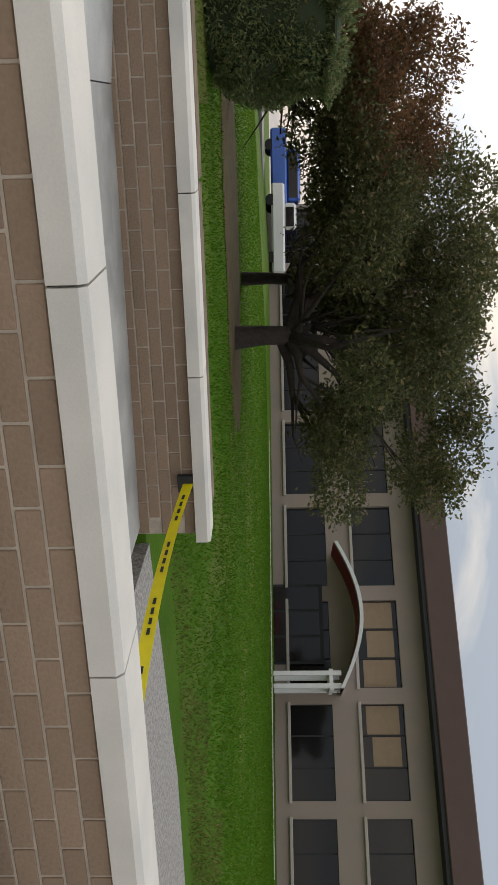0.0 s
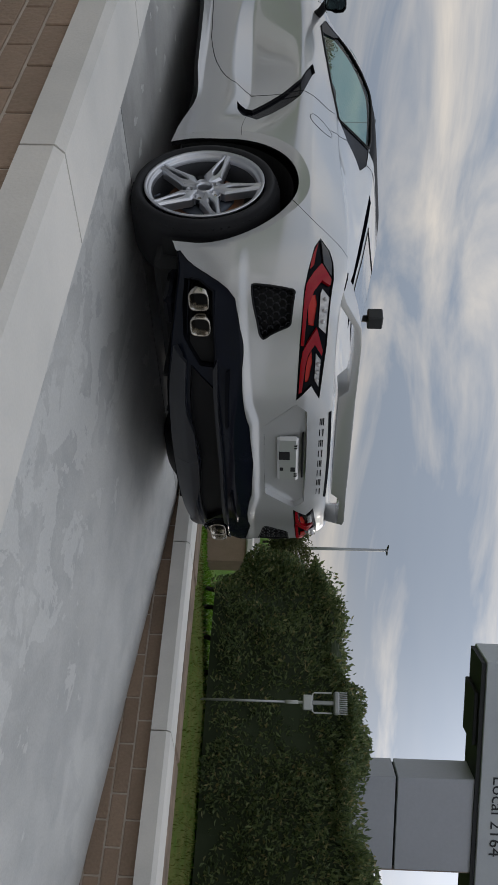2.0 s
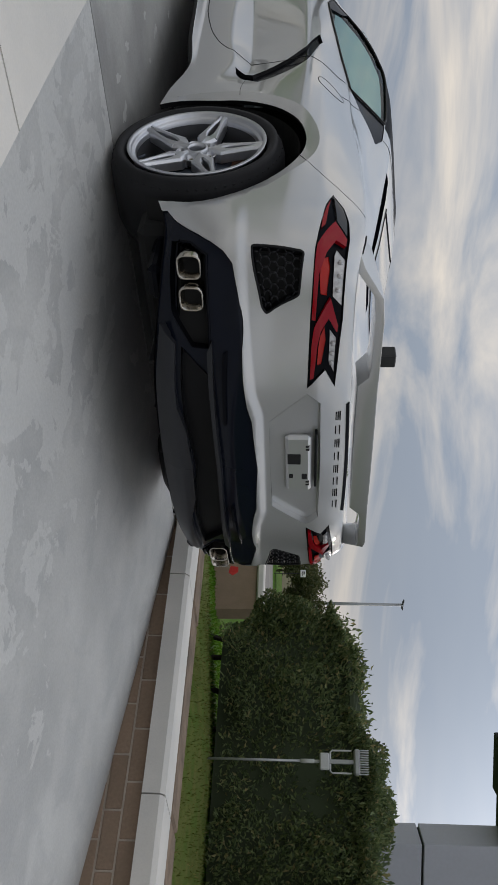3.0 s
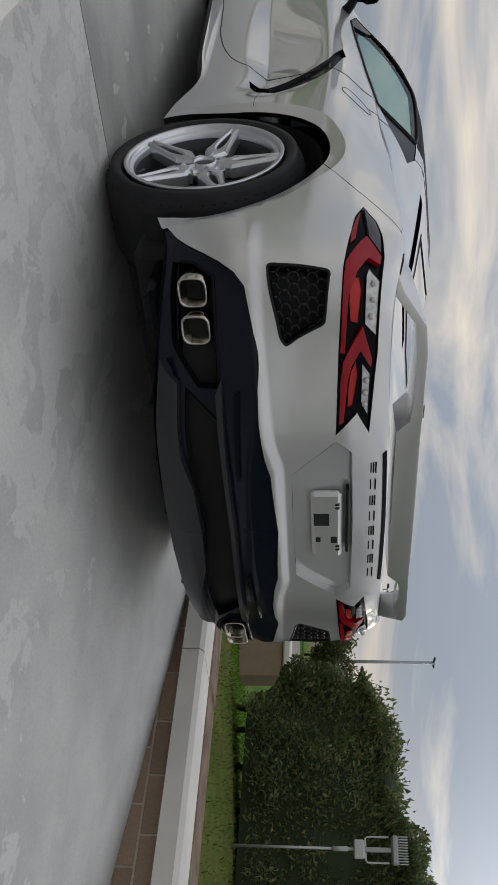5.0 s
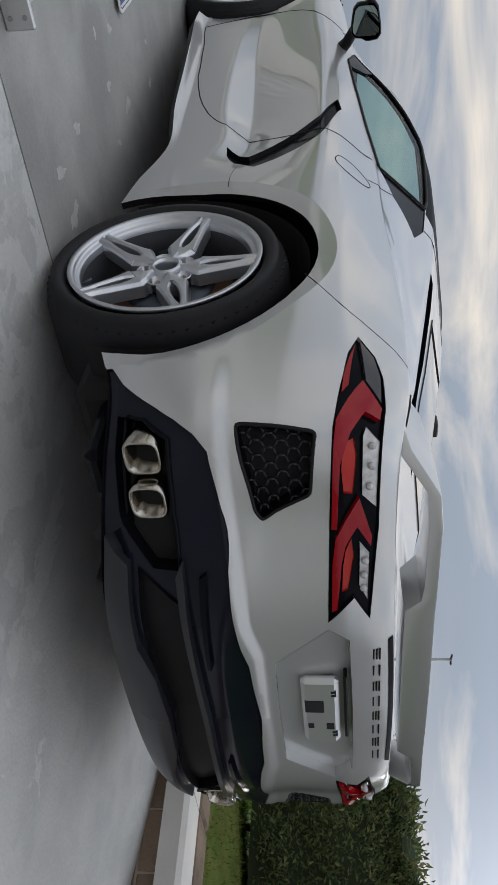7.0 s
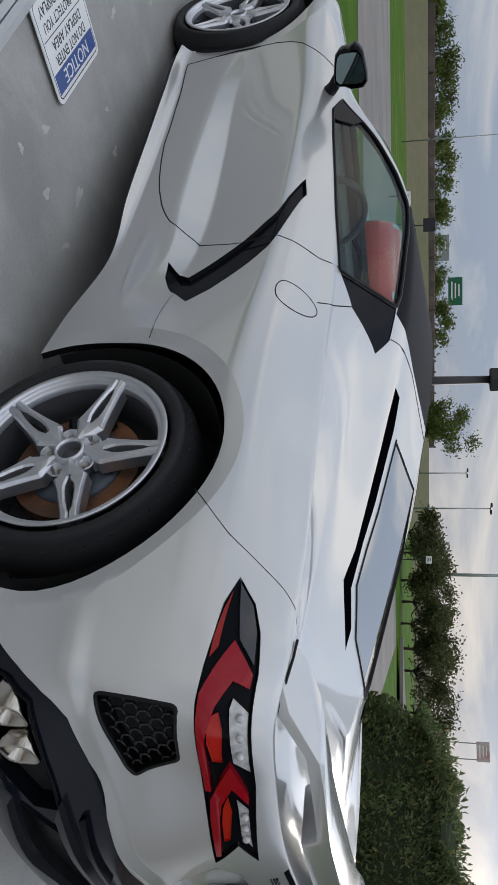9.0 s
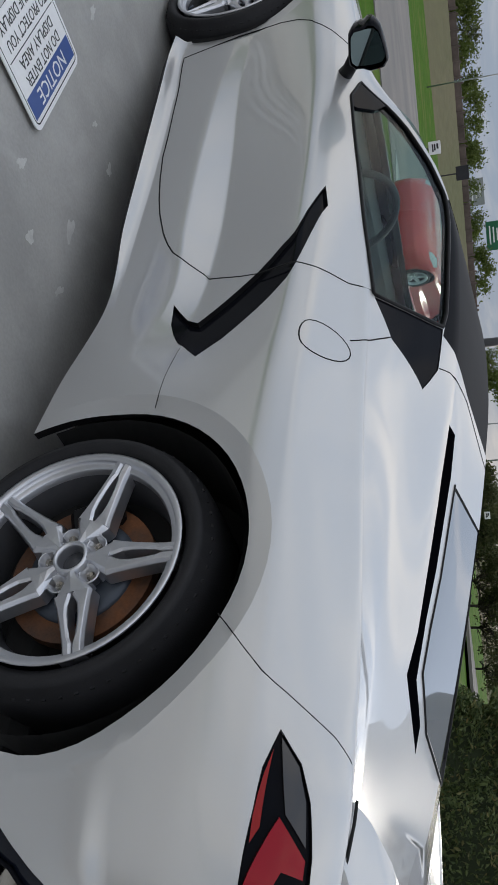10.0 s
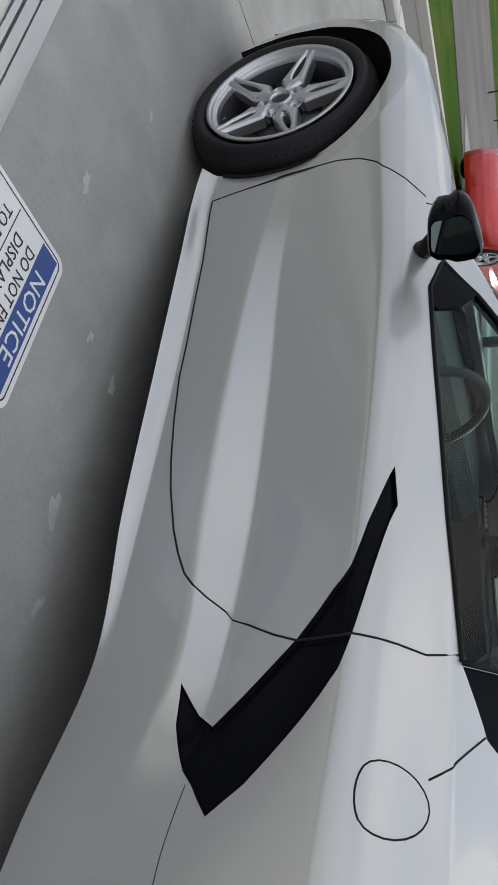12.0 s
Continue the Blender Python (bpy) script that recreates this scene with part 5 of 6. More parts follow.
def hedge():
    root = empty("hedge", pose(0, 0, 0), "dense clipped dark green broad-leaved hedge on the grass bank", "hedge")
    rng = np.random.default_rng(4)
    x0, x1, y0, y1 = 5.75, 7.35, -3.25, 2.55
    nu, nv = 60, 26
    V = []

    def shell(a, b):
        """a: round the plan, b: 0 ground to 1 the top's middle."""
        ca, sa = np.cos(a), np.sin(a)
        f = (np.abs(ca) ** 5 + np.abs(sa) ** 5) ** -.2
        cx, cy, hx, hy = (x0 + x1) / 2, (y0 + y1) / 2, (x1 - x0) / 2, (y1 - y0) / 2
        k = np.where(b < .62, .93 + .07 * np.sin(b / .62 * math.pi), 1 - (np.maximum(b - .62, 0) / .38) ** 2.2 * .98)
        wav = 1 + .05 * np.sin(3.1 * a + 1) + .035 * np.sin(7.3 * a + 4 * b) + .03 * np.sin(11 * a - 9 * b)
        x, y = cx + hx * ca * f * k * wav, cy + hy * sa * f * k * (wav * .5 + .5)
        top = 1.70 - .30 * np.clip((y - .6) / 2, 0, 1) ** 1.6 - .22 * np.clip((-y - 1.0) / 2.2, 0, 1) ** 1.5 + .05 * np.sin(4 * y) + .03 * np.sin(9.7 * y + 2 * x)
        z = np.where(b < .62, b / .62 * .90, .90 + .10 * np.sin((b - .62) / .38 * math.pi / 2)) * top + .02
        return np.stack([x, y, z - .08], -1)
    A, B = np.meshgrid(np.linspace(0, 2 * math.pi, nu), np.linspace(0, 1, nv), indexing="ij")
    P = shell(A.ravel(), B.ravel())
    c = np.array([(x0 + x1) / 2, (y0 + y1) / 2, .8])
    # closed core added behind the leaves, coloured dark for the shade between them
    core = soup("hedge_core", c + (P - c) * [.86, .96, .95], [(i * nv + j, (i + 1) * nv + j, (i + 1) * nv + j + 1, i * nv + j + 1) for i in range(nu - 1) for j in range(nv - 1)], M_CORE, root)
    n = 105000
    a, b = rng.uniform(0, 2 * math.pi, n), rng.uniform(0.02, 1, n) ** .9
    # more of them on the long faces
    p = shell(a, b)
    out = p - c
    out[:, 1] *= .25
    out /= np.linalg.norm(out, axis=1)[:, None]
    clump = np.array([noise.noise(Vector(q * 1.7)) + .5 * noise.noise(Vector(q * 4.1)) for q in p])
    p = p + out * (clump[:, None] * .24 + rng.uniform(-.16, .03, (n, 1)))
    w = out * .8 + rng.normal(size=(n, 3)) * .75 + [0, 0, .35]
    leaves("foliage", p, w, 0.060, M_HEDGE, root, rng)
    m = 1500                                          # shoots that stand out from the top
    k = rng.uniform(.66, 1, m)
    q = shell(rng.uniform(0, 2 * math.pi, m), k) + np.stack([rng.normal(0, .03, m), rng.normal(0, .03, m), rng.uniform(.0, .13, m)], 1)
    leaves("foliage", q, rng.normal(size=(m, 3)) * .5 + [0, 0, 1], 0.075, M_HEDGE, root, rng)
    for i in range(14):
        y = y0 + .4 + i * .4
        bm = bmesh.new()
        tube(bm, [(6.4 + rng.uniform(-.3, .3), y, -.2), (6.4 + rng.uniform(-.3, .3), y + rng.uniform(-.1, .1), .35), (6.5, y + rng.uniform(-.2, .2), .9)], .03, 6, radii=[.035, .028, .015])
        part("stem", bm, M_BARK, root)


hedge()


def tree(name, x, y, z, height, trunk_h, trunk_r, blobs, count, leaf, mat, label, seed, lean=0.0, mat2=None, split=None):
    """A tapered trunk, limbs that reach into the crown's clumps, and loose leaves with gaps between."""
    rng = np.random.default_rng(seed)
    root = empty(name, pose(x, y, z), label, "tree")
    bm = bmesh.new()
    tube(bm, [(0, 0, -.15), (0, 0, .05), (lean * .4, .02, trunk_h * .5), (lean, 0, trunk_h)], trunk_r, 10, radii=[trunk_r * 1.5, trunk_r * 1.1, trunk_r * .92, trunk_r * .85])
    for bi, (bx, by, bz, br) in enumerate(blobs):
        if bi % 3 and leaf < .2:
            continue
        p = Vector((bx * .8 + lean * .2, by * .8, trunk_h + (bz - trunk_h) * .72))
        s = Vector((lean, 0, trunk_h * rng.uniform(.8, 1.0)))
        mid = s.lerp(p, .45) + Vector((rng.normal() * .35, rng.normal() * .35, -.22 * abs(bx)))
        tube(bm, [s, s.lerp(mid, .5) + Vector((0, 0, .08)), mid, p], trunk_r * .4, 7, radii=[trunk_r * .55, trunk_r * .42, trunk_r * .28, trunk_r * .08])
        for _ in range(3):
            e = p + Vector(rng.normal(size=3)) * br * .6
            tube(bm, [mid, mid.lerp(e, .6) + Vector(rng.normal(size=3)) * .1, e], .03, 5, radii=[trunk_r * .2, trunk_r * .12, trunk_r * .04])
    part("trunk", bm, M_BARK, root, smooth=True)
    blobs = np.array(blobs)
    w = blobs[:, 3] ** 2
    pick = rng.choice(len(blobs), count, p=w / w.sum())
    d = rng.normal(size=(count, 3))
    d /= np.linalg.norm(d, axis=1)[:, None]
    r = blobs[pick, 3] * rng.uniform(.35, 1.0, count) ** .5
    p = blobs[pick, :3] + d * r[:, None] * [1, 1, .75]
    gap = np.array([noise.noise(Vector(q * (1.6 / max(.6, leaf * 6)))) for q in p])
    keep = gap > -.24
    p, d = p[keep], d[keep]
    p = p + rng.normal(size=p.shape) * leaf
    way = d * .6 + rng.normal(size=p.shape) * .8
    if mat2 is not None:
        sel = split(p)
        leaves("foliage", p[sel], way[sel], leaf, mat2, root, rng, .5)
        p, way = p[~sel], way[~sel]
    leaves("crown", p, way, leaf, mat, root, rng, .5)
    return root


def crown(rng, w, d, lo, hi, n, r):
    out = []
    for _ in range(n):
        a, k = rng.uniform(0, 2 * math.pi), rng.uniform(.1, 1) ** .6
        z = rng.uniform(lo, hi)
        f = math.sqrt(max(.08, 1 - abs((z - (lo * .6 + hi * .4)) / (hi - lo)) ** 2 * 1.3))
        out.append((w * k * f * math.cos(a), d * k * f * math.sin(a), z, r * rng.uniform(.7, 1.25)))
    return out


rr = np.random.default_rng(11)
tree("oak_tree", 10.8, -7.3, float(ground_z(10.8, -7.3)), 5, 1.0, .2, [(bx * 1.0 + .3, by - .3, bz, br) for bx, by, bz, br in crown(rr, 2.6, 3.4, 1.55, 4.5, 40, .74)], 62000, .10, M_OAK, "spreading dark green oak with gnarled limbs on the lawn", 21, .1)
tree("oak_tree", 14.3, -6.9, float(ground_z(14.3, -6.9)), 5.5, 1.2, .14, crown(rr, 2.4, 2.6, 1.9, 5.2, 28, .8), 32000, .11, M_OAK, "dark green oak with a slim trunk on the lawn", 22, -.2)
tree("oak_tree", 12.7, -3.1, float(ground_z(12.7, -3.1)), 4.5, .9, .13, crown(rr, 2.2, 2.6, 1.45, 3.7, 30, .72), 42000, .10, M_OAK, "bushy oak with bronze-brown new leaves behind the hedge", 23, -.4, M_BROWN_LEAF, lambda p: (p[:, 2] + .35 * p[:, 1] + .3 * np.sin(3 * p[:, 0]) > 2.1))

# grass: the lawn that lies near the walls
rng = np.random.default_rng(8)
n = 260000
gxs, gys = 1.75 + rng.uniform(0, 1, n) ** 2.0 * 30, rng.uniform(-32, 4.5, n)
ok = gys > -14 - gxs * .9
gxs, gys = gxs[ok], gys[ok]
n = len(gxs)
ok = (np.hypot((gxs - 11.0) / 2.5, (gys + 5.2) / 3.9) > 1) & ~((gxs < 2.6) & (gys < -6.0) & (gxs < 1.7 - (gys + 6.0) * .25 + .5))
gxs, gys = gxs[ok], gys[ok]
n = len(gxs)
h = rng.uniform(.02, .05, n) * (1 + .6 * (rng.uniform(size=n) > .95))
base = np.stack([gxs, gys, ground_z(gxs, gys) - .004], 1)
lean = rng.normal(0, .45, (n, 2))
tip = base + np.stack([lean[:, 0] * h, lean[:, 1] * h, h], 1)
wid = .003 + .0008 * np.hypot(gxs, gys)
off = rng.normal(size=(n, 2))
off /= np.linalg.norm(off, axis=1)[:, None]
off = np.concatenate([off * wid[:, None], np.zeros((n, 1))], 1)
gv = np.stack([base - off, base + off, tip], 1).reshape(-1, 3)
M_DRY_GRASS = leaf_material("dry_grass_blades", (0.075, 0.10, 0.02), (0.15, 0.165, 0.045), (0.26, 0.21, 0.09), rough=0.8, spec=0.08)
tris = np.arange(3 * n).reshape(-1, 3)
dry = (gxs < 5.9) & (gys > -3.4) | (gxs < 2.6 - (gys + 6) * .25 + .3 * np.sin(3 * gys)) & (gys < -5.6)
for sel, mat, label in ((~dry, M_GRASS, "short green grass on the lawn"), (dry, M_DRY_GRASS, "thin yellowing grass along the wall")):
    t = tris[sel]
    tagged(soup("grass", gv[t.ravel()], np.arange(t.size).reshape(-1, 3), mat), label, "grass", kind="stuff")

# bare soil under the oaks
M_SOIL = material("bare_soil", (0.105, 0.078, 0.045), 0.95, vary=0.4, scale=3, bump=0.01, bump_scale=40, base2=(0.07, 0.062, 0.03), spec=0.05)
ring = np.linspace(0, 2 * math.pi, 49)[:-1]
wob = 1 + .06 * np.sin(5 * ring + 1) + .04 * np.sin(11 * ring)
sv = [(11.0, -5.2, float(ground_z(11.0, -5.2)) + .012)]
for f in (.33, .66, 1.0):
    for t, k in zip(ring, wob):
        px, py = 11.0 + 2.6 * f * k * math.cos(t), -5.2 + 4.0 * f * k * math.sin(t)
        sv.append((px, py, float(ground_z(px, py)) + .012))
sf = [(0, 1 + i, 1 + (i + 1) % 48) for i in range(48)]
for q in (0, 1):
    sf += [(1 + 48 * q + i, 49 + 48 * q + i, 49 + 48 * q + (i + 1) % 48, 1 + 48 * q + (i + 1) % 48) for i in range(48)]
tagged(soup("ground_soil", np.array(sv), sf, M_SOIL), "bare brown soil under the oaks", "soil", kind="structure")

# thin dry turf between the far wall and the hedge
vx, vy = np.meshgrid(np.linspace(1.86, 5.75, 24), np.linspace(-3.4, 4.4, 40), indexing="ij")
M_TURF = material("dry_turf", (0.075, 0.115, 0.024), 0.95, vary=0.4, scale=5, bump=0.01, bump_scale=60, base2=(0.12, 0.125, 0.04), stain=0.4, stain_scale=2.0, stain_colour=(0.055, 0.07, 0.015), spec=0.05)
verge = soup("ground_verge", np.stack([vx.ravel(), vy.ravel(), ground_z(vx, vy).ravel() + .006], 1), [(i * 40 + j, (i + 1) * 40 + j, (i + 1) * 40 + j + 1, i * 40 + j + 1) for i in range(23) for j in range(39)], M_TURF)
tagged(verge, "thin yellowing turf between the wall and the hedge", "turf", kind="structure")

# worn edging between the far wall and the bank
M_EDGING = material("weathered_edging", (0.22, 0.155, 0.105), 0.9, vary=0.4, scale=6, bump=0.004, bump_scale=50, base2=(0.11, 0.08, 0.055))
edging = tagged(new("trim_edging"), "weathered brown edging boards behind the wall", "edging", kind="structure")
for i in range(9):
    bm = bmesh.new()
    a = -6.3 + i * 1.2
    box(bm, 1.735, 2.02, a + .006, a + 1.19, -.3, .160 + .004 * (i % 3), bevel=.012)
    part("board", bm, M_EDGING, edging)

# ---- floodlight before the hedge ----
M_GREY_METAL = material("grey_metal", (0.36, 0.37, 0.37), 0.45, metal=0.6, vary=0.1, scale=10, bump=0.0003, bump_scale=90)
M_LIGHT_GREY = material("pale_grey_housing", (0.5, 0.51, 0.5), 0.5, vary=0.1, scale=10, bump=0.0003, bump_scale=90)


def floodlight(x, y, z):
    root = empty("floodlight", pose(x, y, z, 0, 0, 20), "grey finned floodlight on a thin post before the hedge", "floodlight")
    for name, pts, r, mat in (("post", [(0, 0, -.2), (0, 0, .86)], .012, M_GREY_METAL), ("collar", [(0, 0, .80), (0, 0, .93)], .020, M_LIGHT_GREY)):
        bm = bmesh.new()
        tube(bm, pts, r, 10)
        part(name, bm, mat, root, smooth=True)
    bm = bmesh.new()
    box(bm, -.05, .05, -.075, .075, .98, 1.07, bevel=.01)
    tube(bm, [(0, 0, .92), (0, 0, .98)], .014, 8)
    part("junction_box", bm, M_LIGHT_GREY, root)
    bm = bmesh.new()
    tube(bm, [(0, -.10, 1.28), (0, -.10, 1.10), (0, -.085, 1.08), (0, .085, 1.08), (0, .10, 1.10), (0, .10, 1.28)], .008, 6)
    part("yoke", bm, M_LIGHT_GREY, root)
    bm = bmesh.new()
    box(bm, -.05, .06, -.115, .115, 1.30, 1.36, bevel=.015)
    box(bm, -.02, .03, -.02, .02, 1.06, 1.31, bevel=.005)
    head = part("lamp_head", bm, M_GREY_METAL, root)
    for i in range(11):
        bm = bmesh.new()
        b = -.105 + i * .021
        box(bm, -.045, .065, b - .004, b + .004, 1.355, 1.44, bevel=.002)
        part("fin", bm, M_LIGHT_GREY, head)
    return root


floodlight(5.42, .42, .05)

# small red marker flag at the bank's edge
bm = bmesh.new()
tube(bm, [(0, 0, -.1), (0, 0, .16)], .004, 6)
flag = link("marker_flag", bm, M_GREY_METAL)
flag.matrix_world = pose(5.55, 2.75, -.03)
tagged(flag, "small red marker flag stuck in the grass", "flag")
bm = bmesh.new()
prism(bm, [(-.01, .08), (.07, .06), (.12, .11), (.06, .17), (0, .17)], -.004, .004, lambda a, b, h: (h + .01 * math.sin(30 * a), -a, b))
part("cloth", bm, material("red_flag", (0.5, 0.02, 0.015), .7, vary=.1, bump=.0005), flag)

# ---- the sign over the hedge ----
M_SIGN = material("sign_face", (0.50, 0.52, 0.55), 0.45, vary=0.05, scale=1.5, bump=0.0005, bump_scale=30, base2=(0.46, 0.48, 0.52))
M_SIGN_BLUE = material("sign_blue", (0.02, 0.04, 0.16), 0.4, vary=0.1, scale=3, bump=0.0003)
M_PILLAR = material("pillar_panel", (0.42, 0.43, 0.48), 0.4, vary=0.06, scale=1.2, bump=0.0006, bump_scale=20)
M_PILLAR_SIDE = material("pillar_side", (0.33, 0.27, 0.24), 0.5, vary=0.08, scale=2, bump=0.0006, bump_scale=20)
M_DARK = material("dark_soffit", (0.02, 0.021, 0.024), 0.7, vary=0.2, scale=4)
M_INK = material("dark_letters", (0.015, 0.016, 0.02), 0.5)


def text_mesh(name, words, size, mat, parent, m, width=None, depth=.002):
    c = bpy.data.curves.new(name, "FONT")
    c.body, c.size, c.align_x, c.extrude = words, size, "CENTER", depth
    c.resolution_u = 2
    ob = new(name, c)
    bpy.context.view_layer.update()
    me = bpy.data.meshes.new_from_object(ob)
    bpy.data.objects.remove(ob)
    if width:
        xs = [v.co.x for v in me.vertices]
        k = width / (max(xs) - min(xs))
        for v in me.vertices:
            v.co.x *= k
    me.materials.clear()
    me.materials.append(mat)
    t = new(name, me)
    t.parent = parent
    t.matrix_local = m
    return t


def big_sign():
    # local axes: x along the face, y into the sign, z up
    way = math.atan2(-.667, .745)
    root = empty("hall_sign", pose(8.06, 2.27, .12, 0, 0, math.degrees(way)), "large pale grey sign on a panelled pillar behind the hedge", "sign")
    g = -.5
    bm = bmesh.new()
    box(bm, 1.80, 3.24, .06, .62, g, 2.42, bevel=.01)
    pil = part("pillar_lower", bm, M_PILLAR, root)
    bm = bmesh.new()
    box(bm, 1.80, 3.24, .06, .62, 2.45, 3.56, bevel=.01)
    part("pillar_upper", bm, M_PILLAR, root)
    bm = bmesh.new()
    box(bm, 3.244, 3.26, .07, .61, g, 3.56)
    part("pillar_side", bm, M_PILLAR_SIDE, root)
    bm = bmesh.new()
    box(bm, 1.84, 3.2, .1, .58, 2.40, 2.47)
    part("pillar_joint", bm, M_DARK, root)
    bm = bmesh.new()
    box(bm, .0, 4.60, .0, .75, 3.62, 4.42, bevel=.012)
    cab = part("sign_panel", bm, M_SIGN, root)
    bm = bmesh.new()
    box(bm, .0, 4.60, .0, .75, 4.44, 5.9, bevel=.012)
    part("sign_panel", bm, M_SIGN, root)
    bm = bmesh.new()
    box(bm, 4.604, 4.78, -.02, .77, 3.60, 5.92, bevel=.01)
    part("sign_edge", bm, M_SIGN_BLUE, root)
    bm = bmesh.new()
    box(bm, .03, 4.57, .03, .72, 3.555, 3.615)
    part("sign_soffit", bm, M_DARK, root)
    bm = bmesh.new()
    box(bm, .5, 1.3, .1, .7, 3.49, 3.553, bevel=.01)
    part("sign_bracket", bm, M_DARK, root)
    face = Matrix.Rotation(math.pi / 2, 4, "X")
    text_mesh("letters", "Local 2164", .26, M_INK, cab, Matrix.Translation((2.32, -.004, 3.80)) @ face, width=1.22)
    # the emblem as a plain toothed ring with bars
    bm = bmesh.new()
    for i in range(20):
        a = 2 * math.pi * i / 20
        box(bm, .27, .345, -.022, .022, -.003, .003, m=Matrix.Translation((2.32, -.004, 4.38)) @ face @ Matrix.Rotation(a, 4, "Z"))
    ring = lathe(bm, [(-.003, .19), (-.003, .275), (.003, .275), (.003, .19), (-.003, .19)], 40, axis="z")
    bmesh.ops.transform(bm, matrix=Matrix.Translation((2.32, -.004, 4.38)) @ face, verts=[v for r in ring for v in r])
    for b in (-.06, .0, .06):
        box(bm, -.13, .13, b - .014, b + .014, -.003, .003, m=Matrix.Translation((2.32, -.004, 4.38)) @ face)
    part("emblem", bm, M_INK, root)


big_sign()

# ---- notice on the pad, and the metal rail lying by the wall ----
M_NOTICE_WHITE = material("notice_white", (0.78, 0.78, 0.78), 0.35, vary=0.03, scale=8, bump=0.0002, bump_scale=60)
M_NOTICE_BLUE = material("notice_blue", (0.03, 0.075, 0.26), 0.35, vary=0.03, scale=8)


def rounded_rect(hx, hy, r, seg=6):
    out = []
    for cx, cy, a0 in ((hx - r, hy - r, 0), (-hx + r, hy - r, 90), (-hx + r, -hy + r, 180), (hx - r, -hy + r, 270)):
        out += [(cx + r * math.cos(radians(a0 + 90 * i / seg)), cy + r * math.sin(radians(a0 + 90 * i / seg))) for i in range(seg + 1)]
    return out


def notice(m):
    # its top edge lies towards local +y; local x runs along the words
    root = empty("notice_sign", m @ Matrix.Scale(1.315, 4), "white metal notice plate with blue heading leaning beside the car", "sign")
    W, H = .355, .254           # drawn at this size, then set to the true one
    bm = bmesh.new()
    prism(bm, rounded_rect(W / 2, H / 2, .025), 0, .003, lambda a, b, h: (a, b, h))
    plate = part("plate", bm, M_NOTICE_WHITE, root)
    bm = bmesh.new()
    o, i = rounded_rect(W / 2 - .010, H / 2 - .010, .018), rounded_rect(W / 2 - .013, H / 2 - .013, .016)
    a = [bm.verts.new((x, y, .0034)) for x, y in o]
    b = [bm.verts.new((x, y, .0034)) for x, y in i]
    for k in range(len(a)):
        bm.faces.new((a[k], a[(k + 1) % len(a)], b[(k + 1) % len(a)], b[k]))
    part("border", bm, M_INK, plate)
    bm = bmesh.new()
    box(bm, -W / 2 + .018, W / 2 - .018, .055, .105, .003, .0037)
    part("heading_band", bm, M_NOTICE_BLUE, plate)
    text_mesh("heading", "NOTICE", .05, M_NOTICE_WHITE, plate, Matrix.Translation((0, .064, .0042)), width=.20, depth=.0004)
    for words, y, w in (("DO NOT ENTER", .024, .24), ("DISPLAY AREA", -.012, .23), ("TO PROTECT YOU", -.060, .27), ("AND THE DISPLAY", -.098, .28)):
        text_mesh("line", words, .036, M_INK, plate, Matrix.Translation((0, y, .0036)), width=w, depth=.0003)
    bm = bmesh.new()
    box(bm, -W / 2 + .02, W / 2 - .02, -.0245, -.0225, .003, .0037)
    part("rule", bm, M_INK, plate)
    return root


notice(PAD_POSE @ Matrix.Translation((-1.385, 1.497, .012 + TILT * 1.5)) @ Matrix.Rotation(radians(-90.5), 4, "Z"))

M_ALUMINIUM = material("brushed_aluminium", (0.62, 0.62, 0.61), 0.35, metal=0.8, vary=0.1, scale=3, bump=0.0003, bump_scale=200)


def rail(x, y0, y1):
    root = empty("metal_rail", PAD_POSE @ Matrix.Translation((x, 0, 0)) @ Matrix.Rotation(radians(3.0), 4, "Z"), "long ribbed aluminium rail lying along the wall's foot", "rail")
    sec = [(-.07, 0), (.07, 0), (.07, .018), (.046, .020), (.044, .006), (.036, .006), (.034, .036), (.004, .038), (.002, .014), (-.006, .014), (-.008, .046), (-.040, .048), (-.042, .020), (-.050, .020), (-.052, .052), (-.07, .052)]
    bm = bmesh.new()
    a = [bm.verts.new((p, y0, q + TILT * y0)) for p, q in sec]
    b = [bm.verts.new((p, y1, q + TILT * y1)) for p, q in sec]
    for i in range(len(sec)):
        bm.faces.new((a[i], a[(i + 1) % len(sec)], b[(i + 1) % len(sec)], b[i]))
    bm.faces.new(a[::-1])
    bm.faces.new(b)
    bmesh.ops.recalc_face_normals(bm, faces=bm.faces)
    part("profile", bm, M_ALUMINIUM, root)
    bm = bmesh.new()
    box(bm, -.09, .085, y0 - .012, y0, TILT * y0, TILT * y0 + .075, bevel=.004)
    plate = part("end_plate", bm, M_ALUMINIUM, root)
    for p, q in ((-.06, .055), (.055, .055), (-.06, .018), (.055, .018)):
        bm = bmesh.new()
        lathe(bm, [(-.004, 0), (-.004, .006), (.0, .007)], 8)
        bmesh.ops.transform(bm, matrix=Matrix.Translation((p, y0 - .012, q + TILT * y0)) @ Matrix.Rotation(math.pi / 2, 4, "Z"), verts=bm.verts)
        part("bolt", bm, M_GREY_METAL, plate)


rail(-1.535, .16, 5.2)

# ---- yellow tape from the far wall's end ----
M_TAPE = material("yellow_tape", (0.75, 0.62, 0.01), 0.45, vary=0.08, scale=20, bump=0.0005, bump_scale=40)


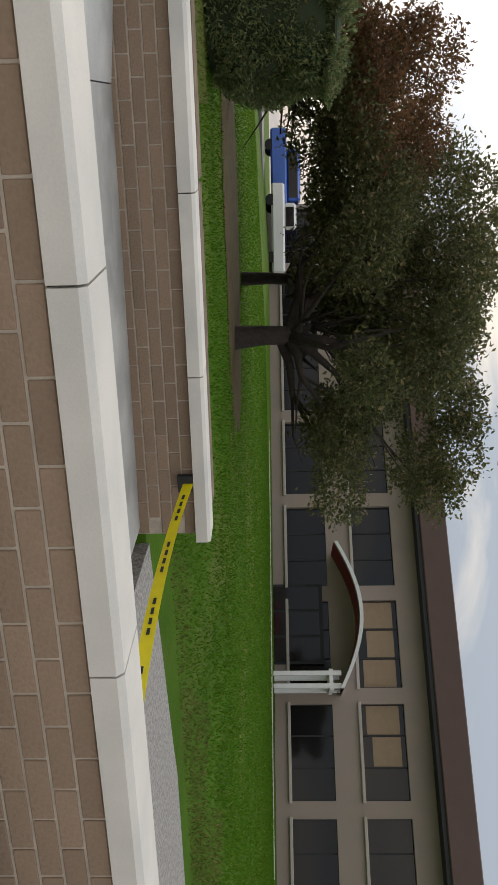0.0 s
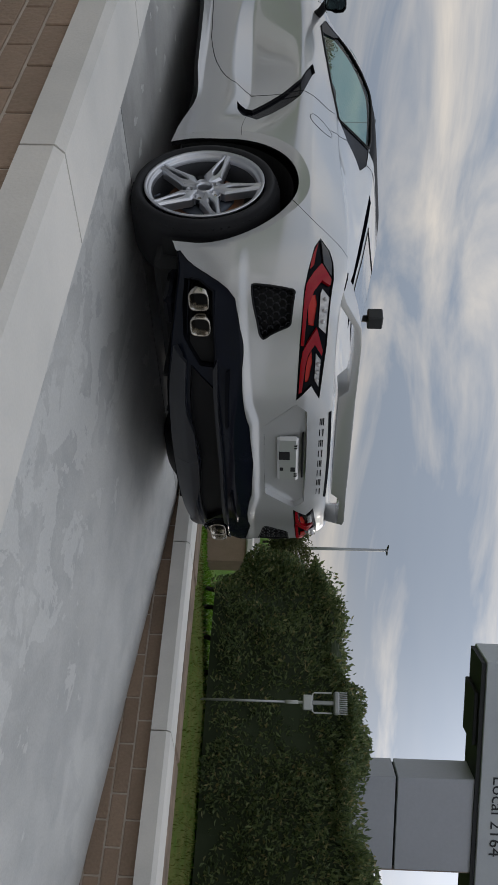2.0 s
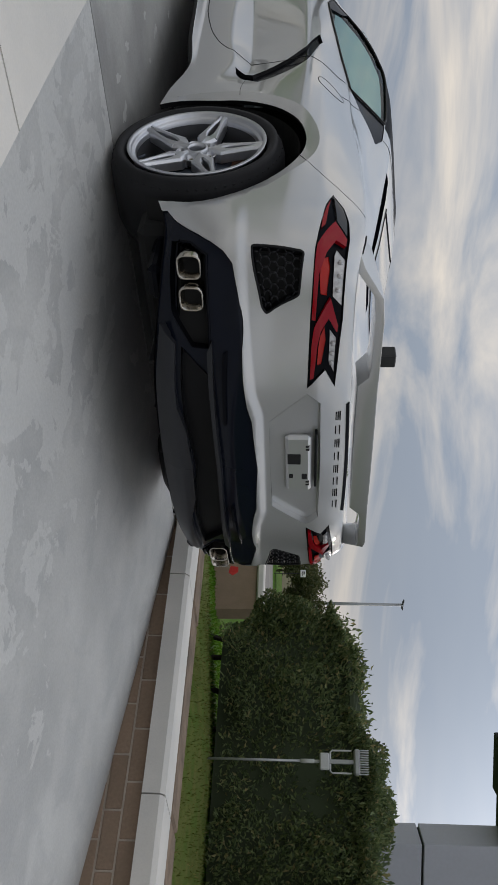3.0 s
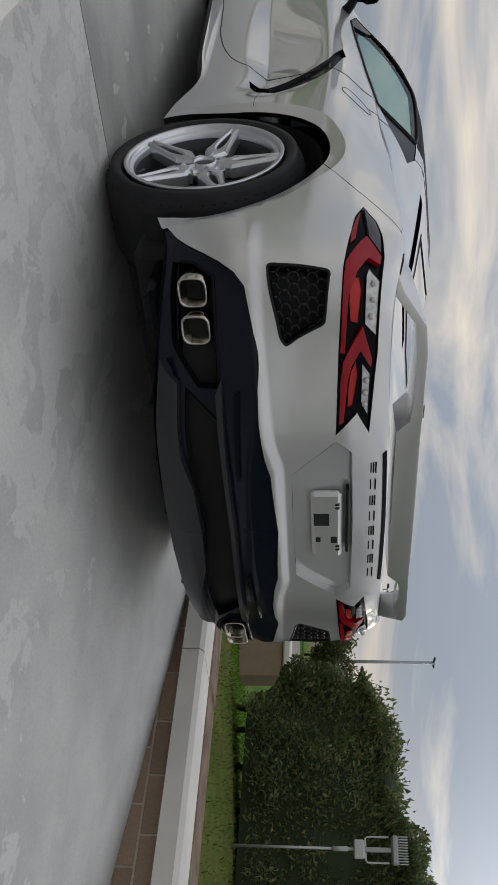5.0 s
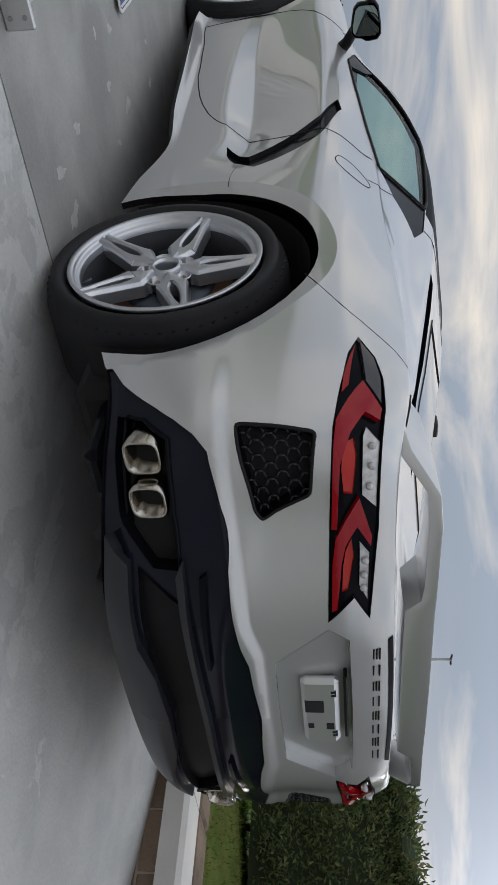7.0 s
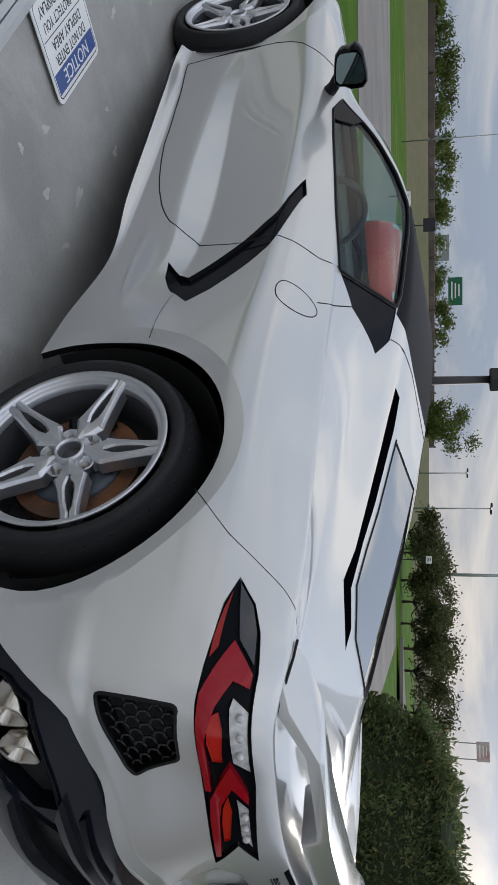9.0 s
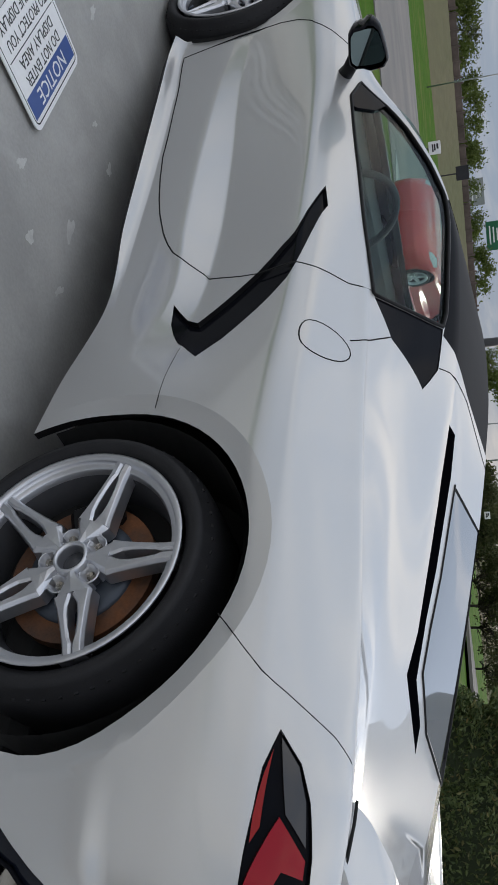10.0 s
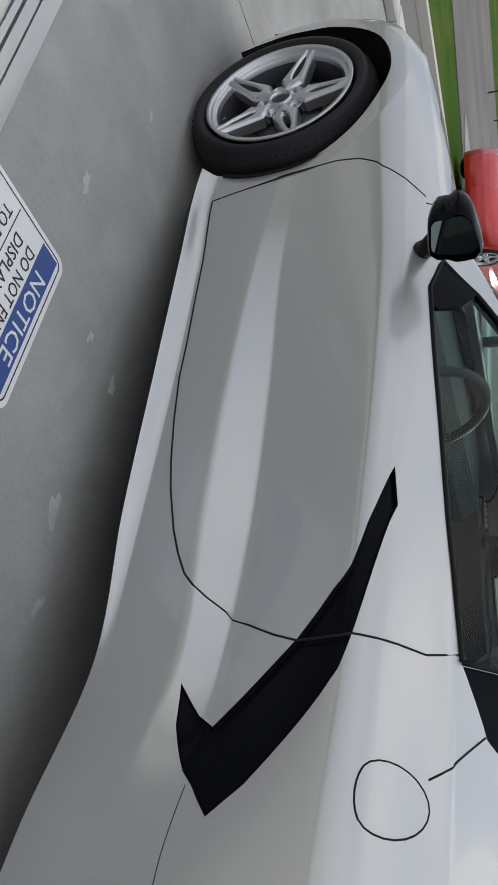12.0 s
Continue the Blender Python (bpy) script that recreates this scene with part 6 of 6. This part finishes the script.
def tape():
    a, b = Vector((1.43, -5.92, .03)), Vector((-1.63, -6.3, .0))
    root = empty("barrier_tape", pose(0, 0, 0), "yellow printed barrier tape tied across the drive", "tape")
    bm = bmesh.new()
    n = 24
    rows = []
    for i in range(n + 1):
        t = i / n
        p = a.lerp(b, t) + Vector((0, 0, -.32 * t * (1 - t)))
        tw = .25 * math.sin(7 * t)
        up = Vector((.0, math.sin(tw), math.cos(tw))) * .0375
        rows.append((bm.verts.new(p - up), bm.verts.new(p + up)))
    for (p, q), (r, s) in zip(rows, rows[1:]):
        bm.faces.new((p, r, s, q))
    ob = part("ribbon", bm, M_TAPE, root, smooth=True)
    for i in range(5):
        for j in range(4):
            bm = bmesh.new()
            t0 = .06 + i * .18 + j * .028
            vs = []
            for t, s in ((t0, -1), (t0 + .018, -1), (t0 + .018, 1), (t0, 1)):
                p = a.lerp(b, t) + Vector((0, 0, -.32 * t * (1 - t)))
                vs.append(bm.verts.new(p + Vector((-.004, .004, s * .009))))
            bm.faces.new(vs)
            part("print_bar", bm, M_INK, ob)
    bm = bmesh.new()
    box(bm, 1.395, 1.444, -5.99, -5.87, -.05, .06, bevel=.004)
    part("holder", bm, M_DARK, root)


tape()

# ---- the hall: two storeys of tan panels, dark windows, brown fascia, arched white canopy ----
M_TAN = material("tan_panel", (0.30, 0.238, 0.20), 0.8, vary=0.1, scale=0.8, bump=0.004, bump_scale=12, base2=(0.27, 0.225, 0.195))
M_TAN_LIGHT = material("pale_sill", (0.42, 0.38, 0.34), 0.8, vary=0.08, scale=2, bump=0.002, bump_scale=20)
M_FASCIA = material("brown_fascia", (0.105, 0.06, 0.05), 0.55, vary=0.1, scale=1.5, bump=0.001, bump_scale=10)
M_PANE = material("dark_pane", (0.012, 0.011, 0.012), 0.06, vary=0.1, scale=1)
M_BLIND = material("tan_blind", (0.30, 0.21, 0.135), 0.7, vary=0.1, scale=3)
M_WHITE_PAINT = material("white_paint", (0.66, 0.66, 0.66), 0.5, vary=0.05, scale=4, bump=0.0005, bump_scale=40)
M_RED_CANVAS = material("red_soffit", (0.20, 0.02, 0.03), 0.7, vary=0.1, scale=6)


def building():
    # local x runs along the front, y into the building
    root = empty("office_hall", pose(26.44, -35.58, 0, 0, 0, 43.5), "two-storey tan office hall with brown fascia and dark windows", "building")
    bays = [(1.35 + 5.31 * k, 5.86 + 5.31 * k) for k in range(-3, 7)]
    lo, hi = (1.31, 3.43), (4.87, 7.03)
    x0, x1, top = -16, 38, 8.25
    # wall in strips round the openings; y < 0 is behind the front, as seen from the lawn
    strips = [(x0, x1, .2, lo[0]), (x0, x1, lo[1], hi[0]), (x0, x1, hi[1], top)]
    for a, b, c, d in strips:
        bm = bmesh.new()
        box(bm, a, b, -.35, 0, c, d)
        part("wall", bm, M_TAN, root)
    ends = [x0] + [e for bay in bays for e in bay] + [x1]
    for a, b in zip(ends[::2], ends[1::2]):
        for c, d in (lo, hi):
            bm = bmesh.new()
            box(bm, a, b, -.35, 0, c, d)
            part("pier", bm, M_TAN, root)
    bm = bmesh.new()
    box(bm, x0, x1, -14, -3.5, -.2, top)
    part("rear_wall", bm, M_TAN, root)
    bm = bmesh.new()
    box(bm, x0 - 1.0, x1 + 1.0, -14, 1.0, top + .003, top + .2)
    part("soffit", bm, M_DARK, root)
    bm = bmesh.new()
    box(bm, x0 - 1.1, x1 + 1.1, -14, 1.1, top + .203, 9.88, bevel=.05)
    part("fascia", bm, M_FASCIA, root)
    rng = np.random.default_rng(3)
    for k, (a, b) in enumerate(bays):
        for f, (c, d) in enumerate((lo, hi)):
            win = new("window")
            win.parent = root
            win.location = (a, -.25, c)
            w, h = b - a, d - c
            bm = bmesh.new()
            box(bm, 0, w, -.04, .0, 0, h)
            part("pane", bm, M_PANE, win)
            for i in range(4):
                bm = bmesh.new()
                p = w * i / 3
                box(bm, max(0, p - .04), min(w, p + .04), 0, .05, 0, h)
                part("mullion", bm, M_DARK, win)
            bm = bmesh.new()
            box(bm, -.1, w + .1, 0, .40, -.16, -.003, bevel=.02)
            part("sill", bm, M_TAN_LIGHT, win)
            if f == 1 and k in (3, 4):
                for i in range(3):
                    if (k, i) == (3, 0):
                        continue
                    bm = bmesh.new()
                    box(bm, w * i / 3 + .06, w * (i + 1) / 3 - .06, .002, .012, .25 + .25 * (i % 2), h - .25)
                    part("blind", bm, M_BLIND, win)
    # entrance with an arched canopy
    can = new("entrance_canopy")
    can.parent = root
    can.location = (6.25, 0, .42)
    bm = bmesh.new()
    n = 16
    for r0, r1, y0, y1, mat in ((0, 0, 0, 0, None),):
        pass
    L, rise, out = 7.4, 1.5, 2.6
    for i in range(n):
        t0, t1 = i / n, (i + 1) / n
        for t, u in ((t0, t1),):
            za, zb = 2.9 + rise * math.sin(math.pi * (.08 + .84 * t)), 2.9 + rise * math.sin(math.pi * (.08 + .84 * u))
            verts = [bm.verts.new(p) for p in ((L * t, 0, za), (L * u, 0, zb), (L * u, out, zb), (L * t, out, za), (L * t, 0, za + .18), (L * u, 0, zb + .18), (L * u, out, zb + .18), (L * t, out, za + .18))]
            for f in ((0, 3, 2, 1), (4, 5, 6, 7), (2, 3, 7, 6), (0, 1, 5, 4)):
                bm.faces.new([verts[j] for j in f])
    part("arch", bm, M_WHITE_PAINT, can)
    bm = bmesh.new()
    for i in range(n):
        t, u = i / n, (i + 1) / n
        za, zb = 2.9 + rise * math.sin(math.pi * (.08 + .84 * t)), 2.9 + rise * math.sin(math.pi * (.08 + .84 * u))
        bm.faces.new([bm.verts.new(p) for p in ((L * t, .1, za - .03), (L * t, out - .2, za - .03), (L * u, out - .2, zb - .03), (L * u, .1, zb - .03))])
    part("canopy_lining", bm, M_RED_CANVAS, can)
    for x in (.15, .75):
        for y in (.9, 2.4):
            bm = bmesh.new()
            box(bm, x - .11, x + .11, y - .11, y + .11, -.3, 3.35, bevel=.02)
            part("column", bm, M_WHITE_PAINT, can)
    for x in (.45,):
        bm = bmesh.new()
        box(bm, x - .5, x + .5, .8, 2.5, 2.75, 2.95, bevel=.02)
        part("beam", bm, M_WHITE_PAINT, can)
    bm = bmesh.new()
    box(bm, 1.6, 5.8, .02, .10, 0, 2.7)
    door = part("door_frame", bm, M_DARK, can)
    for i in range(3):
        bm = bmesh.new()
        box(bm, 1.75 + i * 1.35, 2.95 + i * 1.35, .10, .13, .1, 2.5)
        part("door_pane", bm, M_PANE, door)
    bm = bmesh.new()
    box(bm, -8, 12, 3.5, 6.5, -.12, .02)
    part("front_walk", bm, M_WALK, can)
    return root


building()

# ---- road, kerbs and lot ahead of the car ----
def onward(x, y):
    """Turns a place before the car with the pad."""
    return x + .0237 * y, y - .0237 * x - .027


def band(name, near, far_, z, mat, label, kerb=0.0):
    bm = bmesh.new()
    if near[0][1] > 5 and z < .2:
        near, far_, z = [onward(*p) for p in near], [onward(*p) for p in far_], z + AHEAD
    k = [bm.verts.new((x, y, z)) for x, y in near] + [bm.verts.new((x, y, z)) for x, y in far_[::-1]]
    bm.faces.new(k)
    r = bmesh.ops.extrude_face_region(bm, geom=bm.faces[:])
    for v in r["geom"]:
        if isinstance(v, bmesh.types.BMVert):
            v.co.z -= .15 + kerb
    bmesh.ops.recalc_face_normals(bm, faces=bm.faces)
    return tagged(link(name, bm, mat), label, "road", kind="structure")


band("road_far", [(-35, 56.6), (9.6, 12.2), (15.4, 6.4)], [(-20, 72), (24.5, 27.5), (33, 19)], -.345, M_ASPHALT, "grey asphalt road past the lawn")
band("road_lot", [(-12, 8.9), (4, 8.4), (7, 8.4)], [(-12, 10.39), (4, 10.29), (7.2, 10.19)], -.34, M_ASPHALT, "brown-grey asphalt lane beyond the pads")
band("trim_kerb", [(-12, 10.4), (4, 10.3), (7.2, 10.2)], [(-12, 10.65), (4, 10.55), (7.2, 10.45)], -.22, M_WALK, "pale concrete kerb along the lane")
M_YELLOW = material("yellow_kerb_paint", (0.62, 0.42, 0.02), 0.7, vary=0.2, scale=5, bump=0.001)
bm = bmesh.new()
box(bm, 4.2, 5.6, 9.9, 10.0, -.34 + AHEAD, -.23 + AHEAD, bevel=.02)
tagged(link("parking_stop", bm, M_YELLOW), "long yellow-painted concrete kerb stop", "kerb")
band("road_walk", [(16, -52), (33, -60), (30, -20)], [(18, -52), (35, -58), (32, -20)], -.3, M_WALK, "pale concrete path at the lawn's far side")

# cross wall ahead of the car's nose
bm = bmesh.new()
box(bm, -2.2, 2.2, 6.75, 6.95, -.5, .06 + lift(6.8))
front = tagged(link("wall_front", bm, M_MORTAR), "low brick wall closing the pad ahead of the car", "wall", kind="structure")
for i in range(4):
    bm = bmesh.new()
    box(bm, -2.25 + 1.125 * i + .004, -2.25 + 1.125 * (i + 1) - .004, 6.70, 7.0, .062 + lift(6.8), .167 + lift(6.8), bevel=.02)
    part("coping_stone", bm, M_CAP, front)

# second pad with its wall, beyond the hedge
bm = bmesh.new()
box(bm, 7.4, 7.65, 3.4, 9.7, -.6, .28)
wall2 = tagged(link("wall_next", bm, M_BRICK), "brown brick wall of the next display pad", "wall", kind="structure")
for i in range(4):
    bm = bmesh.new()
    box(bm, 7.35, 7.70, 3.4 + 1.575 * i + .004, 3.4 + 1.575 * (i + 1) - .004, .285, .39, bevel=.02)
    part("coping_stone", bm, M_CAP, wall2)
RED_POSE = pose(*onward(9.9, 13.5), -.33 + AHEAD, 0, 0, 114.1)
build_car(M_RED_PAINT, "red sports coupe parked on the next pad", RED_POSE, detail=False)
bm = bmesh.new()
prism(bm, [(7.75, 8.6), (12.2, 8.6), (13.2, 15.4), (8.1, 15.6)], -.6, -.325 + AHEAD, lambda a, b, h: (a, b, h))
bmesh.ops.recalc_face_normals(bm, faces=bm.faces)
tagged(link("pavement_next", bm, M_CONCRETE), "concrete of the next display pad", "slab", kind="structure")

# ---- lamp posts, traffic signs and far things ----
M_DARK_POLE = material("dark_bronze_pole", (0.02, 0.02, 0.022), 0.5, vary=0.1, scale=5)
M_GALV = material("galvanised", (0.33, 0.34, 0.35), 0.5, metal=0.4, vary=0.1, scale=3)
M_SIGN_GREEN = material("green_road_sign", (0.012, 0.13, 0.06), 0.5, vary=0.05, scale=0.5)


def lamp_post(x, y, h, r, label, mat=M_GALV, arm=0.0, head=(.3, .3, .15)):
    root = empty("lamp_post", pose(x, y, -.4 + AHEAD), label, "lamp post")
    bm = bmesh.new()
    tube(bm, [(0, 0, 0), (0, 0, h)], r, 8, radii=[r, r * .75])
    part("pole", bm, mat, root, smooth=True)
    bm = bmesh.new()
    if arm:
        tube(bm, [(-arm, 0, h), (arm, 0, h)], r * .5, 6)
    for s in ((-1, 1) if arm else (0,)):
        box(bm, s * arm - head[0] / 2, s * arm + head[0] / 2, -head[1] / 2, head[1] / 2, h - .02, h + head[2], bevel=.02)
    part("luminaire", bm, M_DARK_POLE, root)
    return root


lamp_post(*onward(7.13, 8.94), 2.38, .085, "dark square-headed lamp post beyond the pads", M_DARK_POLE, head=(.28, .28, .26))
def by_bearing(d, az):
    """A place at the distance d and the bearing az as seen from beside the car's tail."""
    az = radians(az - 1.36)
    return -2.2 + d * math.cos(az), -1.5 + d * math.sin(az)


def taller(d, h):
    """The height of a thing on the land before the car, so far off."""
    return h + .0224 * d - AHEAD


lamp_post(*by_bearing(120, 34.7), 17.0, .26, "tall grey street lamp by the far road", arm=.9, head=(.5, .3, .14))
lamp_post(*by_bearing(75, 39.1), 7.1, .08, "grey street lamp far off", arm=.5)
lamp_post(*by_bearing(95, 41.4), 6.2, .08, "grey street lamp far off", arm=.5)
lamp_post(*by_bearing(70, 62.9), 7.9, .06, "thin grey street lamp across the road", arm=.3, head=(.3, .2, .1))


def road_sign(x, y, z, h, w, t, mat, label, marks=True):
    root = empty("road_sign", pose(x, y, z, 0, 0, math.degrees(math.atan2(y, x)) - 90), label, "road sign")
    bm = bmesh.new()
    tube(bm, [(0, .02, 0), (0, .02, h)], .03, 6)
    part("post", bm, M_DARK_POLE, root)
    bm = bmesh.new()
    box(bm, -w / 2, w / 2, -.02, .0, h - t, h, bevel=.01)
    pl = part("plate", bm, mat, root)
    if marks:
        for k, (a, b) in enumerate(((.62, .72), (.45, .55), (.2, .34))):
            bm = bmesh.new()
            box(bm, -w * .3, w * (.3 - .1 * k), -.025, -.021, h - t * b, h - t * a + t * .02)
            part("mark_bar", bm, M_INK, pl)


road_sign(15.0, 26.4, -.4 + AHEAD, .98, .45, .42, M_NOTICE_WHITE, "small white sign on a dark post in the grass")
road_sign(18.1, 29.2, -.4 + AHEAD, 1.95, .55, .5, M_DARK, "small dark sign on a post by the road", False)
road_sign(*onward(36, 26), -.4 + AHEAD, 1.8, .4, .3, M_NOTICE_WHITE, "small white sign beyond the next pad")


def gantry(d, az, z0, z1, width, mat, label, n=2):
    az -= radians(1.36)
    x, y = d * math.cos(az), d * math.sin(az)
    z0, z1 = z0 + .0224 * d, z1 + .0224 * d
    root = empty("highway_sign", pose(x, y, -1, 0, 0, math.degrees(az) - 90), label, "highway sign")
    bm = bmesh.new()
    box(bm, -width / 2, width / 2, -.1, 0, z0 + 1, z1 + 1, bevel=.05)
    pl = part("panel", bm, mat, root)
    for i in range(3):
        bm = bmesh.new()
        c = z0 + 1 + (z1 - z0) * (.25 + .25 * i)
        box(bm, -width * (.35 - .05 * i), width * (.3 - .06 * i), -.14, -.105, c - .12, c + .12)
        part("mark_bar", bm, M_NOTICE_WHITE, pl)
    for i in range(n):
        bm = bmesh.new()
        p = -width * .4 + width * .8 * i / max(1, n - 1)
        tube(bm, [(p, .1, -1), (p, .1, z0 + 1.2)], .14, 6)
        part("leg", bm, M_GALV, root)


gantry(150, radians(53.6), 2.8, 5.2, 4.8, M_SIGN_GREEN, "green highway direction sign far off")
gantry(170, radians(56.4), .3, 3.2, 5.0, M_GALV, "back of a grey highway sign far off")
gantry(200, radians(23.6), 8.2, 11.0, 4.2, material("red_white_board", (0.5, 0.25, 0.25), .6, vary=.3, scale=.4, base2=(.6, .55, .55)), "tall advertising board on two legs far off")

# railway embankment with a long row of wagons
M_EMBANK = material("dry_embankment", (0.15, 0.125, 0.075), 0.95, vary=0.3, scale=0.05, bump=0.1, bump_scale=0.8, base2=(0.11, 0.11, 0.05))
bm = bmesh.new()
prism(bm, [(-14, -3.2), (14, -3.2), (5, .35), (-5, .35)], -260, 200, lambda a, b, h: (h, a, b))
bmesh.ops.recalc_face_normals(bm, faces=bm.faces)
ob = tagged(link("backdrop_embankment", bm, M_EMBANK), "dry grassy embankment across the road", "embankment", kind="structure")
ob.matrix_world = pose(*onward(30, 98), 2.0, 0, 0, -15.4)
M_WAGON = material("rusty_barrier", (0.15, 0.115, 0.10), 0.9, vary=0.4, scale=0.4, bump=0.01, bump_scale=3)
barrier = empty("barrier_wall", pose(*onward(30, 98), 2.36, 0, 0, -15.4), "long weathered brown barrier on the far embankment", "barrier")
for i in range(26):
    bm = bmesh.new()
    box(bm, -3.4, 3.4, -.2, .2, 0, .75, bevel=.05)
    for k in range(5):
        box(bm, -3.2 + 1.6 * k - .1, -3.2 + 1.6 * k + .1, -.35, -.21, -.1, .95)
    bmesh.ops.translate(bm, vec=(-120 + i * 7.0, -3, 0), verts=bm.verts)
    part("panel", bm, M_WAGON, barrier)

# far woods: rows of loose crowns
def far_tree(d, az, h, w, mat, seed, label, count=1500):
    rng = np.random.default_rng(seed)
    x, y = by_bearing(d, az)
    leaf = max(.22, d * .0035)
    h = taller(d, h)
    tree("far_tree", x, y, -.5 + AHEAD, h, h * .28, h * .025, crown(rng, w / 2, w / 2, h * .35, h * .92, 14, h * .14), count, leaf, mat, label, seed)


FAR_ROW = ((85, 44.3, 5.4, 6.6, M_SPRING), (54, 37.6, 1.6, 2.6, M_FAR_LEAF), (56, 36.2, 2.2, 3.2, M_FAR_LEAF), (52, 34.4, 2.2, 3.2, M_FAR_LEAF), (54, 33.0, 2.5, 3.4, M_FAR_LEAF), (51, 31.6, 2.1, 3.4, M_FAR_LEAF), (50, 30.0, 2.7, 3.8, M_FAR_LEAF),
           (52, 28.6, 2.5, 3.8, M_FAR_LEAF), (56, 26, 2.4, 4, M_FAR_LEAF), (140, 67, 4.6, 8, M_SPRING), (135, 63.5, 3.8, 9, M_SPRING), (150, 60.8, 4.2, 10, M_SPRING), (140, 58, 3.2, 9, M_SPRING), (145, 55, 3.4, 9, M_SPRING), (140, 65.5, 4.2, 8, M_FAR_LEAF),
           (140, 51, 3.6, 9, M_SPRING), (140, 69.5, 3.4, 8, M_SPRING))
for i, (d, az, h, w, mt) in enumerate(FAR_ROW):
    far_tree(d, az, h, w, mt, 40 + i, "leafy tree in the far tree line", 5200 if i == 0 else 3000)


def parked_vehicle(x, y, z, rz, size, paint_, label, kind):
    """A small far-off vehicle: body, cab with glass, four wheels."""
    L, W, H = size
    root = empty(kind, pose(x, y, z, 0, 0, rz), label, "vehicle")
    bm = bmesh.new()
    box(bm, -L / 2, L / 2, -W / 2, W / 2, .35, H * .62, bevel=.12)
    part("body", bm, paint_, root)
    bm = bmesh.new()
    c = .02 if kind == "pickup_truck" else .3
    box(bm, -L * c, L * .28, -W / 2 + .1, W / 2 - .1, H * .6, H, bevel=.16)
    cab = part("cab", bm, paint_, root)
    for s in (-1, 1):
        bm = bmesh.new()
        box(bm, -L * c + .2, L * .28 - .25, s * (W / 2 - .1) - .012, s * (W / 2 - .1) + .012, H * .66, H * .92, bevel=.01)
        part("window", bm, M_PANE, cab)
        for k in (-.32, .32):
            bm = bmesh.new()
            lathe(bm, [(-.1, .01), (-.1, .2), (-.11, .34), (.11, .34), (.11, .01)], 20)
            bmesh.ops.transform(bm, matrix=Matrix.Translation((L * k, s * (W / 2 - .12), .34)) @ Matrix.Rotation(math.pi / 2, 4, "Z"), verts=bm.verts)
            part("wheel", bm, M_RUBBER, root)


M_BLUE_PAINT, M_WHITE_CAR, M_GREY_CAR = car_paint("blue_paint", (.02, .10, .42), metal=.2), car_paint("white_paint_car", (.7, .7, .7), metal=.0), car_paint("grey_paint", (.12, .13, .15), metal=.3)
parked_vehicle(52, -7.5, .35, 75, (5.6, 2.0, 2.2), M_BLUE_PAINT, "blue van parked far beyond the lawn", "van")
parked_vehicle(50, -10.5, .35, 80, (5.4, 2.0, 1.9), M_WHITE_CAR, "white pickup truck parked beyond the lawn", "pickup_truck")
parked_vehicle(53, -14.5, .35, 80, (4.6, 1.8, 1.5), M_GREY_CAR, "dark grey car parked beyond the lawn", "parked_car")
parked_vehicle(51, -19, .35, 80, (4.6, 1.8, 1.6), M_WHITE_CAR, "white car parked beyond the lawn", "parked_car")
band("road_hall", [(36, 20), (42, -8), (43, -24), (24, -32.2), (8, -37.5)], [(60, 20), (60, -8), (47, -25), (24.5, -33.4), (7, -39)], .28, M_ASPHALT, "asphalt lane in front of the hall")
